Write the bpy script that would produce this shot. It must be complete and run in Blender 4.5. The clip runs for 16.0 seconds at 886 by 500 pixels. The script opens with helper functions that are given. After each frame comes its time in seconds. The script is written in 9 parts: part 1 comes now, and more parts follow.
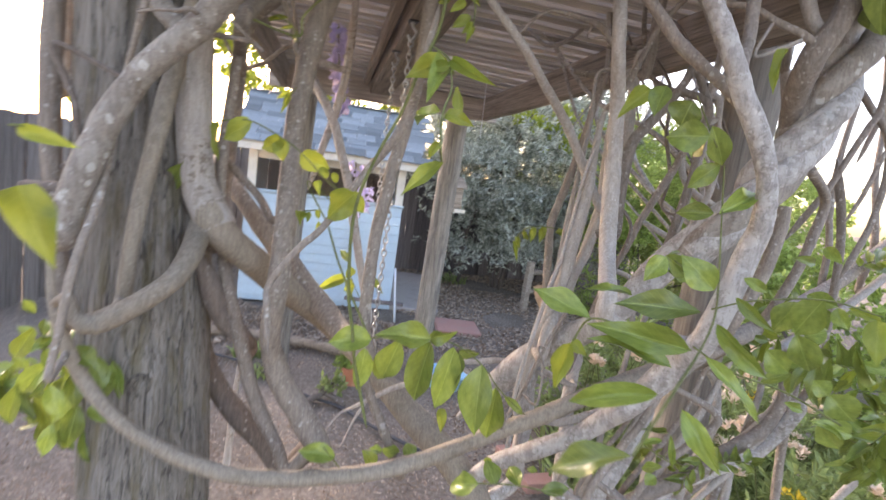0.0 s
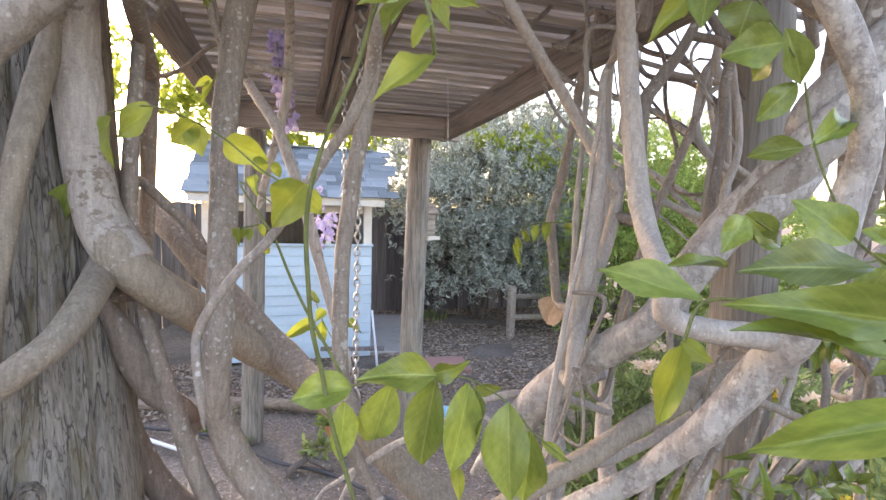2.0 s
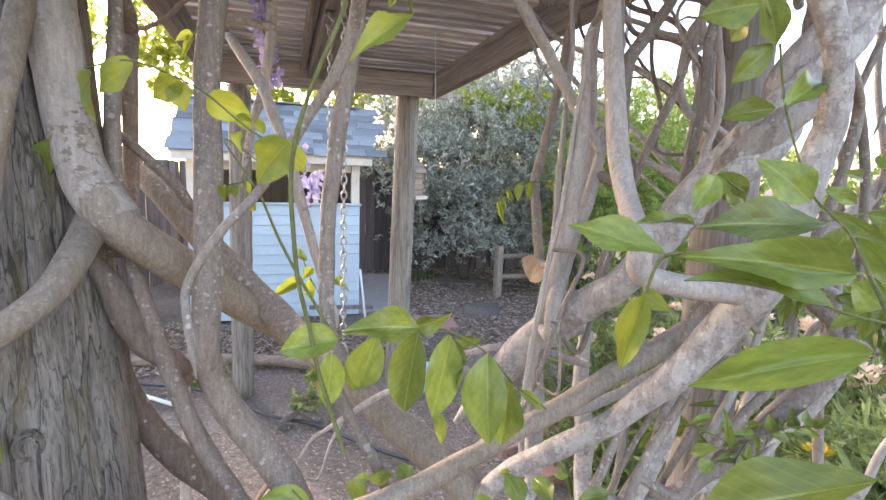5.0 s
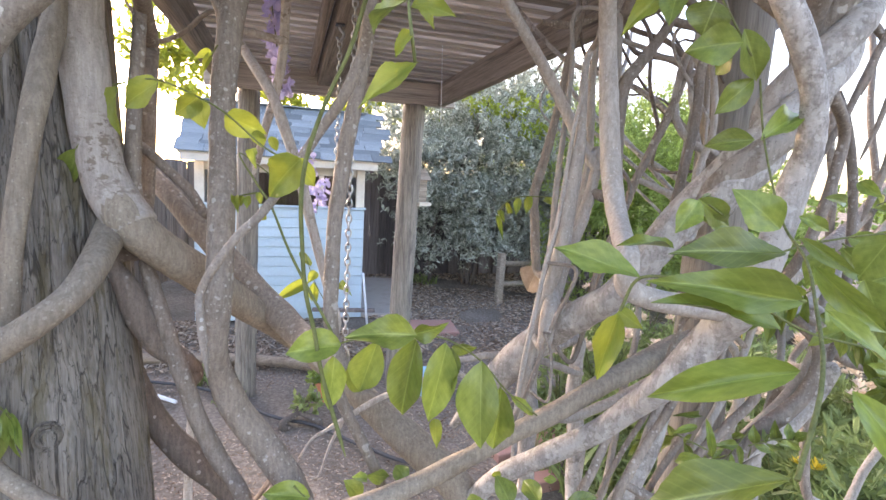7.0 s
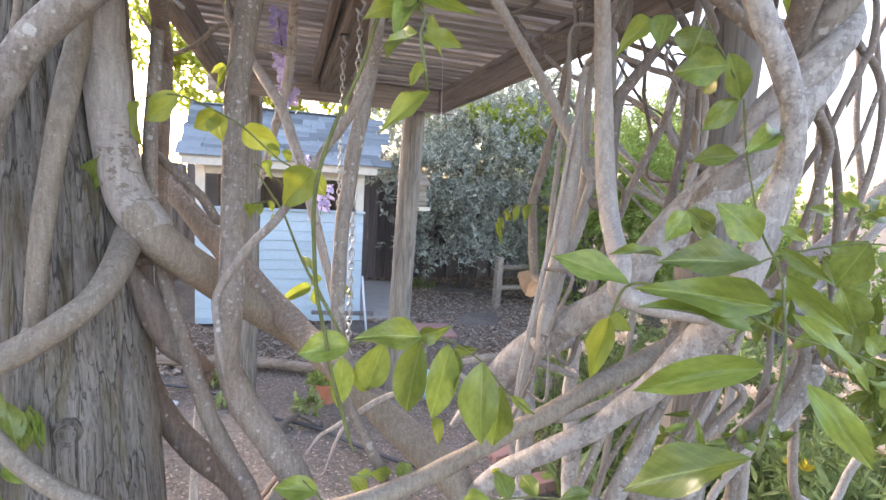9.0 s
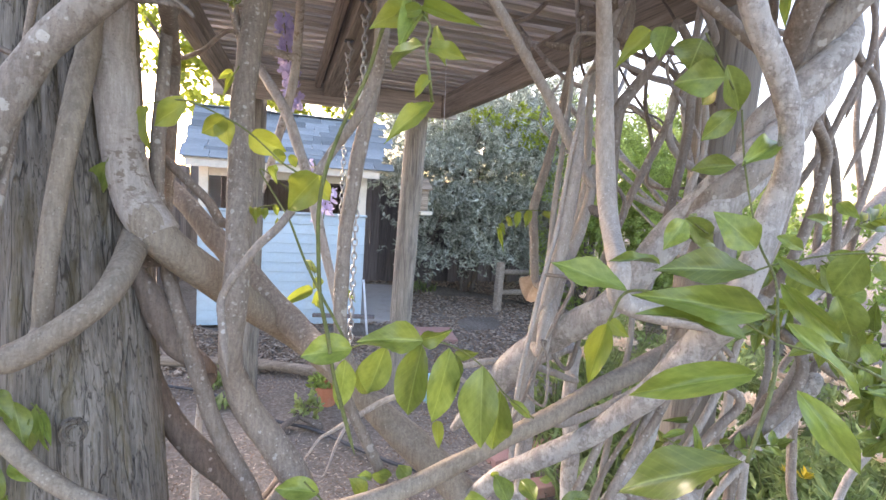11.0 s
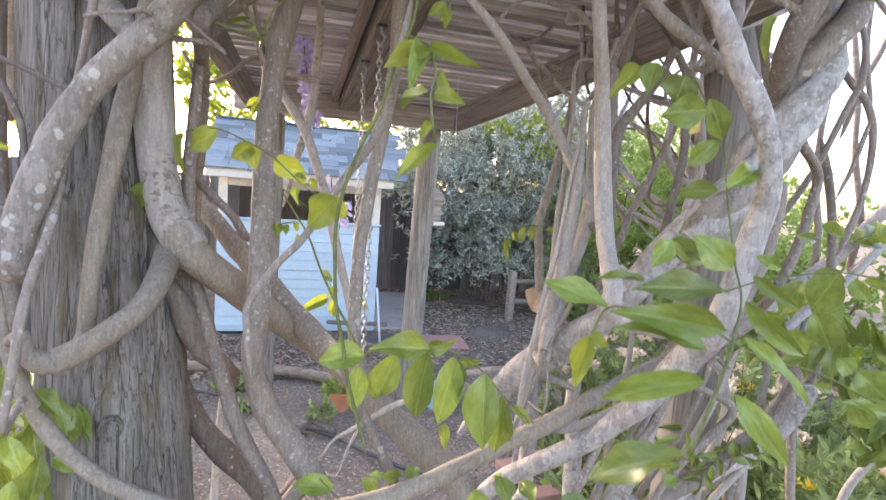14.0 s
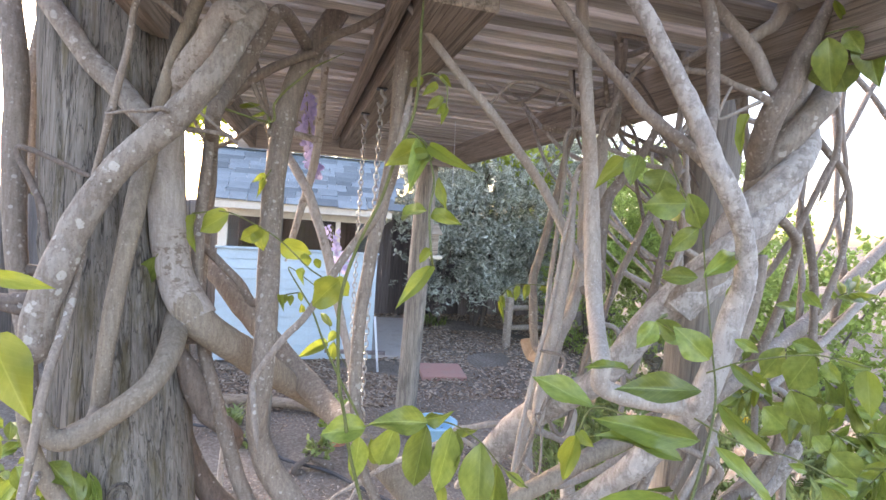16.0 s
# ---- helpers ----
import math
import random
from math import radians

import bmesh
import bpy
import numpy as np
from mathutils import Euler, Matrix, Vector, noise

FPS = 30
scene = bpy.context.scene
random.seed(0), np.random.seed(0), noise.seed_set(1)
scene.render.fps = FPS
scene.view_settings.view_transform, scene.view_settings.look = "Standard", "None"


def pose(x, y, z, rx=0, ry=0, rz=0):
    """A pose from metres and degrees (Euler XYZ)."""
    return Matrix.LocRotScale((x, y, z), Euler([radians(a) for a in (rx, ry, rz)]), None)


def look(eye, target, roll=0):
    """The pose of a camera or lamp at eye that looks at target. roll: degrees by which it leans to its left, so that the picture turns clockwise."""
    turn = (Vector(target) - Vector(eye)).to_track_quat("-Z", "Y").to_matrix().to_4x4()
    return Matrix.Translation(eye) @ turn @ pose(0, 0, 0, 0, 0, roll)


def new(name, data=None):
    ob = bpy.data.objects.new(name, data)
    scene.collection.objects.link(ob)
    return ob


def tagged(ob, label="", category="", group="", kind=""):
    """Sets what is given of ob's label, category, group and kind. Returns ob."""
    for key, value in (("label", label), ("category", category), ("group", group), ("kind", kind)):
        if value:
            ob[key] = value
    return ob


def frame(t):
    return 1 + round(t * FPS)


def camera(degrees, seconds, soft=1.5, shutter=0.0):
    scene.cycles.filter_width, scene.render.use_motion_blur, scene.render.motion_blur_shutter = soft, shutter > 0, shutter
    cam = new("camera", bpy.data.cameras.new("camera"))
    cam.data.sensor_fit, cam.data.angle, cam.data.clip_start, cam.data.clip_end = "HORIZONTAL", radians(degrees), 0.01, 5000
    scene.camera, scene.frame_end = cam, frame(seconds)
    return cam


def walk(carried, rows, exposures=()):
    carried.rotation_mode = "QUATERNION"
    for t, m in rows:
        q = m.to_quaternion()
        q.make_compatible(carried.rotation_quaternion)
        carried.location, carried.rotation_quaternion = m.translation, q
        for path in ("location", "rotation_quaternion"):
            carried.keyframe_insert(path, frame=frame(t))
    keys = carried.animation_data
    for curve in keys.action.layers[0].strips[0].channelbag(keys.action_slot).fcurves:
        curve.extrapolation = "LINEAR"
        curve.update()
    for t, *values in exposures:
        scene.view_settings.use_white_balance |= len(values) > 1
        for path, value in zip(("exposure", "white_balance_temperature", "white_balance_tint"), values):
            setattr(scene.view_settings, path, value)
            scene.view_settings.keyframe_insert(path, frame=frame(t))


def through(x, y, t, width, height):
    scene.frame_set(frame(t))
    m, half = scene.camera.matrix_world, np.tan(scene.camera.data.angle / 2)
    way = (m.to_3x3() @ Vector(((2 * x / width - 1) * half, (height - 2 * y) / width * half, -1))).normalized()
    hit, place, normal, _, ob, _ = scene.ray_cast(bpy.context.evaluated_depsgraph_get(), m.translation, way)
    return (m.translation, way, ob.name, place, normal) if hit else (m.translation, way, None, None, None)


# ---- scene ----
cam = camera(81.5, 16.0, 1.5, 0.4)
PATH = [
    (0, (0.089, -0.317, 1.565), (0.539, 1.612, 1.285), 8.2),
    (0.5, (0.132, -0.124, 1.527), (0.662, 1.796, 1.353), 2.0),
    (1, (0.145, -0.044, 1.478), (0.678, 1.876, 1.304), 2.6),
    (1.5, (0.131, -0.034, 1.47), (0.672, 1.886, 1.315), 1.9),
    (2, (0.125, -0.046, 1.467), (0.672, 1.874, 1.345), 1.4),
    (2.5, (0.126, -0.047, 1.464), (0.693, 1.863, 1.287), 0.8),
    (3, (0.125, -0.039, 1.458), (0.717, 1.85, 1.172), 1.1),
    (3.5, (0.126, -0.039, 1.464), (0.713, 1.852, 1.182), 1.0),
    (4, (0.132, -0.047, 1.464), (0.721, 1.844, 1.181), 1.0),
    (6.5, (0.12, -0.105, 1.474), (0.698, 1.792, 1.215), 3.1),
    (7, (0.12, -0.118, 1.485), (0.696, 1.78, 1.227), 3.1),
    (7.5, (0.112, -0.137, 1.484), (0.689, 1.762, 1.235), 3.3),
    (8, (0.104, -0.148, 1.495), (0.677, 1.753, 1.256), 3.6),
    (8.5, (0.094, -0.153, 1.493), (0.674, 1.746, 1.251), 4.1),
    (9, (0.096, -0.161, 1.496), (0.681, 1.736, 1.252), 3.4),
    (11.5, (0.086, -0.176, 1.5), (0.664, 1.725, 1.276), 4.0),
    (12, (0.08, -0.187, 1.499), (0.638, 1.721, 1.285), 4.2),
    (12.5, (0.093, -0.221, 1.514), (0.628, 1.696, 1.322), 6.1),
    (13, (0.07, -0.256, 1.477), (0.573, 1.666, 1.244), 5.4),
    (13.5, (0.092, -0.27, 1.491), (0.613, 1.649, 1.278), 4.1),
    (14, (0.082, -0.249, 1.524), (0.609, 1.669, 1.321), 4.2),
    (14.5, (0.06, -0.26, 1.628), (0.578, 1.666, 1.479), 4.5),
    (15, (0.053, -0.272, 1.624), (0.573, 1.653, 1.478), 4.9),
    (15.5, (0.06, -0.28, 1.64), (0.589, 1.644, 1.499), 4.2),
    (16, (0.062, -0.291, 1.645), (0.595, 1.632, 1.511), 4.2),
]
walk(cam, [(t, look(eye, target, roll)) for t, eye, target, roll in PATH], [(0.0, 2.56, 7500, 25), (1.5, 2.68, 7500, 25), (6.5, 2.70, 7250, 24), (12.5, 2.72, 7150, 24), (15.0, 2.80, 7150, 24), (16.0, 2.80, 7150, 24)])

# world, sun and exposure
world = bpy.data.worlds.new("world")
scene.world = world
world.use_nodes = True
wn = world.node_tree
sky = wn.nodes.new("ShaderNodeTexSky")
sky.sky_type = "NISHITA"
sky.sun_disc = False
SUN_ELEV, SUN_AZ = 21.0, -22.0     # degrees above the horizon; degrees clockwise from +y
sky.sun_elevation, sky.sun_rotation = radians(SUN_ELEV), radians(SUN_AZ)
sky.dust_density = 2.0
bg = wn.nodes["Background"]
bg.inputs["Strength"].default_value = 0.15
wn.links.new(sky.outputs[0], bg.inputs["Color"])
sun = new("sun", bpy.data.lights.new("sun", "SUN"))
sun.data.energy, sun.data.angle, sun.data.color = 1.2, radians(7.0), (1.0, 0.95, 0.88)
sd = Vector((math.sin(radians(SUN_AZ)) * math.cos(radians(SUN_ELEV)), math.cos(radians(SUN_AZ)) * math.cos(radians(SUN_ELEV)), math.sin(radians(SUN_ELEV))))
sun.matrix_world = look(sd * 30, (0, 0, 0))


# ---- materials ----
def mat_base(name, rough=0.8, spec=0.3):
    m = bpy.data.materials.new(name)
    m.use_nodes = True
    b = m.node_tree.nodes["Principled BSDF"]
    b.inputs["Roughness"].default_value = rough
    b.inputs["Specular IOR Level"].default_value = spec
    return m, m.node_tree, b


def node(nt, kind, **values):
    n = nt.nodes.new(kind)
    for key, value in values.items():
        if key in n.inputs:
            n.inputs[key].default_value = value
    return n


def coords(nt, scale=(1, 1, 1), kind="Object"):
    tc = nt.nodes.new("ShaderNodeTexCoord")
    mp = nt.nodes.new("ShaderNodeMapping")
    mp.inputs["Scale"].default_value = scale
    nt.links.new(tc.outputs[kind], mp.inputs["Vector"])
    return mp.outputs["Vector"]


def noise_tex(nt, vec, scale, detail=4.0, rough=0.6):
    n = node(nt, "ShaderNodeTexNoise", Scale=scale, Detail=detail, Roughness=rough)
    nt.links.new(vec, n.inputs["Vector"])
    return n.outputs["Fac"]


def ramp(nt, fac, stops):
    r = nt.nodes.new("ShaderNodeValToRGB")
    e = r.color_ramp.elements
    while len(e) < len(stops):
        e.new(0.5)
    for el, (p, c) in zip(e, stops):
        el.position = p
        el.color = (*c, 1) if len(c) == 3 else c
    nt.links.new(fac, r.inputs["Fac"])
    return r.outputs["Color"]


def mix(nt, fac, a, b, mode="MIX"):
    m = nt.nodes.new("ShaderNodeMix")
    m.data_type = "RGBA"
    m.blend_type = mode
    for sock, v in ((m.inputs[0], fac), (m.inputs[6], a), (m.inputs[7], b)):
        if isinstance(v, (int, float)):
            sock.default_value = v
        elif isinstance(v, tuple):
            sock.default_value = (*v, 1)
        else:
            nt.links.new(v, sock)
    return m.outputs[2]


def bump(nt, b, height, strength=0.4, dist=0.01):
    n = node(nt, "ShaderNodeBump", Strength=strength, Distance=dist)
    nt.links.new(height, n.inputs["Height"])
    nt.links.new(n.outputs["Normal"], b.inputs["Normal"])


def random_value(nt, low, high):
    oi = nt.nodes.new("ShaderNodeObjectInfo")
    mr = nt.nodes.new("ShaderNodeMapRange")
    mr.inputs["To Min"].default_value, mr.inputs["To Max"].default_value = low, high
    nt.links.new(oi.outputs["Random"], mr.inputs["Value"])
    return mr.outputs["Result"]


def island_value(nt, low, high):
    g = nt.nodes.new("ShaderNodeNewGeometry")
    mr = nt.nodes.new("ShaderNodeMapRange")
    mr.inputs["To Min"].default_value, mr.inputs["To Max"].default_value = low, high
    nt.links.new(g.outputs["Random Per Island"], mr.inputs["Value"])
    return mr.outputs["Result"]


def scaled(nt, col, value):
    h = nt.nodes.new("ShaderNodeHueSaturation")
    nt.links.new(col, h.inputs["Color"])
    nt.links.new(value, h.inputs["Value"])
    return h.outputs["Color"]


def spot_mask(nt, v, scale, size):
    """Scattered round blots of uneven size with ragged rims."""
    jig = node(nt, "ShaderNodeTexNoise", Scale=scale * 2.6, Detail=3.0, Roughness=0.65)
    nt.links.new(v, jig.inputs["Vector"])
    off = node(nt, "ShaderNodeVectorMath")
    off.operation = "MULTIPLY_ADD"
    nt.links.new(jig.outputs["Color"], off.inputs[0])
    off.inputs[1].default_value = (0.45 / scale,) * 3
    nt.links.new(v, off.inputs[2])
    vo = node(nt, "ShaderNodeTexVoronoi", Scale=scale, Randomness=1.0)
    nt.links.new(off.outputs[0], vo.inputs["Vector"])
    sep = nt.nodes.new("ShaderNodeSeparateColor")
    nt.links.new(vo.outputs["Color"], sep.inputs[0])
    pw = node(nt, "ShaderNodeMath")
    pw.operation = "POWER"
    nt.links.new(sep.outputs[0], pw.inputs[0])
    pw.inputs[1].default_value = 2.6
    gap = node(nt, "ShaderNodeMath")
    gap.operation = "MULTIPLY_ADD"
    nt.links.new(pw.outputs[0], gap.inputs[0])
    gap.inputs[1].default_value = -size
    nt.links.new(vo.outputs["Distance"], gap.inputs[2])
    return ramp(nt, gap.outputs[0], ((0.0, (0.92, 0.92, 0.92)), (0.045, (0, 0, 0))))


def bark_material(name, low, high, lichen, spots=(), patches=0.0, mottle=0.0, rand=(0.86, 1.12)):
    """Smooth vine bark: fine grain and fibres, brown flecks, pale mottling, crisp lichen spots (scale, size, strength) and small pores."""
    m, nt, b = mat_base(name, 0.82, 0.25)
    v = coords(nt)
    grain = noise_tex(nt, v, 210, 5, 0.7)
    fibre = noise_tex(nt, coords(nt, (1, 1, 0.16)), 130, 4, 0.65)
    col = ramp(nt, noise_tex(nt, v, 10, 5, 0.6), ((0.34, low), (0.66, high)))
    rough_col = ramp(nt, grain, ((0.32, tuple(c * 0.62 for c in low)), (0.70, tuple(min(1, c * 1.2) for c in high))))
    col = mix(nt, 0.46, col, rough_col)
    col = mix(nt, 0.36, col, ramp(nt, fibre, ((0.40, tuple(c * 0.66 for c in low)), (0.64, tuple(min(1, c * 1.1) for c in high)))))
    if patches:
        fleck = ramp(nt, noise_tex(nt, coords(nt, (1, 1, 1.5)), 46, 6, 0.68), ((0.53, (0, 0, 0)), (0.575, (patches,) * 3)))
        where = ramp(nt, noise_tex(nt, v, 8, 3, 0.6), ((0.46, (0, 0, 0)), (0.54, (1, 1, 1))))
        col = mix(nt, mix(nt, 1.0, fleck, where, "MULTIPLY"), col, tuple(c * k for c, k in zip(low, (0.58, 0.53, 0.47))))
    if mottle:
        crust = ramp(nt, noise_tex(nt, coords(nt, (1, 1, 0.75)), 34, 7, 0.66), ((0.49, (0, 0, 0)), (0.545, (mottle,) * 3)))
        col = mix(nt, crust, col, tuple(c * 0.88 for c in lichen))
    for k, (scale, size, strength) in enumerate(spots):
        near = ramp(nt, noise_tex(nt, coords(nt, (1, 1, 1)), 4.5 + 1.7 * k, 3, 0.6), ((0.42, (0, 0, 0)), (0.52, (strength,) * 3)))
        col = mix(nt, mix(nt, 1.0, spot_mask(nt, v, scale, size), near, "MULTIPLY"), col, lichen)
    pores = ramp(nt, noise_tex(nt, v, 260, 2), ((0.66, (0, 0, 0)), (0.72, (0.7, 0.7, 0.7))))
    col = mix(nt, pores, col, tuple(c * 0.5 for c in low))
    nt.links.new(scaled(nt, col, random_value(nt, *rand)), b.inputs["Base Color"])
    bump(nt, b, mix(nt, 0.5, mix(nt, 0.5, grain, fibre), noise_tex(nt, v, 55, 4, 0.7)), 0.85, 0.005)
    return m


def wood_material(name, low, high, axis=2, grain=90.0, stretch=0.06, cracks=0.5, stain=None, rand=(0.8, 1.2)):
    """Weathered timber with grain along one axis, checks and stains."""
    m, nt, b = mat_base(name, 0.85, 0.2)
    sc = [1.0, 1.0, 1.0]
    sc[axis] = stretch
    v = coords(nt, tuple(sc))
    g = noise_tex(nt, v, grain, 5, 0.7)
    g2 = noise_tex(nt, v, grain * 0.25, 4, 0.6)
    col = ramp(nt, g, ((0.34, low), (0.66, high)))
    col = mix(nt, 0.45, col, ramp(nt, g2, ((0.3, tuple(c * 0.7 for c in low)), (0.7, high))))
    sc2 = [1.0, 1.0, 1.0]
    sc2[axis] = stretch * 0.25
    thin = ramp(nt, noise_tex(nt, coords(nt, tuple(sc2)), 30, 3, 0.5), ((0.485, (0, 0, 0)), (0.498, (1, 1, 1)), (0.502, (1, 1, 1)), (0.515, (0, 0, 0))))
    fine = ramp(nt, noise_tex(nt, coords(nt, tuple(sc2)), 85, 3, 0.55), ((0.486, (0, 0, 0)), (0.497, (0.8, 0.8, 0.8)), (0.503, (0.8, 0.8, 0.8)), (0.514, (0, 0, 0))))
    thin = mix(nt, 1.0, thin, fine, "LIGHTEN")
    ck2 = mix(nt, cracks, (0, 0, 0), thin)
    col = mix(nt, ck2, col, tuple(c * 0.25 for c in low))
    if stain:
        st = ramp(nt, noise_tex(nt, coords(nt, (1, 1, 0.13)), 26, 6, 0.7), ((0.51, (0, 0, 0)), (0.62, (0.7, 0.7, 0.7))))
        col = mix(nt, st, col, stain)
    col = scaled(nt, col, random_value(nt, *rand))
    nt.links.new(col, b.inputs["Base Color"])
    bump(nt, b, mix(nt, 0.5, g, thin), 0.75, 0.007)
    return m


def paint_material(name, color, rough=0.55, dirt=(0.35, 0.32, 0.28), amount=0.5, rand=(0.94, 1.04)):
    m, nt, b = mat_base(name, rough, 0.35)
    v = coords(nt)
    d = ramp(nt, noise_tex(nt, v, 6, 7, 0.7), ((0.5, (0, 0, 0)), (0.8, (amount, amount, amount))))
    col = mix(nt, d, color, dirt)
    fine = ramp(nt, noise_tex(nt, v, 60, 3), ((0.3, (0.9, 0.9, 0.9)), (0.7, (1, 1, 1))))
    col = mix(nt, 1.0, col, fine, "MULTIPLY")
    nt.links.new(scaled(nt, col, random_value(nt, *rand)), b.inputs["Base Color"])
    bump(nt, b, noise_tex(nt, v, 130, 3), 0.15, 0.003)
    return m


def leaf_material(name, low, high, through_col, rand=(0.75, 1.25), through=0.45, rough=0.45, per_object=True, veins=False):
    """Thin leaf: gloss, blotches, side veins, and light coming through."""
    m, nt, b = mat_base(name, rough, 0.45)
    v = coords(nt)
    col = ramp(nt, noise_tex(nt, v, 5 if veins else 30, 5), ((0.3, low), (0.7, high)))
    value = random_value(nt, *rand) if per_object else island_value(nt, *rand)
    col = scaled(nt, col, value)
    if veins:
        sep = nt.nodes.new("ShaderNodeSeparateXYZ")
        nt.links.new(v, sep.inputs[0])
        ax = node(nt, "ShaderNodeMath")
        ax.operation = "ABSOLUTE"
        nt.links.new(sep.outputs["X"], ax.inputs[0])
        rib = ramp(nt, ax.outputs[0], ((0.0, (0.5, 0.5, 0.5)), (0.024, (0, 0, 0))))
        slant = node(nt, "ShaderNodeMath")
        slant.operation = "MULTIPLY_ADD"
        nt.links.new(ax.outputs[0], slant.inputs[0])
        slant.inputs[1].default_value = -0.55
        nt.links.new(sep.outputs["Y"], slant.inputs[2])
        wave = node(nt, "ShaderNodeMath")
        wave.operation = "PINGPONG"
        nt.links.new(slant.outputs[0], wave.inputs[0])
        wave.inputs[1].default_value = 0.055
        side = ramp(nt, wave.outputs[0], ((0.0, (0.12, 0.12, 0.12)), (0.014, (0, 0, 0))))
        lines = mix(nt, 1.0, rib, side, "ADD")
        col = mix(nt, lines, col, tuple(min(1, c * 1.3 + 0.03) for c in high))
        worn = ramp(nt, noise_tex(nt, v, 14, 4, 0.7), ((0.70, (0, 0, 0)), (0.74, (0.7, 0.7, 0.7))))
        col = mix(nt, worn, col, (0.30, 0.24, 0.08))
        bump(nt, b, wave.outputs[0], 0.12, 0.012)
    nt.links.new(col, b.inputs["Base Color"])
    tr = nt.nodes.new("ShaderNodeBsdfTranslucent")
    tcol = mix(nt, 0.6, col, through_col)
    nt.links.new(tcol, tr.inputs["Color"])
    ms = nt.nodes.new("ShaderNodeMixShader")
    ms.inputs[0].default_value = through
    out = nt.nodes["Material Output"]
    nt.links.new(b.outputs[0], ms.inputs[1])
    nt.links.new(tr.outputs[0], ms.inputs[2])
    nt.links.new(ms.outputs[0], out.inputs["Surface"])
    return m


BARK = bark_material("vine_bark", (0.198, 0.163, 0.135), (0.325, 0.275, 0.233), (0.50, 0.47, 0.43), ((26, 0.26, 0.6), (60, 0.32, 0.7), (130, 0.38, 0.55)), 0.25)
BARK_PALE = bark_material("vine_bark_pale", (0.36, 0.315, 0.28), (0.51, 0.46, 0.415), (0.60, 0.57, 0.54), ((40, 0.24, 0.4),), 0.85)
BARK_SPECK = bark_material("speckled_vine_bark", (0.275, 0.250, 0.230), (0.435, 0.402, 0.373), (0.62, 0.59, 0.55), ((22, 0.30, 0.5), (48, 0.36, 0.55), (110, 0.42, 0.5)), 0.45, 0.5)
BARK_SMOOTH = bark_material("smooth_vine_bark", (0.335, 0.300, 0.268), (0.440, 0.400, 0.360), (0.62, 0.59, 0.55), ((150, 0.26, 0.6), (70, 0.16, 0.5)), 0.12)
BARK_TAN = bark_material("tan_vine_bark", (0.215, 0.178, 0.138), (0.310, 0.262, 0.208), (0.44, 0.40, 0.34), ((160, 0.34, 0.45), (60, 0.2, 0.35)), 0.2)
BARK_LICHEN = bark_material("lichened_vine_bark", (0.20, 0.166, 0.138), (0.325, 0.279, 0.237), (0.55, 0.52, 0.47), ((27, 0.36, 0.55), (44, 0.40, 0.7), (80, 0.38, 0.6)), 0.4, 0.25)
BARK_DARK = bark_material("vine_bark_dark", (0.125, 0.099, 0.083), (0.205, 0.168, 0.143), (0.45, 0.42, 0.39), ((24, 0.24, 0.6), (58, 0.32, 0.7)), 0.1)
STEM_GREEN = bark_material("green_stem_skin", (0.105, 0.125, 0.04), (0.20, 0.215, 0.085), (0.26, 0.28, 0.15))
POST = wood_material("weathered_post", (0.115, 0.102, 0.088), (0.298, 0.272, 0.238), 2, 190, 0.03, 0.75, (0.130, 0.108, 0.060))
POST_KNOT = wood_material("post_knot", (0.075, 0.064, 0.054), (0.21, 0.185, 0.155), 2, 160, 0.5, 0.6)
POST_VINE = wood_material("vine_covered_post", (0.22, 0.195, 0.17), (0.36, 0.325, 0.285), 2, 150, 0.05, 0.2)
POST_TAN = wood_material("tan_round_post", (0.215, 0.185, 0.155), (0.42, 0.375, 0.325), 2, 150, 0.06, 0.5, (0.13, 0.12, 0.11))
PERGOLA_X = wood_material("pergola_slat_wood", (0.354, 0.313, 0.274), (0.684, 0.625, 0.555), 0, 120, 0.04, 0.3, None, (0.65, 1.35))
PERGOLA_Y = wood_material("pergola_beam_wood", (0.236, 0.189, 0.149), (0.496, 0.411, 0.333), 1, 120, 0.04, 0.5)
FENCE = wood_material("fence_wood", (0.13, 0.108, 0.104), (0.28, 0.240, 0.230), 2, 60, 0.04, 0.5, None, (0.6, 1.3))
FENCE_GREY = wood_material("grey_fence_wood", (0.15, 0.13, 0.12), (0.30, 0.27, 0.25), 2, 60, 0.04, 0.5, None, (0.7, 1.2))
LOG = wood_material("log_wood", (0.20, 0.15, 0.11), (0.38, 0.30, 0.23), 0, 50, 0.06, 0.5)
BLUE = paint_material("pale_blue_paint", (0.50, 0.63, 0.71), 0.5, (0.40, 0.46, 0.48), 0.5)
CREAM = paint_material("cream_trim_paint", (0.74, 0.68, 0.58), 0.55, (0.42, 0.36, 0.28), 0.5)
TERRACOTTA = paint_material("terracotta", (0.52, 0.20, 0.11), 0.8, (0.6, 0.42, 0.32), 0.6)
CONCRETE = paint_material("concrete", (0.42, 0.38, 0.345), 0.9, (0.25, 0.22, 0.2), 0.7)
PAVER = paint_material("red_paver", (0.42, 0.23, 0.19), 0.9, (0.35, 0.28, 0.24), 0.7)
PIPE_WHITE = paint_material("white_pipe_plastic", (0.75, 0.78, 0.82), 0.4, (0.5, 0.45, 0.4), 0.3)
HOSE = paint_material("black_tubing", (0.05, 0.05, 0.055), 0.5, (0.16, 0.14, 0.12), 0.6)
# near-black base colour that puts the shade of enclosed spaces into the surface
SHADE_DARK = paint_material("interior_shade", (0.10, 0.085, 0.075), 0.9)


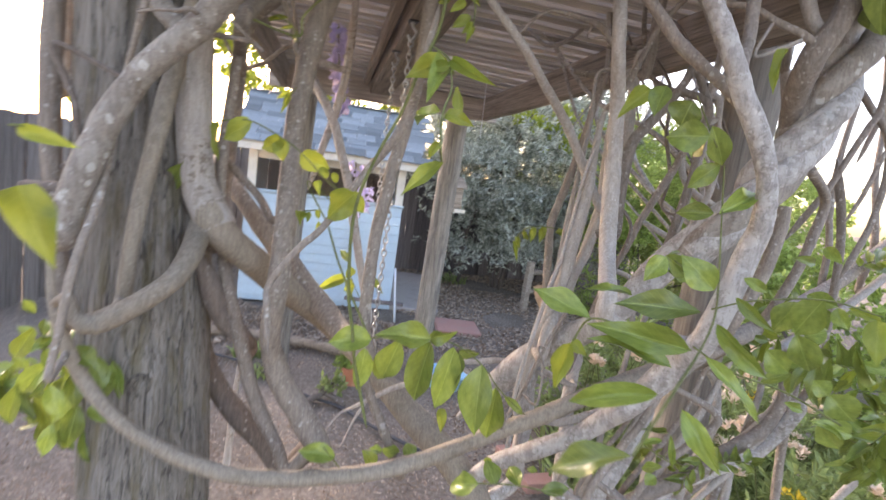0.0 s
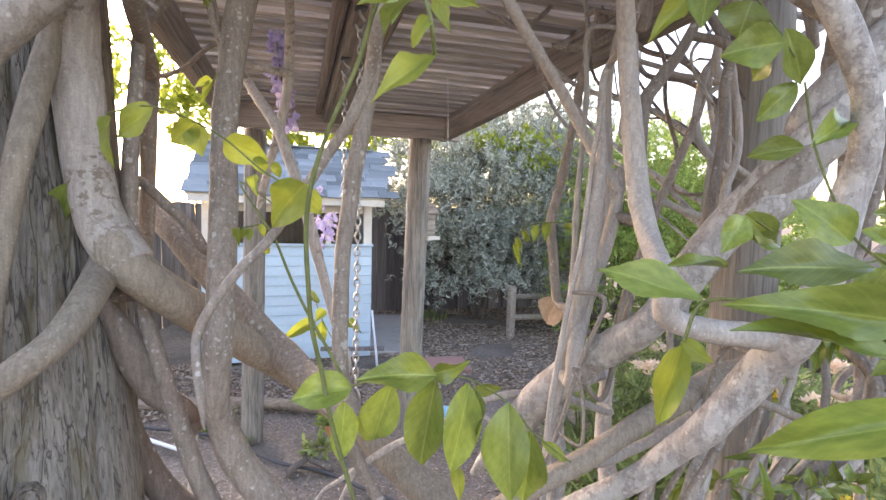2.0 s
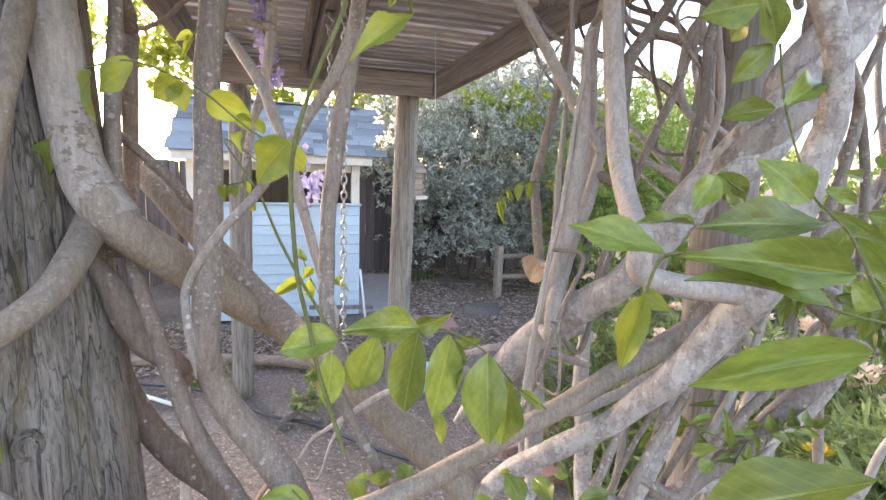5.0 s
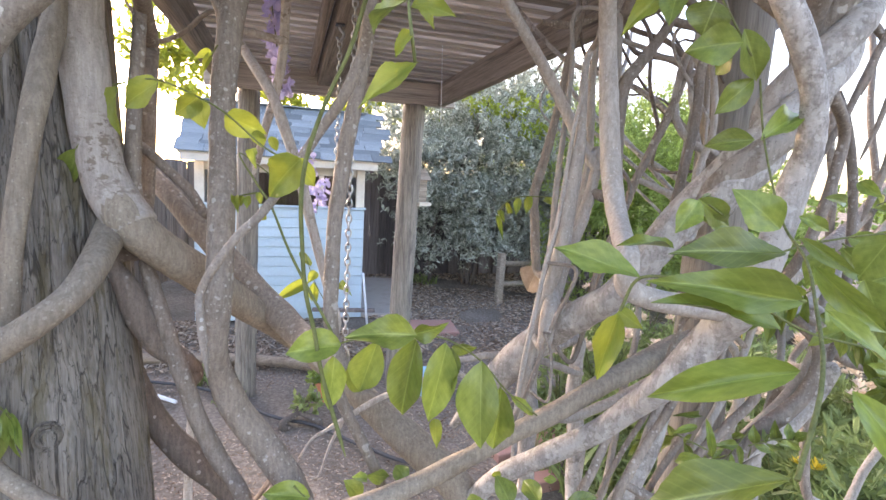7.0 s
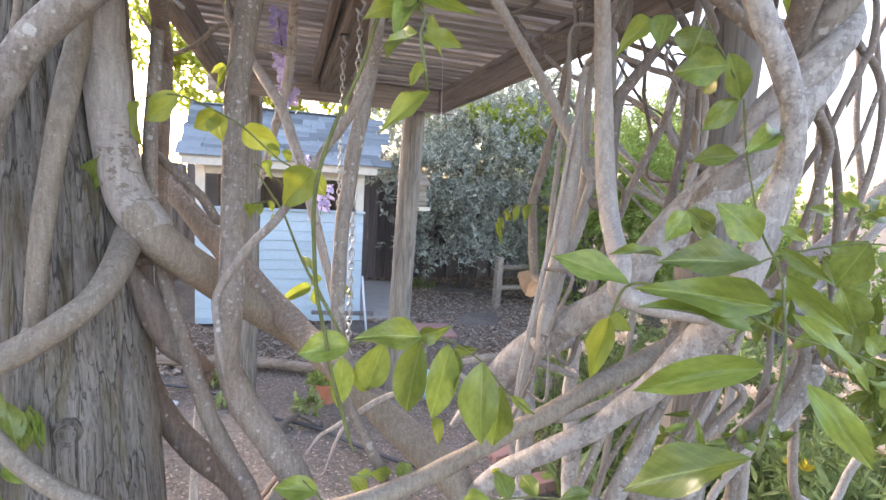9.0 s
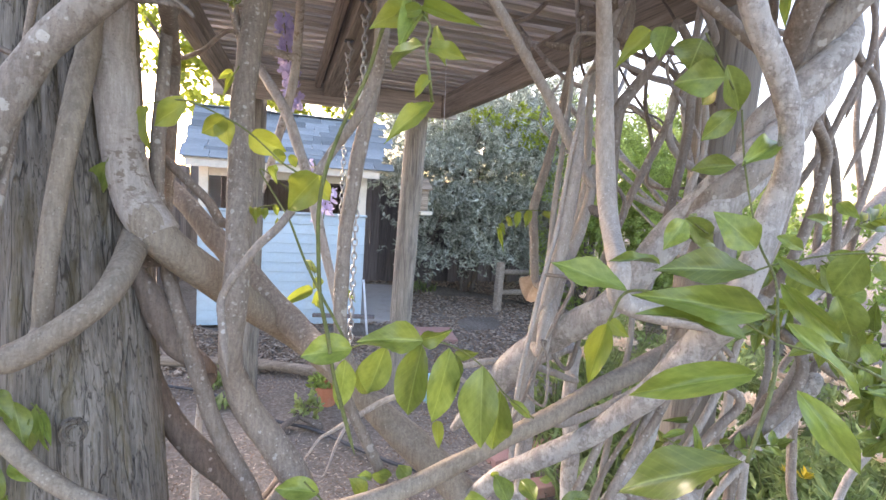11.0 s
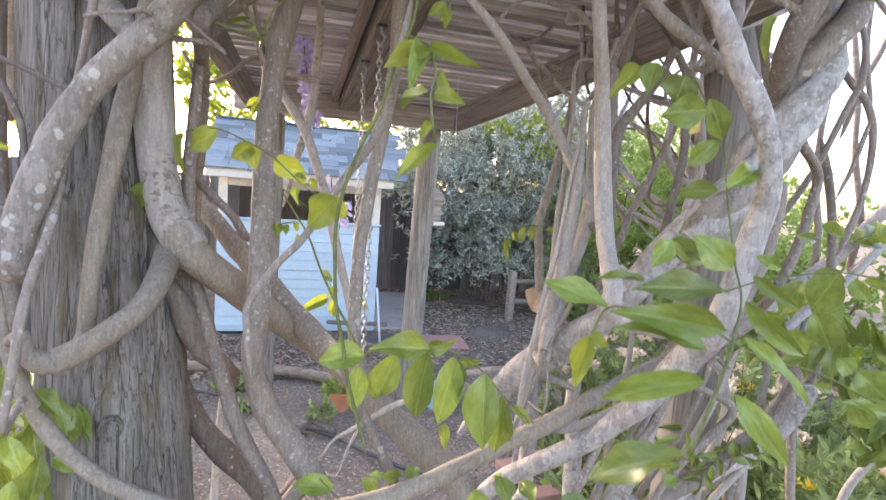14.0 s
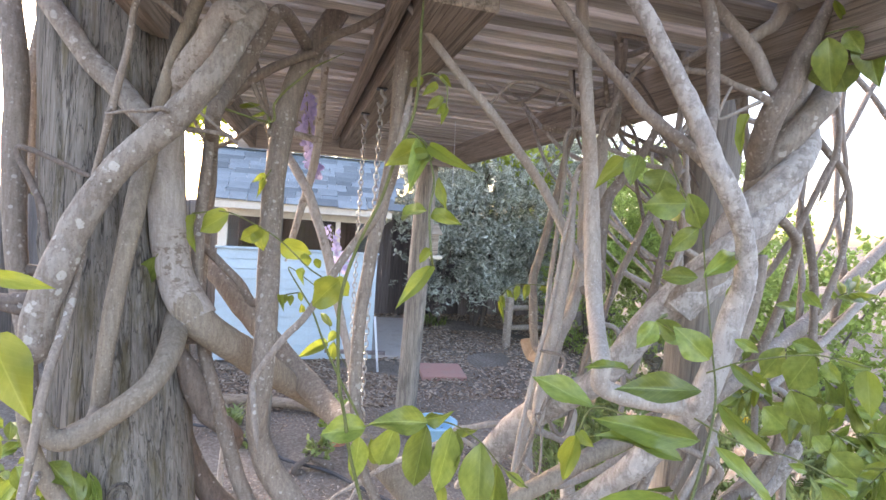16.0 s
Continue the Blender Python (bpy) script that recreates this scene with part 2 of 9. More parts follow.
def shingle_material():
    m, nt, b = mat_base("asphalt_shingle", 0.95, 0.1)
    v = coords(nt)
    col = ramp(nt, noise_tex(nt, v, 220, 2), ((0.3, (0.11, 0.135, 0.15)), (0.7, (0.27, 0.31, 0.33))))
    col = mix(nt, 0.35, col, ramp(nt, noise_tex(nt, v, 5, 4), ((0.3, (0.16, 0.19, 0.20)), (0.7, (0.30, 0.33, 0.34)))))
    nt.links.new(scaled(nt, col, random_value(nt, 0.60, 1.30)), b.inputs["Base Color"])
    bump(nt, b, noise_tex(nt, v, 260, 2), 0.5, 0.004)
    return m


def ground_material():
    m, nt, b = mat_base("earth_and_mulch", 0.97, 0.1)
    v = coords(nt)
    soil = ramp(nt, noise_tex(nt, v, 45, 7, 0.75), ((0.3, (0.14, 0.117, 0.098)), (0.52, (0.26, 0.226, 0.194)), (0.75, (0.47, 0.425, 0.375))))
    wide = ramp(nt, noise_tex(nt, v, 1.3, 4), ((0.35, (0.7, 0.68, 0.66)), (0.7, (1.1, 1.08, 1.05))))
    nt.links.new(mix(nt, 1.0, soil, wide, "MULTIPLY"), b.inputs["Base Color"])
    bump(nt, b, noise_tex(nt, v, 60, 6, 0.7), 0.8, 0.02)
    return m


def chip_material():
    m, nt, b = mat_base("mulch_chip", 0.95, 0.1)
    g = nt.nodes.new("ShaderNodeNewGeometry")
    col = ramp(nt, g.outputs["Random Per Island"], ((0.0, (0.11, 0.075, 0.052)), (0.4, (0.28, 0.20, 0.145)), (0.75, (0.38, 0.295, 0.225)), (1.0, (0.52, 0.43, 0.345))))
    nt.links.new(col, b.inputs["Base Color"])
    return m


def metal_material():
    m, nt, b = mat_base("galvanised_steel", 0.35, 0.5)
    b.inputs["Metallic"].default_value = 1.0
    col = ramp(nt, noise_tex(nt, coords(nt), 40, 3), ((0.3, (0.30, 0.29, 0.28)), (0.7, (0.62, 0.62, 0.62))))
    nt.links.new(col, b.inputs["Base Color"])
    return m


def glass_material():
    m, nt, b = mat_base("window_glass", 0.03, 0.5)
    b.inputs["Transmission Weight"].default_value = 1.0
    b.inputs["IOR"].default_value = 1.45
    col = ramp(nt, noise_tex(nt, coords(nt), 4, 3), ((0.3, (0.8, 0.8, 0.8)), (0.7, (0.95, 0.95, 0.95))))
    nt.links.new(col, b.inputs["Base Color"])
    return m


SHINGLE, GROUND, CHIP, STEEL, GLASS = shingle_material(), ground_material(), chip_material(), metal_material(), glass_material()
LEAF = leaf_material("wisteria_leaf", (0.122, 0.172, 0.032), (0.255, 0.320, 0.068), (0.27, 0.36, 0.045), (0.5, 1.15), 0.17, 0.30, True, True)
LEAF_YOUNG = leaf_material("young_wisteria_leaf", (0.165, 0.215, 0.03), (0.25, 0.295, 0.055), (0.40, 0.45, 0.05), (0.8, 1.15), 0.42, 0.42, True, True)
LEAF_GREY = leaf_material("grey_shrub_leaf", (0.32, 0.34, 0.29), (0.57, 0.59, 0.51), (0.50, 0.55, 0.36), (0.32, 1.45), 0.28, 0.55, False)
LEAF_GREEN = leaf_material("green_shrub_leaf", (0.165, 0.245, 0.062), (0.33, 0.43, 0.125), (0.55, 0.65, 0.16), (0.5, 1.5), 0.42, 0.5, False)
LEAF_GRASS = leaf_material("grass_blade", (0.14, 0.19, 0.065), (0.27, 0.33, 0.13), (0.42, 0.50, 0.17), (0.5, 1.5), 0.38, 0.5, False)
LEAF_LIME = leaf_material("lime_tree_leaf", (0.22, 0.28, 0.045), (0.36, 0.42, 0.075), (0.62, 0.67, 0.11), (0.5, 1.4), 0.45, 0.5, False)
LEAF_DEAD = leaf_material("dead_leaf", (0.38, 0.26, 0.17), (0.60, 0.45, 0.32), (0.55, 0.38, 0.25), (0.8, 1.2), 0.25, 0.8, True, True)
PETAL = leaf_material("lilac_petal", (0.50, 0.43, 0.68), (0.74, 0.68, 0.84), (0.6, 0.55, 0.85), (0.85, 1.2), 0.4, 0.6)
PETAL_CREAM = leaf_material("cream_petal", (0.70, 0.55, 0.42), (0.85, 0.74, 0.60), (0.85, 0.65, 0.5), (0.8, 1.15), 0.35, 0.6, False)
PETAL_YELLOW = leaf_material("yellow_petal", (0.75, 0.55, 0.05), (0.9, 0.7, 0.08), (0.9, 0.7, 0.1), (0.8, 1.15), 0.3, 0.6, False)


# ---- mesh helpers ----
def mesh_from(name, verts, faces, material, smooth=False):
    me = bpy.data.meshes.new(name)
    me.from_pydata([tuple(v) for v in verts], [], faces)
    me.materials.append(material)
    if smooth:
        me.polygons.foreach_set("use_smooth", [True] * len(me.polygons))
    me.update()
    return me


def part(name, mesh, parent=None, label="", m=None):
    ob = new(name, mesh)
    if parent:
        ob.parent = parent
    if m is not None:
        ob.matrix_basis = m
    if label:
        tagged(ob, label)
    return ob


def thing(name, label, category, m=None, group="", kind=""):
    ob = new(name)
    ob.empty_display_size = 0.05
    if m is not None:
        ob.matrix_basis = m
    return tagged(ob, label, category, group, kind)


def bm_mesh(name, bm, material, smooth=False):
    me = bpy.data.meshes.new(name)
    bm.to_mesh(me)
    bm.free()
    me.materials.append(material)
    if smooth:
        me.polygons.foreach_set("use_smooth", [True] * len(me.polygons))
    return me


def box_mesh(name, size, material, bevel=0.004, wobble=0.0, cuts=0, seed=0):
    """A board or beam, centred, with eased and slightly uneven edges."""
    bm = bmesh.new()
    bmesh.ops.create_cube(bm, size=1)
    for v in bm.verts:
        v.co = Vector((v.co.x * size[0], v.co.y * size[1], v.co.z * size[2]))
    if cuts:
        k = max(range(3), key=lambda i: size[i])
        long_edges = [e for e in bm.edges if abs((e.verts[0].co - e.verts[1].co)[k]) > size[k] * 0.5]
        bmesh.ops.subdivide_edges(bm, edges=long_edges, cuts=cuts)
    if bevel:
        bmesh.ops.bevel(bm, geom=[e for e in bm.edges if e.calc_face_angle(0) > 0.5], offset=bevel, segments=1, affect="EDGES")
    if wobble:
        for v in bm.verts:
            p = v.co * 3 + Vector((seed * 7.1, 0, 0))
            v.co += noise.noise_vector(p) * wobble
    return bm_mesh(name, bm, material)


def catmull(points, steps):
    """Smooth run of rows (x, y, z, radius) through the given rows."""
    p = [np.array(q, float) for q in points]
    p = [2 * p[0] - p[1]] + p + [2 * p[-1] - p[-2]]
    out = []
    for i in range(1, len(p) - 2):
        a, b, c, d = p[i - 1:i + 3]
        for s in range(steps):
            u = s / steps
            out.append(0.5 * (2 * b + (c - a) * u + (2 * a - 5 * b + 4 * c - d) * u * u + (3 * b - a - 3 * c + d) * u ** 3))
    out.append(p[-2])
    return out


def tube_mesh(name, points, material, sides=10, steps=8, rough=0.06, seed=0, closed=True, twist=0.0):
    """A stem along a smooth line, its section uneven and swelling a little at nodes."""
    rows = catmull(points, steps)
    cen = [Vector(r[:3]) for r in rows]
    verts, faces = [], []
    tang = [(cen[min(i + 1, len(cen) - 1)] - cen[max(i - 1, 0)]).normalized() for i in range(len(cen))]
    side = tang[0].orthogonal().normalized()
    for i, (c, t) in enumerate(zip(cen, tang)):
        side = (side - t * side.dot(t)).normalized()
        up = t.cross(side)
        rad = max(rows[i][3], 0.0008)
        for k in range(sides):
            a = 2 * math.pi * k / sides + twist * i
            d = side * math.cos(a) + up * math.sin(a)
            n = noise.noise((c + d * rad) * (0.35 / max(rad, 0.004)) + Vector((seed * 3.7, 0, 0)))
            n2 = noise.noise(c * 9 + d * 0.6 + Vector((0, seed * 1.9, 0)))
            verts.append(c + d * rad * (1 + rough * n + rough * 0.8 * (n2 - 0.35)))
    for i in range(len(cen) - 1):
        for k in range(sides):
            k2 = (k + 1) % sides
            faces.append((i * sides + k, i * sides + k2, (i + 1) * sides + k2, (i + 1) * sides + k))
    if closed:
        faces.append(tuple(reversed(range(sides))))
        faces.append(tuple(range((len(cen) - 1) * sides, len(cen) * sides)))
    return mesh_from(name, verts, faces, material, True)


# ---- ground ----
def ground_sheet():
    n = 90
    verts, faces = [], []
    def spread(k):
        u = 2 * k / n - 1
        return math.copysign(abs(u) ** 3.2, u)
    for j in range(n + 1):
        for i in range(n + 1):
            x, y = 0.5 + 900 * spread(i), 4 + 900 * spread(j)
            near = math.exp(-((x - 0.5) ** 2 + (y - 4) ** 2) / 200)
            z = near * (0.025 * noise.noise((x * 0.9, y * 0.9, 0)) + 0.012 * noise.noise((x * 3, y * 3, 5)))
            verts.append((x, y, z - 0.012))
    for j in range(n):
        for i in range(n):
            a = j * (n + 1) + i
            faces.append((a, a + 1, a + n + 2, a + n + 1))
    return part("ground", mesh_from("ground", verts, faces, GROUND, True))


tagged(ground_sheet(), "bare brown garden earth scattered with bark mulch", "ground", kind="structure")


def mulch():
    rng = np.random.default_rng(3)
    verts, faces = [], []
    def chips(count, x0, x1, y0, y1, size):
        for _ in range(count):
            x, y = rng.uniform(x0, x1), rng.uniform(y0, y1)
            if -1.1 < x < 1.0 and 5.3 < y < 7.4:
                continue
            if noise.noise((x * 1.1, y * 1.1, 3)) < -0.28:
                continue
            l, w, h = size * rng.uniform(0.5, 1.7), size * rng.uniform(0.2, 0.55), size * rng.uniform(0.08, 0.2)
            m = Matrix.LocRotScale((x, y, rng.uniform(0.0, 0.016)), Euler((rng.normal(0, 0.3), rng.normal(0, 0.3), rng.uniform(0, 6.3))), (l, w, h))
            b = len(verts)
            for cx, cy, cz in ((-.5, -.3, 0), (.1, -.5, 0), (.5, .1, 0), (-.2, .5, 0), (-.45, -.3, 1), (.1, -.45, 1), (.45, .1, 1), (-.2, .45, 1)):
                verts.append(m @ Vector((cx, cy, cz)))
            for f in ((4, 5, 6, 7), (0, 1, 5, 4), (1, 2, 6, 5), (2, 3, 7, 6), (3, 0, 4, 7)):
                faces.append(tuple(b + k for k in f))
    chips(11000, 0.9, 4.4, 4.0, 8.2, 0.042)
    chips(6500, -1.8, 1.0, 3.9, 5.4, 0.040)
    chips(10000, -1.6, 1.4, 1.6, 4.0, 0.017)
    chips(1800, 1.0, 2.6, 2.0, 4.2, 0.026)
    return part("mulch", mesh_from("mulch", verts, faces, CHIP))


tagged(mulch(), "brown bark mulch chips strewn over the earth", "mulch", kind="stuff")


# ---- pergola ----
def round_post(name, base, top, radius, material, label, rough=0.03, seed=0):
    a, b = Vector(base), Vector(top)
    pts = [(*(a.lerp(b, k / 6)), radius * (1.02 - 0.04 * k / 6)) for k in range(7)]
    return tagged(part(name, tube_mesh(name, pts, material, 20, 6, rough, seed)), label, "post", "pergola posts")


round_post("pergola_post", (-0.15, 3.46, -0.06), (-0.13, 3.45, 2.0), 0.068, POST_TAN, "round tan wooden pergola post greying towards the earth", seed=4)
round_post("pergola_post", (0.885, 3.43, -0.06), (0.93, 3.41, 2.0), 0.078, POST_TAN, "round tan wooden pergola post beside the mulch path", seed=9)


def split_post(base, top, radius, knots, seed):
    """Old round timber with drying cracks, ridges of grain and knots (angle, height, size)."""
    a, b = Vector(base), Vector(top)
    rng = random.Random(seed)
    sides, rows = 140, 84
    cracks = [(rng.uniform(0, 2 * math.pi), rng.uniform(0, 1), rng.uniform(0.08, 0.32), rng.uniform(0.006, 0.018), rng.uniform(0.018, 0.030)) for _ in range(60)]
    verts, faces = [], []
    for j in range(rows + 1):
        u = j / rows
        c = a.lerp(b, u)
        here = [(ca + 0.035 * noise.noise((ca * 5, u * 4, seed)), cd * (1 - (abs(u - cz) / cl) ** 2), cw) for ca, cz, cl, cd, cw in cracks if abs(u - cz) < cl]
        for i in range(sides):
            t = 2 * math.pi * i / sides
            r = radius * (1.02 - 0.04 * u + 0.035 * noise.noise((math.cos(t) * 1.3, math.sin(t) * 1.3, u * 2.2 + seed)))
            bend = 0.0
            for ka, kz, size in knots:
                da = (t - ka + math.pi) % (2 * math.pi) - math.pi
                d = math.hypot(da * radius, (u - kz) * 2.2 * 0.55) / size
                r += 0.016 * math.exp(-d * d * 1.6) + 0.0035 * math.cos(d * 9) * math.exp(-d * d * 0.5)
                bend += math.copysign(1, da) * 0.25 * math.exp(-d * d * 0.4) * math.exp(-abs(da) * 3)
            r += 0.0028 * noise.noise((math.cos(t) * 16, math.sin(t) * 16, u * 5 + bend * 3))
            for w, cd, cw in here:
                da = abs((t - w - bend * 0.3 + math.pi) % (2 * math.pi) - math.pi)
                if da < cw * 2.2:
                    r -= cd * (1 - da / (cw * 2.2))
            verts.append((c.x + r * math.cos(t), c.y + r * math.sin(t), c.z))
    for j in range(rows):
        for i in range(sides):
            k = (i + 1) % sides
            faces.append((j * sides + i, j * sides + k, (j + 1) * sides + k, (j + 1) * sides + i))
    faces.append(tuple(range(rows * sides, (rows + 1) * sides)))
    return mesh_from("pergola_post", verts, faces, POST, True)


vine_post = tagged(part("pergola_post", split_post((-0.225, 0.928, -0.06), (-0.403, 1.135, 2.2), 0.146, ((-1.30, 0.475, 0.05), (-2.4, 0.7, 0.035), (-0.5, 0.82, 0.03)), 2)), "thick grey weathered post cracked along its grain, wrapped in wisteria", "post", "pergola posts")


def knot_mesh(centre, out, radius):
    """A sunken branch knot: dark rings round a hollow heart."""
    out = Vector(out).normalized()
    side = out.cross(Vector((0, 0, 1))).normalized()
    up = side.cross(out)
    verts, faces, n = [Vector(centre) - out * 0.004], [], 22
    for k, (r, h) in enumerate(((0.22, -0.003), (0.36, 0.002), (0.50, -0.002), (0.66, 0.003), (0.80, 0.0), (0.92, 0.002), (1.12, -0.016))):
        for i in range(n):
            a = 2 * math.pi * i / n
            w = radius * r * (1 + 0.10 * noise.noise((math.cos(a) * 1.6, math.sin(a) * 1.6, k * 0.3)))
            verts.append(Vector(centre) + side * w * math.cos(a) + up * w * 1.15 * math.sin(a) + out * h)
    faces += [(0, 1 + i, 1 + (i + 1) % n) for i in range(n)]
    for k in range(6):
        for i in range(n):
            j = (i + 1) % n
            faces.append((1 + k * n + i, 1 + (k + 1) * n + i, 1 + (k + 1) * n + j, 1 + k * n + j))
    return mesh_from("knot", verts, faces, POST_KNOT)


part("knot", knot_mesh((-0.2727, 0.868, 1.015), (0.229, -0.973, 0.0), 0.024), vine_post, "dark ringed knot")
round_post("pergola_post", (1.27, 1.05, -0.06), (1.28, 1.05, 2.1), 0.08, POST_VINE, "weathered grey-brown timber post buried in twisting wisteria", seed=6)

pergola = thing("pergola_roof", "weathered brown timber pergola roof of beams and close slats", "pergola")
BEAM_Y = box_mesh("beam_along", (0.045, 3.3, 0.15), PERGOLA_Y, 0.004, 0.004, 8)
BEAM_X = box_mesh("beam_across", (1.58, 0.05, 0.15), PERGOLA_X, 0.004, 0.004, 4)
for x in (1.105, -0.28):
    part("beam", BEAM_Y, pergola, m=pose(x, 1.80, 2.075))
part("beam", BEAM_X, pergola, m=pose(0.41, 3.372, 2.072))
part("beam", BEAM_X, pergola, m=pose(0.41, 0.75, 2.225))
swing_beam = part("swing_beam", box_mesh("swing_beam", (0.14, 2.62, 0.10), PERGOLA_Y, 0.005, 0.004, 8), pergola, "doubled beam that carries the swing", pose(0.345, 2.0, 2.098))
part("batten", box_mesh("batten", (0.035, 2.6, 0.05), PERGOLA_Y, 0.003, 0.003, 8), pergola, m=pose(0.245, 2.02, 2.122))
SLATS = [box_mesh("slat", (1.62, 0.056, 0.072), PERGOLA_X, 0.003, 0.006, 6, k) for k in range(5)]
for k in range(33):
    y = 0.30 + k * 0.098
    part("slat", SLATS[k % 5], pergola, m=pose(0.42 + 0.012 * math.sin(k * 2.3), y, 2.188, 1.2 * math.sin(k * 1.7), 0.15 * math.sin(k), 0.35 * math.sin(k * 3.1)))

# ---- playhouse ----
HOUSE = pose(0.065, 5.264, 0, 0, 0, 1.3)
house = thing("playhouse", "small pale blue clapboard playhouse with a grey shingled gable roof", "playhouse", HOUSE)
HW, HD = 1.62, 1.75           # front width, depth
SILL, EAVE = 1.16, 1.64
BOARD = box_mesh("siding_board", (HW, 0.014, 0.106), BLUE, 0.002, 0.0012, 6)
front = part("front_wall", box_mesh("front_wall", (HW - 0.01, 0.04, SILL - 0.06), BLUE, 0.0), house, "pale blue clapboard half wall", pose(0, 0.035, (SILL + 0.06) / 2))
n_boards = 11
for k in range(n_boards):
    part("siding_board", BOARD, front, m=pose(0, -0.028, 0.07 - (SILL + 0.06) / 2 + 0.05 + k * (SILL - 0.07) / n_boards, -7.5 if k % 2 else -6.8))
part("base_board", box_mesh("base_board", (HW, 0.03, 0.07), BLUE, 0.004), house, m=pose(0, 0.015, 0.045))
part("sill_board", box_mesh("sill_board", (HW + 0.03, 0.075, 0.022), BLUE, 0.004), house, m=pose(0, 0.012, SILL + 0.011))
for s in (-1, 1):
    part("corner_post", box_mesh("corner_post", (0.085, 0.085, EAVE - SILL - 0.022), CREAM, 0.004), house, m=pose(s * (HW / 2 - 0.045), 0.045, SILL + 0.022 + (EAVE - SILL - 0.022) / 2))
part("mullion", box_mesh("mullion", (0.05, 0.06, EAVE - SILL - 0.17), CREAM, 0.003), house, m=pose(0.37, 0.045, SILL + 0.022 + (EAVE - SILL - 0.17) / 2))
part("mullion", box_mesh("mullion", (0.05, 0.06, EAVE - SILL - 0.17), CREAM, 0.003), house, m=pose(-0.37, 0.045, SILL + 0.022 + (EAVE - SILL - 0.17) / 2))
part("header_board", box_mesh("header_board", (HW - 0.18, 0.05, 0.145), CREAM, 0.004), house, m=pose(0, 0.04, EAVE - 0.0745))
for s in (-1, 1):
    part("side_wall", box_mesh("side_wall", (0.04, HD - 0.09, EAVE - 0.02), BLUE, 0.003), house, m=pose(s * (HW / 2 - 0.022), HD / 2 + 0.045, EAVE / 2))
# back wall and floor get indoor shade as a dark colour
part("back_wall", box_mesh("back_wall", (HW - 0.1, 0.04, EAVE), SHADE_DARK, 0.003), house, "boarded inner wall coloured dark for the shade indoors", m=pose(0, HD - 0.03, EAVE / 2))
for k in range(11):
    part("wall_plank", box_mesh("wall_plank", (0.135, 0.016, EAVE - 0.1), FENCE_GREY, 0.003) if k == 0 else bpy.data.meshes["wall_plank"], house, m=pose(-0.695 + k * 0.139, HD - 0.065, EAVE / 2))
for x0, x1 in ((-0.72, -0.395), (-0.345, 0.345), (0.395, 0.72)):
    pane = part("window_pane", box_mesh("window_pane", (x1 - x0 - 0.004, 0.005, EAVE - SILL - 0.172), GLASS, 0.0), house, "glass pane reflecting the garden", pose((x0 + x1) / 2, 0.05, SILL + 0.024 + (EAVE - SILL - 0.172) / 2))
    pane.visible_shadow = False
part("floor_board", box_mesh("floor_board", (HW - 0.1, HD - 0.1, 0.05), SHADE_DARK, 0.0), house, m=pose(0, HD / 2, 0.055))

RUN, RISE, OVER = HD / 2 + 0.17, 0.58, 0.17
slope = math.atan2(RISE, RUN)
slope_len = math.hypot(RUN, RISE)
RW = HW + 0.25
for s in (-1, 1):
    deck = part("roof_deck", box_mesh("roof_deck", (RW - 0.02, slope_len, 0.02), CREAM, 0.002), house,
                m=Matrix.Translation((0, HD / 2 + s * RUN / 2, EAVE + RISE / 2)) @ pose(0, 0, 0, -math.degrees(slope) * s))
    if s == 1:
        for k in range(5):
            part("shingle_course", box_mesh("shingle_course", (RW, 0.2, 0.012), SHINGLE, 0.002) if k == 0 else bpy.data.meshes["shingle_course"], deck, m=pose(0, -0.42 + 0.2 * k, 0.02))
        continue
    rng = random.Random(5)
    courses = 11
    step = slope_len / courses
    TABS = [box_mesh("shingle", (w, step * 1.25, 0.010), SHINGLE, 0.0015, 0.0012, 2, w * 100) for w in (0.16, 0.2, 0.25, 0.3)]
    for c in range(courses):
        x = -RW / 2 - rng.uniform(0, 0.03)
        while x < RW / 2 - 0.03:
            k = rng.randrange(4)
            w = (0.16, 0.2, 0.25, 0.3)[k]
            part("shingle", TABS[k], deck, m=pose(x + w / 2, -slope_len / 2 + (c + 0.45) * step + rng.uniform(-0.006, 0.006), 0.020 + rng.uniform(0, 0.012), 2.6 + rng.uniform(-0.3, 0.3)))
            x += w + 0.004
part("fascia", box_mesh("fascia", (RW - 0.06, 0.022, 0.085), CREAM, 0.003), house, "cream painted fascia under the eave", m=pose(0, -OVER + 0.015, EAVE - 0.03))
part("ridge_cap", box_mesh("ridge_cap", (RW, 0.16, 0.012), SHINGLE, 0.004, 0.002, 12), house, m=pose(0, HD / 2, EAVE + RISE + 0.025))
for s in (-1, 1):
    bm = bmesh.new()
    vs = [bm.verts.new(p) for p in ((-0.02, 0, 0), (-0.02, HD, 0), (-0.02, HD / 2, RISE - 0.05), (0.02, 0, 0), (0.02, HD, 0), (0.02, HD / 2, RISE - 0.05))]
    for f in ((0, 2, 1), (3, 4, 5), (0, 1, 4, 3), (1, 2, 5, 4), (2, 0, 3, 5)):
        bm.faces.new([vs[i] for i in f])
    part("gable", bm_mesh("gable", bm, BLUE), house, m=pose(s * (HW / 2 - 0.022), 0, EAVE + 0.002))


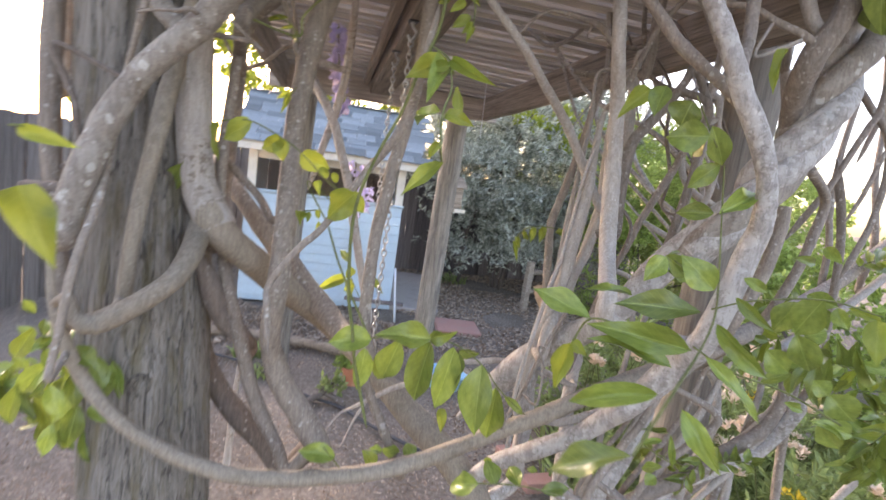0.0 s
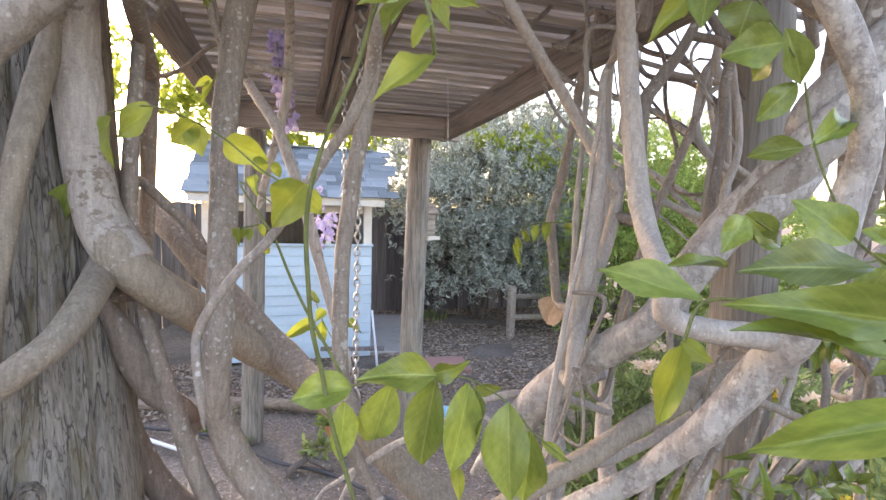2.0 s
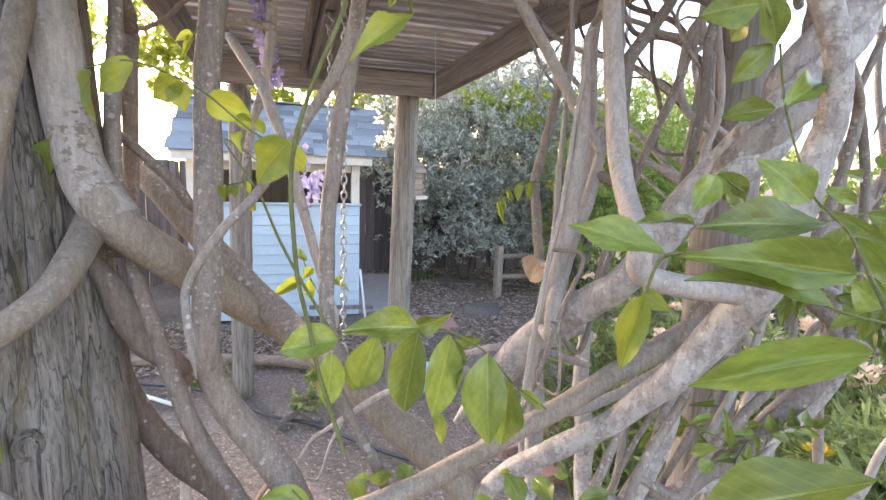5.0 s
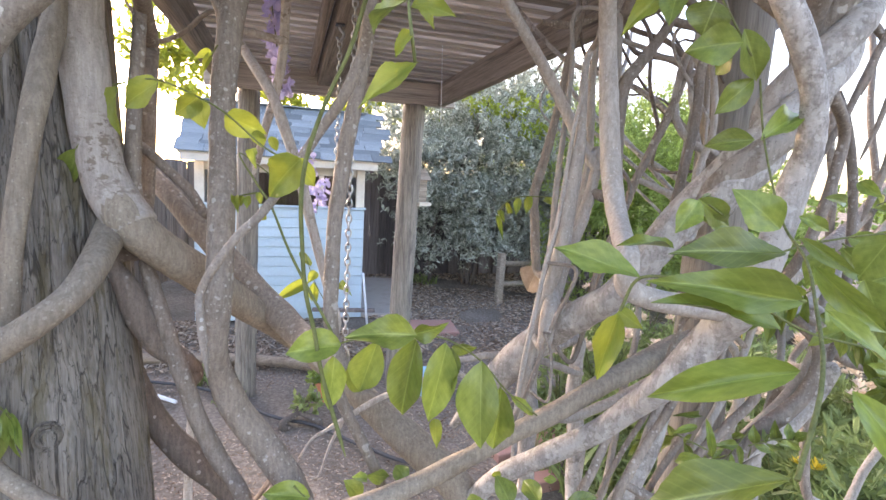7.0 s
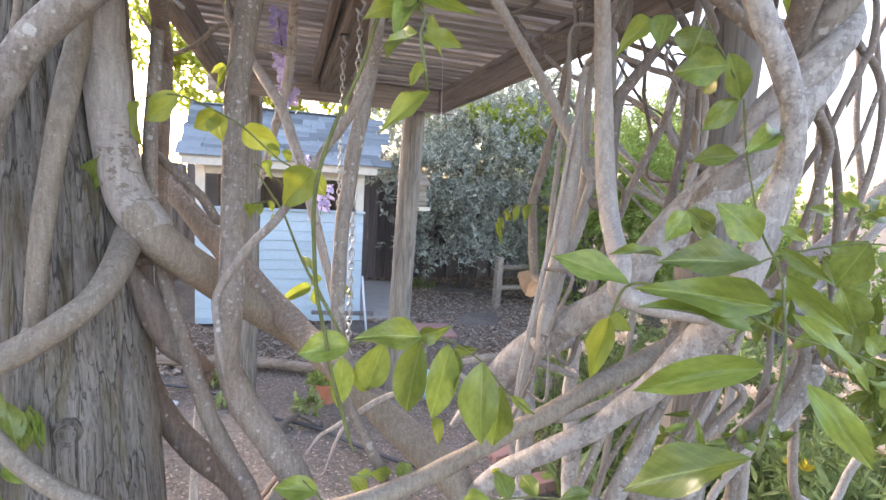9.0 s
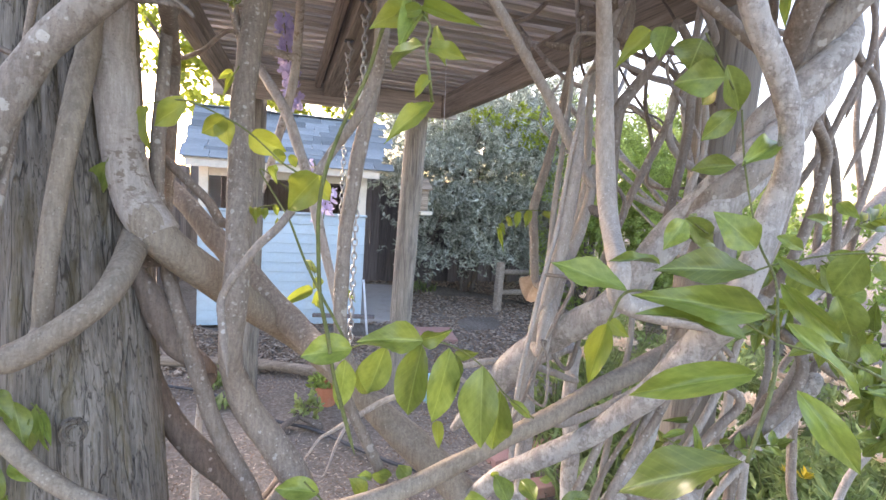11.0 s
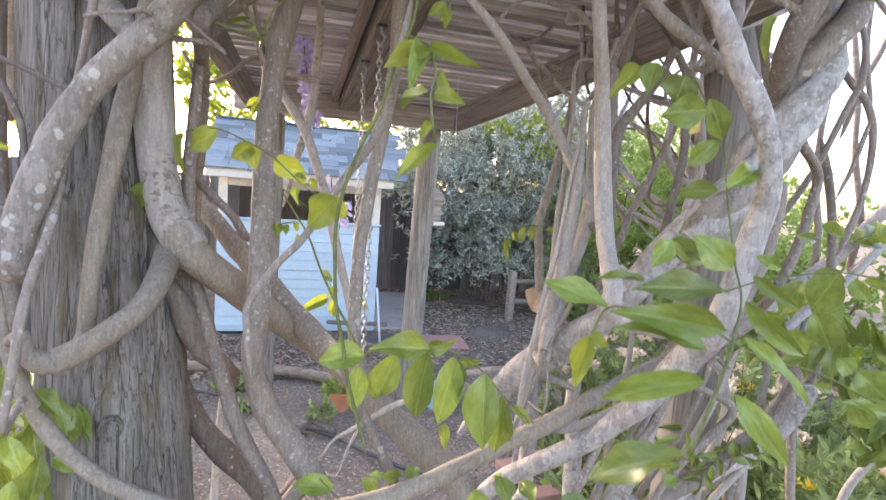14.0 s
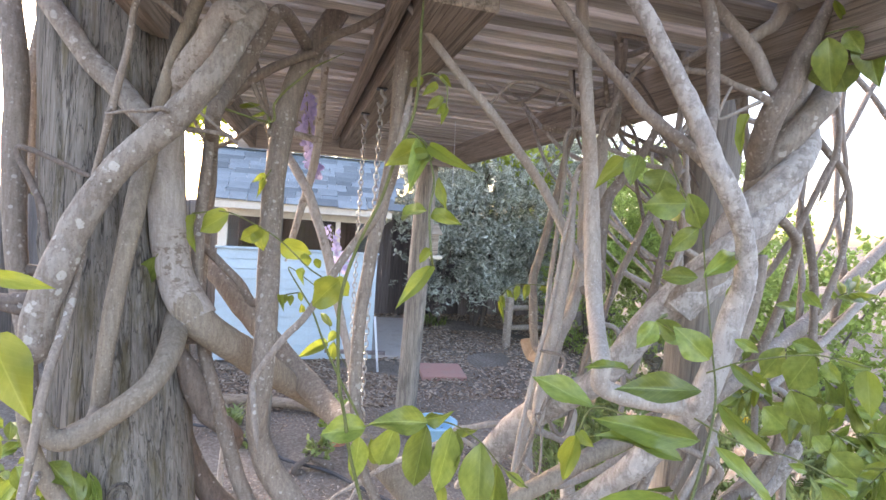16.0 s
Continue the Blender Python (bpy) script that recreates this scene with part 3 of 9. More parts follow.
# ---- fences ----
def board_fence(name, start, end, height, material, label, width=0.14, seed=1):
    a, b = Vector((*start, 0)), Vector((*end, 0))
    run = (b - a).length
    ang = math.degrees(math.atan2(b.y - a.y, b.x - a.x))
    f = thing(name, label, "fence", pose(a.x, a.y, 0, 0, 0, ang))
    rng = random.Random(seed)
    meshes = [box_mesh("fence_board", (width, 0.02, height + d), material, 0.003, 0.006, 4, d * 50 + k) for k, d in enumerate((0.0, -0.015, 0.012, 0.02))]
    x, k = width / 2, 0
    while x < run:
        k = (k + 1 + 2 * rng.randrange(2)) % 4
        part("fence_board", meshes[k], f, m=pose(x, rng.uniform(-0.002, 0.002) + (0.011 if k % 2 else -0.011), height / 2 - 0.02, 0, rng.uniform(-0.5, 0.5)))
        x += width - rng.uniform(0.004, 0.010)
    for z in (0.35, height - 0.3):
        part("fence_rail", box_mesh("fence_rail", (run, 0.045, 0.09), material, 0.004), f, m=pose(run / 2, 0.046, z))
    return f


board_fence("board_fence", (-0.4, 7.75), (5.4, 7.95), 1.66, FENCE, "dark brown vertical board fence behind the garden")
board_fence("board_fence", (-2.6, 4.0), (-1.15, 8.2), 1.62, FENCE_GREY, "grey weathered vertical board fence beside the playhouse", seed=4)

rail_fence = thing("split_rail_fence", "low dark split rail fence at the edge of the shrubs", "fence")
RAILPOST = box_mesh("fence_post", (0.085, 0.085, 0.66), PERGOLA_Y, 0.008, 0.006, 4)
for p in ((2.73, 5.90), (4.2, 6.45)):
    part("fence_post", RAILPOST, rail_fence, m=pose(*p, 0.31, 0, 1.5, 12))
for z0, z1 in ((0.50, 0.44), (0.24, 0.13)):
    a, b = Vector((2.74, 5.90, z0)), Vector((4.2, 6.45, z1))
    part("rail", tube_mesh("rail", [(*a.lerp(b, k / 4), 0.038) for k in range(5)], PERGOLA_Y, 8, 4, 0.12, z0 * 10), rail_fence)

# ---- things on the ground ----
slab = box_mesh("path_slab", (0.62, 2.1, 0.05), CONCRETE, 0.006, 0.004, 3)
tagged(part("garden_path", slab, m=pose(1.28, 6.35, 0.012, 0, 0, -8)), "grey concrete path beside the playhouse", "path", kind="structure")
tagged(part("stepping_stone", box_mesh("stepping_stone", (0.46, 0.46, 0.045), PAVER, 0.006, 0.004, 3), m=pose(1.55, 4.80, 0.008, 0, 0, -6)), "square red concrete stepping stone in the mulch", "stepping stone")
tagged(part("edging_log", tube_mesh("edging_log", [(-1.25, 4.16, 0.04, 0.042), (-0.6, 4.07, 0.045, 0.045), (-0.05, 3.95, 0.045, 0.044), (0.5, 3.68, 0.04, 0.04)], LOG, 10, 6, 0.08, 3)), "long bare log edging the mulch bed", "log")
tagged(part("drip_hose", tube_mesh("drip_hose", [(-0.9, 3.75, 0.02, 0.011), (-0.39, 3.5, 0.016, 0.011), (0.02, 3.03, 0.02, 0.011), (0.28, 2.86, 0.016, 0.011), (0.5, 2.59, 0.02, 0.011), (0.74, 2.34, 0.02, 0.011), (1.0, 2.2, 0.012, 0.011)], HOSE, 8, 8, 0.02, 3)), "black irrigation tubing lying across the earth", "hose")
tagged(part("white_pipe", tube_mesh("white_pipe", [(-0.82, 3.56, 0.02, 0.013), (-0.55, 3.32, 0.02, 0.013)], PIPE_WHITE, 10, 4, 0.0)), "short white plastic pipe lying on the earth", "pipe")


# ---- shrubs and trees ----
LEAF_FORMS = {"long": ((0, 0), (0.13, 0.3), (0.10, 0.7), (0, 1), (-0.10, 0.7), (-0.13, 0.3)), "oval": ((0, 0), (0.27, 0.35), (0.2, 0.75), (0, 1), (-0.2, 0.75), (-0.27, 0.35))}


def foliage(name, blobs, count, size, form, material, seed, droop=0.0, boughs=0, reach=0.16):
    """Many small leaves in rosettes over the given blobs (x, y, z, rx, ry, rz), the rosettes gathered on boughs with gaps between them."""
    rng = np.random.default_rng(seed)
    shape = LEAF_FORMS[form]
    vol = np.array([b[3] * b[4] * b[5] for b in blobs]) ** 0.7

    def spot():
        x, y, z, rx, ry, rz = blobs[rng.choice(len(blobs), p=vol / vol.sum())]
        d = rng.normal(size=3)
        d /= np.linalg.norm(d)
        p = np.array((x, y, z)) + d * rng.uniform(0.35, 1.0) ** 0.45 * np.array((rx, ry, rz))
        return p + 0.22 * min(rx, rz) * np.array(noise.noise_vector(Vector(p) * 2.2)), d

    limbs = [spot() for _ in range(boughs)]
    clumps = []
    for _ in range(count // 14):
        if limbs:
            c, d = limbs[rng.integers(len(limbs))]
            p = c + rng.normal(size=3) * reach * np.array((1, 1, 0.6)) + d * reach * rng.uniform(-0.3, 0.7)
        else:
            p, d = spot()
        if p[2] > 0.03:
            clumps.append((p, d))
    verts, faces = [], []
    for p, d in clumps:
        axis = d * 0.6 + rng.normal(scale=0.45, size=3) + np.array((0, 0, 0.6))
        axis /= np.linalg.norm(axis)
        for _ in range(14):
            l = size * rng.uniform(0.6, 1.35)
            out = axis * 0.75 + rng.normal(scale=0.7, size=3)
            out[2] -= droop
            out /= np.linalg.norm(out)
            side = np.cross(out, rng.normal(size=3))
            side /= np.linalg.norm(side)
            nrm = np.cross(out, side)
            q = p + axis * rng.uniform(-0.9, 1.1) * size + rng.normal(scale=0.12 * size, size=3)
            b = len(verts)
            for u, w in shape:
                verts.append(q + l * (side * u + out * w + nrm * (-0.18 * w * w)))
            faces.append((b, b + 1, b + 2, b + 3))
            faces.append((b, b + 3, b + 4, b + 5))
    return mesh_from(name, verts, faces, material)


def shrub(name, label, category, root, blobs, count, size, form, material, seed, stems=5, wood=BARK_DARK, droop=0.0, boughs=0, reach=0.16):
    s = thing(name, label, category, pose(*root))
    local = [(b[0] - root[0], b[1] - root[1], b[2] - root[2], *b[3:]) for b in blobs]
    rng = random.Random(seed)
    for k in range(stems):
        b = local[k % len(local)]
        ax, ay = rng.uniform(-0.08, 0.08), rng.uniform(-0.08, 0.08)
        pts = [(ax, ay, -0.05, 0.030), (ax * 2 + b[0] * 0.15, ay * 2 + b[1] * 0.15, b[2] * 0.35, 0.024), (b[0] * 0.6 + rng.uniform(-.1, .1), b[1] * 0.6, b[2] * 0.7, 0.014), (b[0], b[1], b[2] + b[5] * 0.4, 0.005)]
        part("trunk" if k == 0 else "limb", tube_mesh("limb", pts, wood, 7, 5, 0.12, k), s)
    part("crown", foliage("crown", local, count, size, form, material, seed, droop, boughs, reach), s)
    return s


shrub("grey_shrub", "large grey-green shrub with narrow felted leaves over the fence", "shrub", (2.72, 7.1, 0),
      [(2.5, 6.9, 1.35, 0.95, 0.6, 0.65), (3.1, 6.9, 1.75, 1.0, 0.6, 0.8), (2.0, 7.1, 1.9, 0.7, 0.5, 0.6), (2.7, 6.6, 2.2, 0.9, 0.6, 0.55), (3.6, 7.0, 1.3, 0.7, 0.6, 0.9), (1.6, 7.3, 2.0, 0.5, 0.4, 0.45), (2.9, 6.5, 0.85, 0.65, 0.4, 0.40), (2.3, 6.8, 0.80, 0.6, 0.4, 0.35), (2.2, 6.6, 1.6, 0.7, 0.5, 0.5), (3.3, 6.5, 1.2, 0.6, 0.5, 0.6), (3.5, 7.3, 2.45, 0.9, 0.6, 0.6), (4.3, 7.4, 2.2, 0.9, 0.6, 0.8), (2.2, 7.4, 2.5, 0.9, 0.5, 0.5), (2.7, 7.7, 2.95, 0.8, 0.5, 0.45), (3.6, 7.7, 3.05, 0.9, 0.5, 0.5), (4.4, 7.6, 2.95, 0.8, 0.6, 0.55)],
      114000, 0.066, "long", LEAF_GREY, 11, 4, BARK_DARK, 0.05, 900, 0.17)
shrub("green_shrub", "bright green leafy shrub beside the split rail fence", "shrub", (4.0, 5.9, 0),
      [(4.0, 5.6, 0.75, 0.8, 0.7, 0.75), (4.7, 5.3, 1.1, 0.9, 0.8, 0.9), (3.9, 6.0, 1.35, 0.8, 0.6, 0.6), (5.2, 5.0, 1.0, 0.9, 0.9, 0.9), (4.6, 6.2, 1.7, 0.8, 0.6, 0.6), (3.9, 5.3, 1.65, 0.7, 0.6, 0.6), (4.5, 5.2, 1.95, 0.7, 0.6, 0.55), (5.3, 5.4, 1.9, 0.8, 0.7, 0.6), (4.9, 5.9, 2.3, 0.7, 0.6, 0.5), (5.3, 6.2, 2.45, 0.8, 0.6, 0.45), (4.35, 6.4, 2.3, 0.5, 0.4, 0.4)],
      68000, 0.06, "long", LEAF_GREEN, 12, 6, BARK_DARK, 0.0, 560, 0.15)
shrub("hedge_shrub", "tall green shrub with small pale flowers", "shrub", (4.8, 3.6, 0),
      [(4.6, 3.6, 0.7, 0.9, 0.8, 0.7), (5.3, 3.2, 0.9, 0.9, 0.9, 0.9), (4.6, 4.3, 0.9, 0.8, 0.7, 0.8), (5.6, 2.2, 0.7, 0.9, 0.9, 0.8)],
      14000, 0.06, "oval", LEAF_GREEN, 13, 5)
shrub("garden_tree", "sunlit lime-green tree behind the playhouse", "tree", (-0.6, 10.6, 0),
      [(-0.9, 10.4, 3.1, 1.3, 1.0, 0.8), (0.6, 10.8, 2.9, 1.3, 1.0, 0.7), (-2.2, 10.2, 3.9, 1.0, 0.9, 0.7), (2.0, 11.0, 3.3, 1.2, 0.9, 0.8), (-0.5, 10.6, 4.3, 1.4, 1.0, 0.8)],
      14000, 0.11, "oval", LEAF_LIME, 14, 6)
shrub("garden_tree", "green tree beyond the grey shrub", "tree", (4.6, 10.5, 0),
      [(4.0, 10.3, 2.7, 1.3, 0.9, 0.9), (5.6, 10.2, 2.4, 1.5, 1.0, 1.1), (3.2, 10.4, 3.3, 0.9, 0.8, 0.7), (7.2, 9.6, 1.9, 1.6, 1.0, 1.2), (9.0, 8.4, 1.4, 1.6, 1.2, 1.2)],
      15000, 0.10, "oval", LEAF_GREEN, 15, 6)


# ---- wisteria stems ----
wisteria_left = thing("wisteria_plant", "old wisteria with woody stems coiling round a thick timber post", "climbing plant", pose(-0.2, 1.0, 0))
wisteria_right = thing("wisteria_plant", "old wisteria with a lichened twisted trunk climbing the pergola", "climbing plant", pose(1.05, 1.0, 0))
STEM_COUNT = [0]


def stem(plant, material, label, *rows):
    """One wisteria stem through rows of (x, y, z, radius)."""
    STEM_COUNT[0] += 1
    thick = max(r[3] for r in rows)
    sides = 16 if thick > 0.02 else 10 if thick > 0.008 else 6
    base = plant.matrix_basis.translation
    thin = 0.78 if material is STEM_GREEN else 1.0
    local = [(r[0] - base.x, r[1] - base.y, r[2] - base.z, r[3] * thin) for r in rows]
    return part("stem", tube_mesh("stem", local, material, sides, 10, 0.09 if thick > 0.008 else 0.05, STEM_COUNT[0]), plant, label)


stem(wisteria_left, BARK_PALE, "pale grey woody stem blotched with lichen", (-0.063, 0.818, 1.988, 0.0177), (-0.102, 0.820, 2.009, 0.0232), (-0.135, 0.846, 1.958, 0.0256), (-0.176, 0.885, 1.907, 0.0274), (-0.219, 0.945, 1.844, 0.0319), (-0.233, 0.973, 1.750, 0.0372), (-0.232, 0.976, 1.651, 0.0386), (-0.221, 0.976, 1.538, 0.0400), (-0.194, 0.962, 1.439, 0.0423), (-0.151, 0.945, 1.373, 0.0423))
stem(wisteria_left, BARK_LICHEN, "mottled wisteria stem blotched with pale lichen", (-0.102, 0.820, 2.009, 0.0159), (-0.042, 0.836, 2.030, 0.0159), (-0.073, 0.809, 1.967, 0.0232), (-0.094, 0.790, 1.916, 0.0237), (-0.121, 0.784, 1.868, 0.0253), (-0.160, 0.791, 1.817, 0.0272), (-0.189, 0.797, 1.778, 0.0281), (-0.238, 0.807, 1.731, 0.0272), (-0.283, 0.805, 1.679, 0.0260), (-0.316, 0.800, 1.619, 0.0266), (-0.339, 0.792, 1.566, 0.0273), (-0.357, 0.782, 1.503, 0.0288), (-0.373, 0.772, 1.443, 0.0285), (-0.384, 0.772, 1.391, 0.0276), (-0.388, 0.770, 1.346, 0.0214), (-0.434, 0.815, 1.328, 0.0054))
stem(wisteria_left, BARK_DARK, "darker brown woody stem", (-0.378, 0.774, 1.444, 0.0107), (-0.412, 0.783, 1.440, 0.0133), (-0.443, 0.791, 1.437, 0.0125), (-0.466, 0.797, 1.434, 0.0125), (-0.379, 0.772, 1.417, 0.0125))
stem(wisteria_left, BARK_LICHEN, "mottled wisteria stem blotched with pale lichen", (-0.487, 0.972, 2.069, 0.0221), (-0.456, 0.960, 2.020, 0.0221), (-0.415, 0.945, 1.966, 0.0221), (-0.368, 0.928, 1.906, 0.0221), (-0.315, 0.910, 1.859, 0.0231), (-0.269, 0.894, 1.811, 0.0241), (-0.234, 0.882, 1.780, 0.0201), (-0.241, 0.921, 1.802, 0.0144))
stem(wisteria_left, BARK, "smooth grey-brown woody stem", (-0.179, 0.873, 1.988, 0.0060), (-0.248, 0.819, 2.014, 0.0060), (-0.269, 0.818, 1.907, 0.0060), (-0.293, 0.828, 1.812, 0.0071), (-0.315, 0.850, 1.739, 0.0062), (-0.337, 0.871, 1.662, 0.0063), (-0.342, 0.856, 1.573, 0.0073), (-0.339, 0.819, 1.500, 0.0071), (-0.333, 0.759, 1.416, 0.0077), (-0.335, 0.714, 1.356, 0.0083), (-0.343, 0.691, 1.286, 0.0081), (-0.351, 0.688, 1.219, 0.0081), (-0.361, 0.686, 1.153, 0.0072), (-0.367, 0.685, 1.105, 0.0072), (-0.384, 0.794, 1.118, 0.0072))
stem(wisteria_left, BARK, "smooth grey-brown woody stem", (-0.297, 0.832, 1.800, 0.0029), (-0.288, 0.783, 1.784, 0.0029), (-0.253, 0.774, 1.792, 0.0034), (-0.219, 0.764, 1.794, 0.0039), (-0.193, 0.758, 1.800, 0.0049), (-0.177, 0.794, 1.794, 0.0049))
stem(wisteria_left, BARK_TAN, "smooth tan woody stem looped round the post", (-0.102, 0.820, 2.009, 0.0140), (-0.148, 0.870, 2.063, 0.0140), (-0.182, 0.874, 1.981, 0.0130), (-0.211, 0.890, 1.908, 0.0131), (-0.230, 0.903, 1.835, 0.0153), (-0.257, 0.946, 1.756, 0.0191), (-0.269, 0.914, 1.646, 0.0207), (-0.271, 0.869, 1.555, 0.0190), (-0.286, 0.852, 1.442, 0.0178), (-0.293, 0.835, 1.355, 0.0166), (-0.299, 0.831, 1.266, 0.0156), (-0.305, 0.829, 1.216, 0.0156), (-0.296, 0.771, 1.205, 0.0156))
stem(wisteria_left, BARK_TAN, "smooth tan woody stem looped round the post", (-0.194, 0.962, 1.439, 0.0288), (-0.197, 1.054, 1.411, 0.0288), (-0.195, 0.978, 1.372, 0.0294), (-0.187, 0.858, 1.326, 0.0256), (-0.202, 0.797, 1.282, 0.0232), (-0.238, 0.773, 1.247, 0.0225), (-0.279, 0.772, 1.216, 0.0223), (-0.314, 0.770, 1.194, 0.0230), (-0.340, 0.756, 1.190, 0.0198), (-0.361, 0.752, 1.206, 0.0160), (-0.374, 0.758, 1.236, 0.0125), (-0.411, 0.793, 1.214, 0.0090))
stem(wisteria_left, BARK_TAN, "smooth tan woody stem looped round the post", (-0.388, 0.770, 1.346, 0.0063), (-0.434, 0.815, 1.328, 0.0063), (-0.427, 0.808, 1.285, 0.0074), (-0.417, 0.797, 1.231, 0.0095), (-0.399, 0.786, 1.179, 0.0127), (-0.384, 0.794, 1.118, 0.0149), (-0.358, 0.809, 1.047, 0.0153), (-0.294, 0.786, 0.987, 0.0153), (-0.225, 0.776, 0.938, 0.0155), (-0.143, 0.765, 0.901, 0.0168), (-0.061, 0.756, 0.878, 0.0170), (0.031, 0.771, 0.858, 0.0187), (0.129, 0.787, 0.851, 0.0193), (0.234, 0.818, 0.842, 0.0202), (0.348, 0.848, 0.848, 0.0211), (0.455, 0.838, 0.897, 0.0212), (0.555, 0.811, 0.964, 0.0210), (0.660, 0.796, 1.017, 0.0223), (0.770, 0.791, 1.077, 0.0225), (0.891, 0.817, 1.110, 0.0246), (1.028, 0.874, 1.125, 0.0275), (1.120, 0.862, 1.160, 0.0248), (1.142, 0.747, 1.281, 0.0190))
stem(wisteria_left, BARK, "smooth grey-brown woody stem", (-0.580, 1.081, 2.067, 0.0238), (-0.552, 1.059, 1.860, 0.0238), (-0.548, 1.045, 1.676, 0.0238), (-0.532, 1.028, 1.492, 0.0217), (-0.505, 1.008, 1.310, 0.0173), (-0.477, 0.986, 1.115, 0.0152), (-0.465, 0.977, 1.036, 0.0038))
stem(wisteria_left, BARK_DARK, "darker brown woody stem", (-0.244, 1.113, 2.166, 0.0044), (-0.315, 1.094, 2.114, 0.0174), (-0.399, 1.072, 2.053, 0.0224), (-0.448, 1.059, 1.979, 0.0265), (-0.474, 1.061, 1.895, 0.0265), (-0.486, 1.057, 1.794, 0.0265), (-0.493, 1.052, 1.694, 0.0198), (-0.491, 1.045, 1.606, 0.0154), (-0.475, 1.031, 1.470, 0.0132), (-0.528, 1.025, 1.462, 0.0132))
stem(wisteria_left, BARK, "smooth grey-brown woody stem", (-0.549, 1.212, 2.124, 0.0181), (-0.570, 1.210, 2.012, 0.0193), (-0.585, 1.207, 1.915, 0.0169), (-0.585, 1.199, 1.792, 0.0133), (-0.583, 1.188, 1.641, 0.0121), (-0.547, 1.044, 1.660, 0.0121))
stem(wisteria_left, BARK_DARK, "darker brown woody stem", (-0.335, 0.869, 1.668, 0.0054), (-0.474, 0.903, 1.717, 0.0063), (-0.450, 0.891, 1.653, 0.0073), (-0.426, 0.881, 1.605, 0.0073), (-0.408, 0.872, 1.535, 0.0063), (-0.341, 0.847, 1.555, 0.0062))
stem(wisteria_left, BARK, "smooth grey-brown woody stem", (0.186, 1.120, 2.236, 0.0227), (0.126, 1.131, 2.158, 0.0272), (0.073, 1.129, 2.069, 0.0293), (0.029, 1.124, 1.967, 0.0291), (0.006, 1.112, 1.862, 0.0289), (-0.007, 1.087, 1.743, 0.0263), (-0.014, 1.060, 1.629, 0.0258), (-0.013, 1.032, 1.518, 0.0265), (-0.009, 0.982, 1.415, 0.0267), (-0.008, 0.953, 1.314, 0.0263), (-0.010, 0.937, 1.225, 0.0260), (-0.016, 0.954, 1.138, 0.0255), (-0.008, 0.988, 1.060, 0.0284), (0.021, 1.005, 0.978, 0.0323), (0.072, 1.006, 0.900, 0.0339), (0.124, 0.987, 0.825, 0.0339), (0.192, 0.961, 0.729, 0.0084))
stem(wisteria_left, BARK, "smooth grey-brown woody stem", (0.186, 1.120, 2.236, 0.0222), (0.297, 1.035, 2.209, 0.0226), (0.288, 1.028, 2.065, 0.0214), (0.280, 1.022, 1.951, 0.0189), (0.277, 1.016, 1.851, 0.0163), (0.265, 0.991, 1.748, 0.0161), (0.249, 0.978, 1.649, 0.0160), (0.232, 0.967, 1.565, 0.0171), (0.221, 0.954, 1.482, 0.0169), (0.209, 0.941, 1.401, 0.0156), (0.205, 0.925, 1.308, 0.0155), (0.203, 0.909, 1.217, 0.0142), (0.212, 0.902, 1.151, 0.0142), (0.239, 0.890, 1.086, 0.0130), (0.203, 0.947, 1.104, 0.0130))
stem(wisteria_left, BARK, "smooth grey-brown woody stem", (0.210, 0.961, 1.093, 0.0149), (0.230, 0.965, 1.014, 0.0141), (0.269, 0.963, 0.933, 0.0132), (0.308, 0.951, 0.855, 0.0133), (0.346, 0.928, 0.770, 0.0133), (0.348, 0.848, 0.848, 0.0133))
stem(wisteria_left, BARK, "smooth grey-brown woody stem", (0.260, 0.743, 1.898, 0.0016), (0.253, 0.736, 1.854, 0.0064), (0.237, 0.721, 1.761, 0.0085), (0.235, 0.786, 1.697, 0.0101), (0.207, 0.805, 1.623, 0.0103), (0.166, 0.840, 1.558, 0.0094), (0.121, 0.819, 1.484, 0.0086), (0.078, 0.770, 1.421, 0.0076), (0.042, 0.758, 1.383, 0.0075), (0.007, 0.758, 1.332, 0.0074), (-0.014, 0.763, 1.290, 0.0069), (-0.011, 0.737, 1.260, 0.0067), (-0.003, 0.724, 1.209, 0.0062), (0.003, 0.714, 1.166, 0.0015))
stem(wisteria_left, STEM_GREEN, "green young shoot", (0.256, 0.671, 2.049, 0.0007), (0.256, 0.669, 2.017, 0.0029), (0.255, 0.667, 1.975, 0.0037), (0.256, 0.661, 1.902, 0.0037), (0.252, 0.658, 1.839, 0.0037), (0.241, 0.658, 1.797, 0.0044), (0.222, 0.660, 1.743, 0.0044), (0.201, 0.660, 1.669, 0.0040), (0.169, 0.664, 1.593, 0.0040), (0.145, 0.665, 1.518, 0.0044), (0.137, 0.673, 1.453, 0.0044), (0.140, 0.678, 1.377, 0.0045), (0.146, 0.682, 1.310, 0.0045), (0.161, 0.683, 1.242, 0.0046), (0.174, 0.685, 1.173, 0.0046), (0.202, 0.671, 1.076, 0.0046), (0.213, 0.665, 1.040, 0.0012))
stem(wisteria_left, STEM_GREEN, "green young shoot", (0.110, 0.807, 1.468, 0.0016), (0.041, 0.806, 1.516, 0.0016), (0.069, 0.791, 1.467, 0.0023), (0.092, 0.779, 1.431, 0.0026), (0.120, 0.761, 1.363, 0.0029), (0.152, 0.743, 1.300, 0.0033), (0.177, 0.729, 1.256, 0.0033), (0.193, 0.719, 1.219, 0.0033), (0.166, 0.684, 1.213, 0.0033))
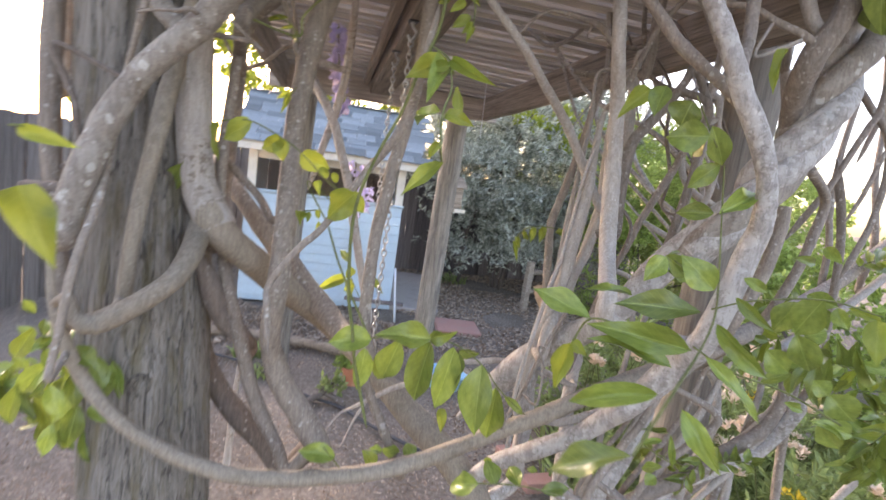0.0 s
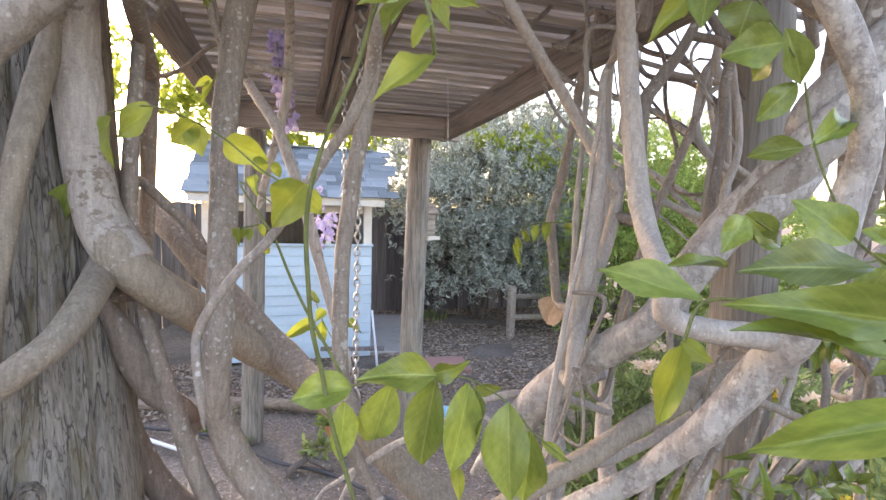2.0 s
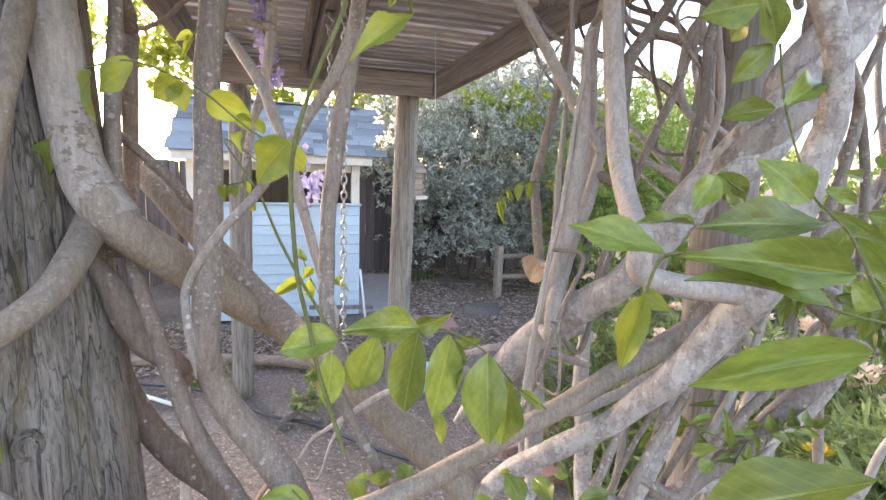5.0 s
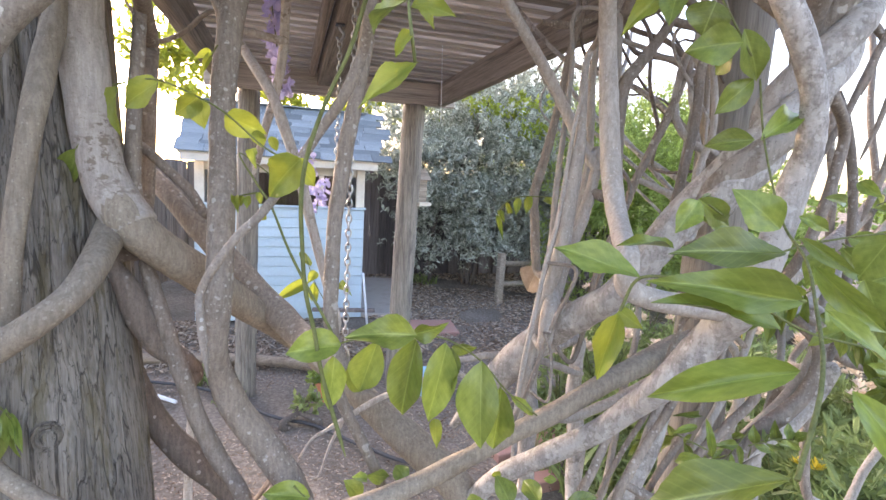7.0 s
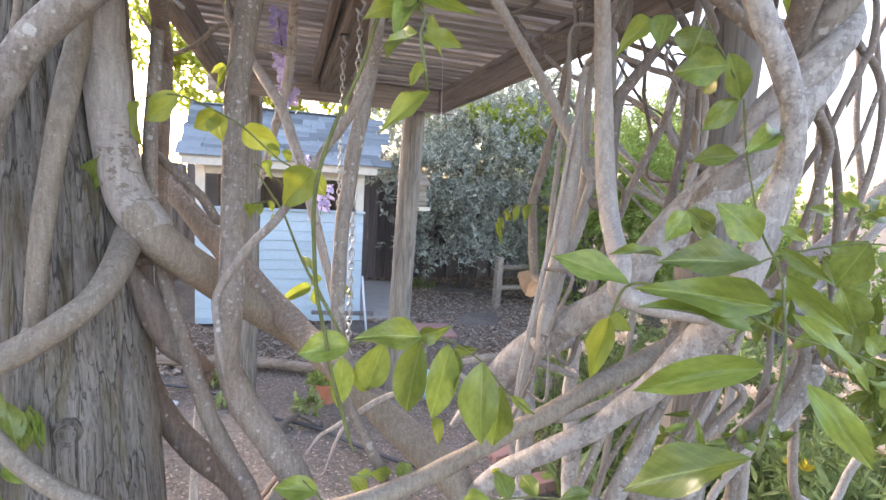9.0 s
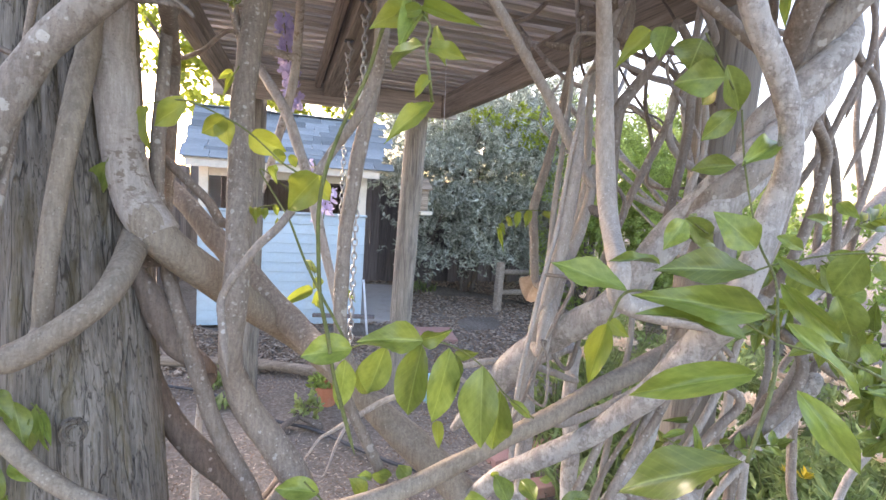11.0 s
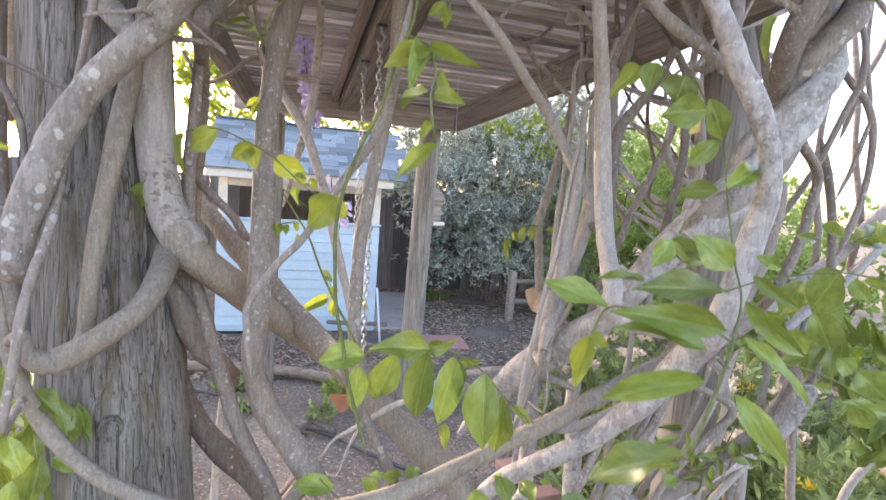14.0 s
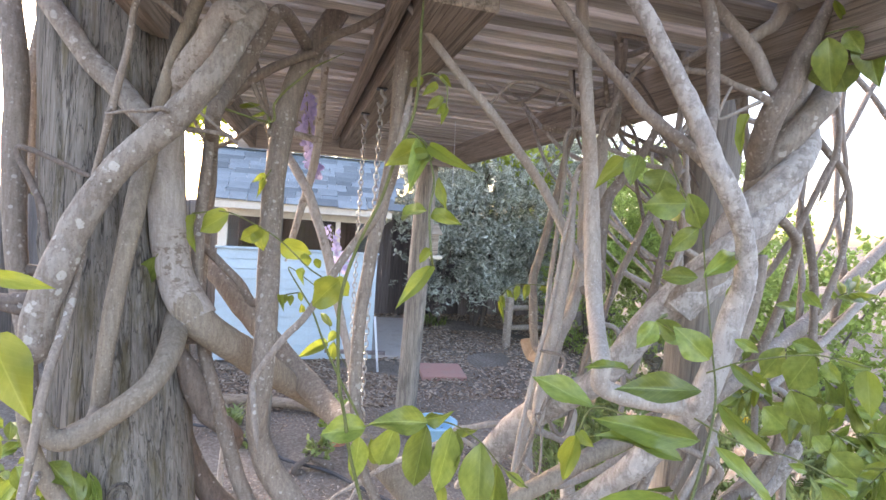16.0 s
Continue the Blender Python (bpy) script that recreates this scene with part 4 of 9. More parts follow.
stem(wisteria_left, STEM_GREEN, "green young shoot", (-0.123, 0.904, 1.839, 0.0034), (-0.017, 0.908, 1.820, 0.0034), (-0.010, 0.909, 1.858, 0.0034), (0.012, 0.905, 1.890, 0.0034), (0.040, 0.899, 1.917, 0.0030), (0.068, 0.893, 1.944, 0.0026), (0.109, 0.883, 1.968, 0.0017), (0.131, 0.878, 1.981, 0.0004))
stem(wisteria_left, BARK_PALE, "pale grey woody stem blotched with lichen", (0.161, 1.124, 2.204, 0.0092), (0.106, 1.261, 2.263, 0.0092), (0.104, 1.272, 2.140, 0.0093), (0.103, 1.283, 2.031, 0.0110), (0.103, 1.479, 1.950, 0.0141), (0.096, 1.515, 1.824, 0.0145), (0.075, 1.513, 1.708, 0.0145), (0.052, 1.469, 1.612, 0.0124), (0.030, 1.469, 1.517, 0.0106), (0.016, 1.468, 1.456, 0.0027))
stem(wisteria_left, BARK_PALE, "pale grey woody stem blotched with lichen", (0.098, 1.503, 1.866, 0.0122), (-0.024, 1.502, 1.875, 0.0123), (0.008, 1.425, 1.797, 0.0136), (0.046, 1.370, 1.735, 0.0149), (0.083, 1.335, 1.668, 0.0147), (0.112, 1.301, 1.585, 0.0145), (0.140, 1.268, 1.504, 0.0144), (0.161, 1.257, 1.422, 0.0144), (0.191, 1.240, 1.306, 0.0128), (0.222, 1.224, 1.191, 0.0128), (0.243, 1.211, 1.092, 0.0128), (0.186, 1.206, 1.025, 0.0128))
stem(wisteria_left, BARK, "smooth grey-brown woody stem", (-0.103, 1.155, 2.037, 0.0047), (-0.119, 1.138, 2.027, 0.0054), (-0.088, 1.125, 1.966, 0.0068), (-0.049, 1.108, 1.883, 0.0068), (-0.028, 1.098, 1.820, 0.0081), (0.001, 1.102, 1.812, 0.0081))
stem(wisteria_left, BARK, "smooth grey-brown woody stem", (-0.119, 1.138, 2.027, 0.0046), (-0.108, 1.157, 2.042, 0.0055), (-0.079, 1.147, 2.015, 0.0055), (-0.054, 1.135, 1.944, 0.0055), (-0.035, 1.124, 1.859, 0.0069), (-0.022, 1.115, 1.787, 0.0069), (-0.002, 1.098, 1.793, 0.0069))
stem(wisteria_left, BARK, "smooth grey-brown woody stem", (-0.336, 1.556, 1.544, 0.0054), (-0.284, 1.470, 1.508, 0.0218), (-0.224, 1.371, 1.468, 0.0237), (-0.158, 1.310, 1.411, 0.0261), (-0.089, 1.267, 1.337, 0.0286), (-0.023, 1.249, 1.268, 0.0316), (0.045, 1.211, 1.196, 0.0341), (0.102, 1.159, 1.147, 0.0362), (0.154, 1.075, 1.113, 0.0319), (0.203, 0.947, 1.104, 0.0269), (0.246, 0.836, 1.096, 0.0067))
stem(wisteria_left, BARK, "smooth grey-brown woody stem", (-0.173, 1.033, 1.543, 0.0094), (-0.192, 1.103, 1.538, 0.0094), (-0.164, 1.094, 1.519, 0.0107), (-0.121, 1.080, 1.480, 0.0107), (-0.079, 1.065, 1.441, 0.0107), (-0.046, 1.053, 1.394, 0.0107), (-0.010, 0.986, 1.424, 0.0107))
stem(wisteria_left, BARK, "smooth grey-brown woody stem", (-0.156, 1.059, 1.791, 0.0126), (-0.156, 1.066, 1.828, 0.0126), (-0.161, 1.065, 1.806, 0.0126), (-0.165, 1.054, 1.718, 0.0135), (-0.169, 1.043, 1.631, 0.0145), (-0.173, 1.033, 1.543, 0.0155), (-0.171, 1.020, 1.456, 0.0155), (-0.162, 1.009, 1.392, 0.0135), (-0.196, 1.010, 1.388, 0.0135))
stem(wisteria_left, BARK, "smooth grey-brown woody stem", (0.062, 1.128, 2.044, 0.0160), (-0.007, 0.992, 2.086, 0.0160), (-0.047, 0.983, 2.019, 0.0170), (-0.090, 0.974, 1.935, 0.0201), (-0.118, 0.940, 1.874, 0.0195), (-0.126, 0.878, 1.815, 0.0164), (-0.186, 1.241, 1.768, 0.0176), (-0.179, 1.196, 1.675, 0.0171), (-0.204, 1.260, 1.429, 0.0166), (-0.191, 1.166, 1.368, 0.0157), (-0.197, 1.054, 1.411, 0.0157))
stem(wisteria_left, BARK, "smooth grey-brown woody stem", (0.058, 1.127, 2.035, 0.0109), (0.074, 1.085, 2.032, 0.0109), (-0.007, 1.105, 1.997, 0.0122), (-0.067, 1.119, 1.960, 0.0126), (-0.120, 1.130, 1.913, 0.0126), (-0.158, 1.137, 1.860, 0.0122), (-0.156, 1.066, 1.828, 0.0107))
stem(wisteria_left, BARK, "smooth grey-brown woody stem", (0.074, 1.085, 2.032, 0.0092), (0.111, 1.024, 2.057, 0.0104), (0.176, 1.008, 2.090, 0.0104), (0.240, 0.994, 2.136, 0.0091), (0.291, 0.982, 2.174, 0.0091), (0.294, 1.033, 2.173, 0.0091))
stem(wisteria_left, BARK, "smooth grey-brown woody stem", (-0.184, 0.796, 1.784, 0.0063), (-0.164, 0.821, 1.776, 0.0063), (-0.127, 0.810, 1.774, 0.0052), (-0.089, 0.800, 1.770, 0.0052), (-0.073, 0.794, 1.758, 0.0031), (-0.157, 0.791, 1.822, 0.0031))
stem(wisteria_left, BARK_DARK, "darker brown woody stem", (-0.190, 0.989, 1.283, 0.0142), (-0.230, 1.065, 1.270, 0.0142), (-0.221, 1.062, 1.187, 0.0205), (-0.215, 1.090, 1.093, 0.0255), (-0.185, 1.098, 0.986, 0.0284), (-0.143, 1.105, 0.900, 0.0303), (-0.085, 1.099, 0.829, 0.0320), (-0.024, 1.093, 0.770, 0.0325), (0.052, 1.062, 0.708, 0.0302), (0.124, 0.987, 0.825, 0.0302))
stem(wisteria_left, BARK_DARK, "darker brown woody stem", (-0.156, 1.017, 1.313, 0.0113), (-0.200, 0.987, 1.306, 0.0133), (-0.172, 0.991, 1.239, 0.0251), (-0.152, 0.998, 1.180, 0.0296), (-0.124, 1.004, 1.130, 0.0262), (-0.089, 1.010, 1.097, 0.0226), (-0.068, 1.040, 1.054, 0.0191), (-0.075, 0.982, 1.050, 0.0154))
stem(wisteria_left, BARK, "smooth grey-brown woody stem", (-0.200, 0.987, 1.306, 0.0113), (-0.160, 1.020, 1.324, 0.0128), (-0.146, 1.010, 1.280, 0.0148), (-0.128, 0.997, 1.225, 0.0158), (-0.105, 0.990, 1.146, 0.0169), (-0.079, 0.981, 1.065, 0.0181), (-0.054, 0.983, 0.977, 0.0185), (-0.022, 0.984, 0.899, 0.0188), (0.023, 0.980, 0.819, 0.0181), (0.058, 0.962, 0.761, 0.0181), (0.124, 0.987, 0.825, 0.0181))
stem(wisteria_left, BARK_PALE, "pale grey woody stem blotched with lichen", (-0.156, 1.565, 0.847, 0.0025), (-0.159, 1.558, 0.788, 0.0100), (-0.165, 1.541, 0.648, 0.0117), (-0.169, 1.514, 0.439, 0.0134), (-0.170, 1.504, 0.366, 0.0033))
stem(wisteria_left, BARK_PALE, "pale grey woody stem blotched with lichen", (0.514, 1.071, 1.031, 0.0058), (0.402, 0.997, 1.013, 0.0063), (0.327, 1.015, 0.979, 0.0075), (0.264, 1.028, 0.936, 0.0075), (0.214, 1.039, 0.901, 0.0050), (0.176, 1.046, 0.872, 0.0038), (0.140, 1.047, 0.798, 0.0025), (0.190, 1.031, 0.788, 0.0017))
stem(wisteria_left, BARK_PALE, "pale grey woody stem blotched with lichen", (0.251, 1.031, 0.929, 0.0050), (0.221, 1.032, 0.868, 0.0038), (0.190, 1.031, 0.788, 0.0020), (0.146, 1.047, 0.811, 0.0020))
stem(wisteria_right, BARK_SPECK, "pale grey woody stem blotched with lichen", (0.539, 1.096, 0.852, 0.0083), (0.597, 1.055, 0.949, 0.0332), (0.630, 1.032, 1.005, 0.0377), (0.676, 0.977, 1.092, 0.0399), (0.722, 0.920, 1.164, 0.0383), (0.746, 0.837, 1.226, 0.0336), (0.773, 0.764, 1.291, 0.0315), (0.867, 0.720, 1.446, 0.0395), (0.925, 0.688, 1.520, 0.0411), (0.976, 0.668, 1.589, 0.0340))
# the upper trunk: three strands wound round one another
TRUNK = [Vector(p) for p in ((0.895, 0.675, 1.470), (0.945, 0.662, 1.545), (1.005, 0.650, 1.635), (1.062, 0.642, 1.740), (1.115, 0.638, 1.850), (1.148, 0.642, 1.960), (1.152, 0.652, 2.080), (1.145, 0.662, 2.210))]
for strand, material in enumerate((BARK_SPECK, BARK_LICHEN, BARK_SPECK)):
    rows = []
    for k in range(29):
        u = k / 4
        a, b = TRUNK[int(min(u, 6))], TRUNK[int(min(u, 6)) + 1]
        c = a.lerp(b, u - int(min(u, 6)))
        ang = 2 * math.pi * (strand / 3 + 0.30 * u) + 0.5 * math.sin(strand * 2.1 + u)
        off = 0.033 * min(1, 0.25 + u * 0.6)
        rows.append((c.x + off * math.cos(ang), c.y + off * math.sin(ang), c.z + off * 0.4 * math.cos(ang + 1.2), 0.0315 + 0.003 * math.sin(u * 2.3 + strand)))
    stem(wisteria_right, material, "thick pale strand of a rope-twisted trunk, blotched with lichen", *rows)
stem(wisteria_right, BARK, "smooth grey-brown woody stem", (1.064, 0.656, 1.763, 0.0186), (1.073, 0.685, 1.765, 0.0186), (1.013, 0.624, 1.843, 0.0238), (0.990, 0.582, 1.901, 0.0248), (1.012, 0.570, 1.953, 0.0226), (1.037, 0.568, 2.025, 0.0205), (1.067, 0.564, 2.097, 0.0144), (1.091, 0.563, 2.168, 0.0103), (1.063, 0.632, 2.155, 0.0103))
stem(wisteria_right, BARK_SPECK, "pale grey woody stem blotched with lichen", (0.571, 0.512, 2.063, 0.0145), (0.612, 0.497, 2.008, 0.0153), (0.643, 0.485, 1.952, 0.0162), (0.668, 0.474, 1.906, 0.0162), (0.694, 0.464, 1.860, 0.0170), (0.715, 0.455, 1.813, 0.0179), (0.744, 0.454, 1.768, 0.0189), (0.778, 0.452, 1.722, 0.0191), (0.808, 0.451, 1.674, 0.0185), (0.829, 0.452, 1.625, 0.0178), (0.846, 0.464, 1.563, 0.0200), (0.848, 0.480, 1.507, 0.0223), (0.820, 0.503, 1.338, 0.0251), (0.825, 0.565, 1.260, 0.0315), (0.800, 0.604, 1.186, 0.0303), (0.773, 0.636, 1.125, 0.0266), (0.766, 0.684, 1.073, 0.0251), (0.733, 0.737, 1.003, 0.0244), (0.693, 0.793, 0.941, 0.0245), (0.647, 0.852, 0.880, 0.0245), (0.594, 0.911, 0.811, 0.0232), (0.549, 0.965, 0.718, 0.0218), (0.556, 0.983, 0.714, 0.0218))
stem(wisteria_right, BARK, "smooth grey-brown woody stem", (0.493, 0.662, 2.109, 0.0097), (0.550, 0.630, 2.027, 0.0105), (0.590, 0.604, 1.968, 0.0114), (0.634, 0.589, 1.923, 0.0114), (0.672, 0.564, 1.870, 0.0122), (0.708, 0.541, 1.834, 0.0121), (0.750, 0.528, 1.805, 0.0111), (0.775, 0.508, 1.775, 0.0110), (0.799, 0.490, 1.750, 0.0109), (0.770, 0.452, 1.733, 0.0109))
stem(wisteria_right, BARK_SMOOTH, "smooth pale grey-brown woody stem", (0.183, 0.917, 2.216, 0.0084), (0.269, 0.886, 2.108, 0.0084), (0.328, 0.864, 2.030, 0.0097), (0.398, 0.855, 1.956, 0.0098), (0.469, 0.845, 1.887, 0.0111), (0.572, 0.904, 1.813, 0.0120), (0.666, 0.956, 1.739, 0.0127), (0.722, 0.952, 1.654, 0.0129), (0.753, 0.921, 1.582, 0.0127), (0.776, 0.894, 1.530, 0.0126))
stem(wisteria_right, BARK_SMOOTH, "smooth pale grey-brown woody stem", (0.632, 0.781, 2.182, 0.0144), (0.642, 0.771, 2.082, 0.0144), (0.643, 0.751, 2.003, 0.0153), (0.647, 0.727, 1.889, 0.0151), (0.705, 0.791, 1.776, 0.0175), (0.715, 0.780, 1.645, 0.0198), (0.709, 0.742, 1.517, 0.0204), (0.682, 0.673, 1.440, 0.0182), (0.639, 0.574, 1.383, 0.0194), (0.660, 0.577, 1.325, 0.0196), (0.823, 0.534, 1.299, 0.0196))
stem(wisteria_right, BARK, "smooth grey-brown woody stem", (0.970, 0.830, 1.831, 0.0088), (0.943, 0.872, 1.920, 0.0105), (0.925, 0.873, 1.888, 0.0108), (0.891, 0.875, 1.826, 0.0119), (0.845, 0.880, 1.762, 0.0141), (0.816, 0.883, 1.718, 0.0152), (0.805, 0.878, 1.656, 0.0152), (0.800, 0.867, 1.570, 0.0152), (0.796, 0.856, 1.479, 0.0152), (0.764, 0.896, 1.482, 0.0113))
stem(wisteria_right, BARK_SMOOTH, "smooth pale grey-brown woody stem", (0.866, 0.963, 1.951, 0.0116), (0.852, 0.988, 1.956, 0.0116), (0.847, 0.976, 1.851, 0.0139), (0.846, 0.965, 1.772, 0.0139), (0.845, 0.951, 1.668, 0.0139), (0.843, 0.938, 1.563, 0.0139), (0.781, 0.903, 1.571, 0.0092))
stem(wisteria_right, BARK_SMOOTH, "smooth pale grey-brown woody stem", (0.761, 0.880, 1.830, 0.0069), (0.750, 0.924, 1.790, 0.0071), (0.739, 0.921, 1.740, 0.0083), (0.727, 0.898, 1.651, 0.0105), (0.715, 0.877, 1.577, 0.0139), (0.704, 0.870, 1.504, 0.0171), (0.693, 0.864, 1.431, 0.0171), (0.690, 0.871, 1.369, 0.0173), (0.681, 0.890, 1.278, 0.0155), (0.671, 0.911, 1.195, 0.0136), (0.661, 0.929, 1.082, 0.0116), (0.669, 0.961, 0.985, 0.0104), (0.645, 0.936, 0.869, 0.0077), (0.621, 0.881, 0.846, 0.0077))
stem(wisteria_right, BARK_SMOOTH, "smooth pale grey-brown woody stem", (0.763, 0.910, 1.560, 0.0108), (0.781, 0.903, 1.571, 0.0108), (0.764, 0.896, 1.482, 0.0133), (0.741, 0.893, 1.406, 0.0156), (0.718, 0.893, 1.354, 0.0167), (0.702, 0.902, 1.275, 0.0180), (0.671, 0.873, 1.205, 0.0176), (0.662, 0.867, 1.143, 0.0154), (0.667, 0.919, 1.148, 0.0109))
stem(wisteria_right, BARK, "smooth grey-brown woody stem", (0.903, 1.272, 2.045, 0.0075), (0.918, 1.245, 2.049, 0.0076), (0.904, 1.238, 1.969, 0.0076), (0.874, 1.234, 1.873, 0.0106), (0.860, 1.227, 1.793, 0.0121), (0.839, 1.221, 1.697, 0.0121), (0.817, 1.214, 1.601, 0.0136), (0.795, 1.210, 1.521, 0.0136), (0.781, 1.206, 1.457, 0.0136), (0.785, 1.194, 1.378, 0.0140), (0.788, 1.182, 1.299, 0.0140), (0.799, 1.171, 1.245, 0.0121), (0.784, 1.020, 1.261, 0.0104))
stem(wisteria_right, BARK_SMOOTH, "smooth pale grey-brown woody stem", (0.734, 0.911, 1.703, 0.0046), (0.722, 0.889, 1.709, 0.0046), (0.701, 0.882, 1.612, 0.0046), (0.685, 0.872, 1.503, 0.0057), (0.669, 0.864, 1.406, 0.0057), (0.647, 0.859, 1.321, 0.0057), (0.625, 0.851, 1.212, 0.0057), (0.604, 0.843, 1.103, 0.0057), (0.586, 0.830, 0.970, 0.0046), (0.581, 0.807, 0.977, 0.0046))
stem(wisteria_right, BARK, "smooth grey-brown woody stem", (1.071, 1.003, 1.777, 0.0095), (1.038, 1.001, 1.690, 0.0109), (1.005, 1.002, 1.618, 0.0109), (0.978, 1.002, 1.560, 0.0109), (0.952, 1.002, 1.502, 0.0109), (0.932, 1.000, 1.444, 0.0095), (0.873, 0.998, 1.299, 0.0081), (0.840, 0.995, 1.198, 0.0081), (0.775, 1.016, 1.211, 0.0081))
stem(wisteria_right, BARK, "smooth grey-brown woody stem", (0.911, 0.874, 1.862, 0.0096), (0.970, 0.830, 1.831, 0.0103), (0.959, 0.822, 1.746, 0.0103), (0.954, 0.814, 1.674, 0.0103), (0.944, 0.809, 1.614, 0.0103), (0.922, 0.802, 1.516, 0.0106), (0.900, 0.797, 1.431, 0.0149), (0.860, 0.801, 1.369, 0.0170), (0.820, 0.742, 1.369, 0.0170))
stem(wisteria_right, BARK_SMOOTH, "slender pale brown woody stem", (1.065, 0.956, 1.887, 0.0084), (1.096, 0.957, 1.878, 0.0085), (1.102, 0.944, 1.797, 0.0085), (1.108, 0.931, 1.716, 0.0085), (1.102, 0.921, 1.634, 0.0085), (1.070, 0.920, 1.550, 0.0096), (1.045, 0.918, 1.481, 0.0096), (0.961, 1.002, 1.521, 0.0075))
stem(wisteria_right, BARK_SMOOTH, "slender pale brown woody stem", (1.096, 0.957, 1.878, 0.0073), (1.111, 1.005, 1.879, 0.0089), (1.077, 1.009, 1.834, 0.0100), (1.058, 1.005, 1.762, 0.0103), (1.051, 0.999, 1.705, 0.0100), (1.066, 0.987, 1.650, 0.0100), (1.108, 0.969, 1.609, 0.0103), (1.170, 0.946, 1.577, 0.0103), (1.092, 0.921, 1.606, 0.0075))
stem(wisteria_right, BARK_SMOOTH, "slender pale brown woody stem", (0.876, 1.079, 1.901, 0.0059), (0.950, 1.107, 1.883, 0.0070), (1.007, 1.087, 1.864, 0.0070), (1.050, 1.071, 1.844, 0.0081), (1.121, 1.048, 1.833, 0.0081), (1.178, 1.027, 1.807, 0.0081), (1.099, 1.006, 1.864, 0.0079))
stem(wisteria_right, BARK, "smooth grey-brown woody stem", (0.872, 0.642, 2.131, 0.0086), (0.793, 0.601, 2.129, 0.0118), (0.796, 0.577, 2.099, 0.0126), (0.797, 0.551, 2.026, 0.0123), (0.786, 0.528, 1.945, 0.0121), (0.766, 0.497, 1.875, 0.0117), (0.741, 0.469, 1.818, 0.0104), (0.745, 0.459, 1.773, 0.0087))
stem(wisteria_right, BARK_SMOOTH, "smooth pale grey-brown woody stem", (0.793, 0.601, 2.129, 0.0101), (0.872, 0.642, 2.131, 0.0101), (0.896, 0.633, 2.103, 0.0115), (0.927, 0.622, 2.069, 0.0136), (0.964, 0.609, 2.025, 0.0146), (0.989, 0.598, 1.973, 0.0136), (1.019, 0.588, 1.946, 0.0146))
stem(wisteria_right, BARK_SMOOTH, "smooth pale grey-brown woody stem", (0.942, 0.617, 2.051, 0.0117), (0.961, 0.633, 2.064, 0.0117), (0.989, 0.627, 2.087, 0.0138), (1.014, 0.621, 2.107, 0.0149), (1.033, 0.619, 2.145, 0.0149), (1.064, 0.631, 2.149, 0.0149))
stem(wisteria_right, BARK, "smooth grey-brown woody stem", (0.794, 0.545, 2.006, 0.0066), (0.790, 0.623, 1.982, 0.0066), (0.851, 0.605, 1.973, 0.0066), (0.897, 0.591, 1.953, 0.0077), (0.954, 0.574, 1.932, 0.0088), (0.996, 0.579, 1.914, 0.0088))
stem(wisteria_right, BARK_SMOOTH, "slender pale brown woody stem", (0.893, 0.592, 1.955, 0.0035), (0.860, 0.586, 1.882, 0.0035), (0.903, 0.575, 1.900, 0.0044), (0.940, 0.566, 1.920, 0.0053))
stem(wisteria_right, BARK_SMOOTH, "slender pale brown woody stem", (1.071, 0.923, 2.184, 0.0089), (1.047, 0.881, 2.228, 0.0093), (1.091, 0.866, 2.201, 0.0093), (1.118, 0.852, 2.100, 0.0093), (1.153, 0.834, 1.984, 0.0093), (1.182, 0.817, 1.852, 0.0093), (1.125, 0.787, 1.943, 0.0066))
stem(wisteria_right, BARK, "smooth grey-brown woody stem", (1.069, 0.874, 2.214, 0.0096), (1.077, 0.822, 2.254, 0.0109), (1.096, 0.810, 2.155, 0.0109), (1.115, 0.798, 2.057, 0.0095), (1.125, 0.787, 1.943, 0.0095), (1.160, 0.830, 1.951, 0.0095))
stem(wisteria_right, BARK_SMOOTH, "slender pale brown woody stem", (0.869, 0.982, 2.233, 0.0084), (0.916, 0.965, 2.175, 0.0096), (0.980, 0.943, 2.103, 0.0096), (1.029, 0.923, 2.014, 0.0096), (1.079, 0.902, 1.911, 0.0096), (1.068, 0.957, 1.914, 0.0084))
stem(wisteria_right, BARK, "smooth grey-brown woody stem", (1.267, 0.878, 2.318, 0.0034), (1.209, 0.891, 2.274, 0.0135), (1.151, 0.904, 2.231, 0.0135), (1.087, 0.919, 2.188, 0.0132), (0.991, 0.944, 2.165, 0.0102), (0.904, 0.965, 2.120, 0.0088), (0.874, 0.973, 2.118, 0.0088))
stem(wisteria_right, BARK_SMOOTH, "slender pale brown woody stem", (0.851, 0.992, 2.293, 0.0112), (1.002, 1.003, 2.310, 0.0112), (1.054, 0.982, 2.218, 0.0112), (1.082, 0.967, 2.109, 0.0099), (1.074, 0.960, 1.981, 0.0099), (1.059, 0.953, 1.820, 0.0099), (1.100, 0.948, 1.824, 0.0073))
stem(wisteria_right, BARK, "smooth grey-brown woody stem", (0.851, 0.992, 2.293, 0.0176), (0.863, 0.982, 2.202, 0.0190), (0.874, 0.973, 2.126, 0.0176), (0.872, 0.968, 2.033, 0.0149), (0.864, 0.961, 1.910, 0.0135), (0.850, 0.983, 1.912, 0.0107))
stem(wisteria_right, BARK, "smooth grey-brown woody stem", (0.840, 0.933, 2.153, 0.0068), (0.898, 0.862, 2.112, 0.0068), (0.860, 0.868, 2.052, 0.0068), (0.822, 0.875, 1.992, 0.0081), (0.791, 0.877, 1.911, 0.0081), (0.761, 0.880, 1.830, 0.0081), (0.750, 0.924, 1.790, 0.0060))
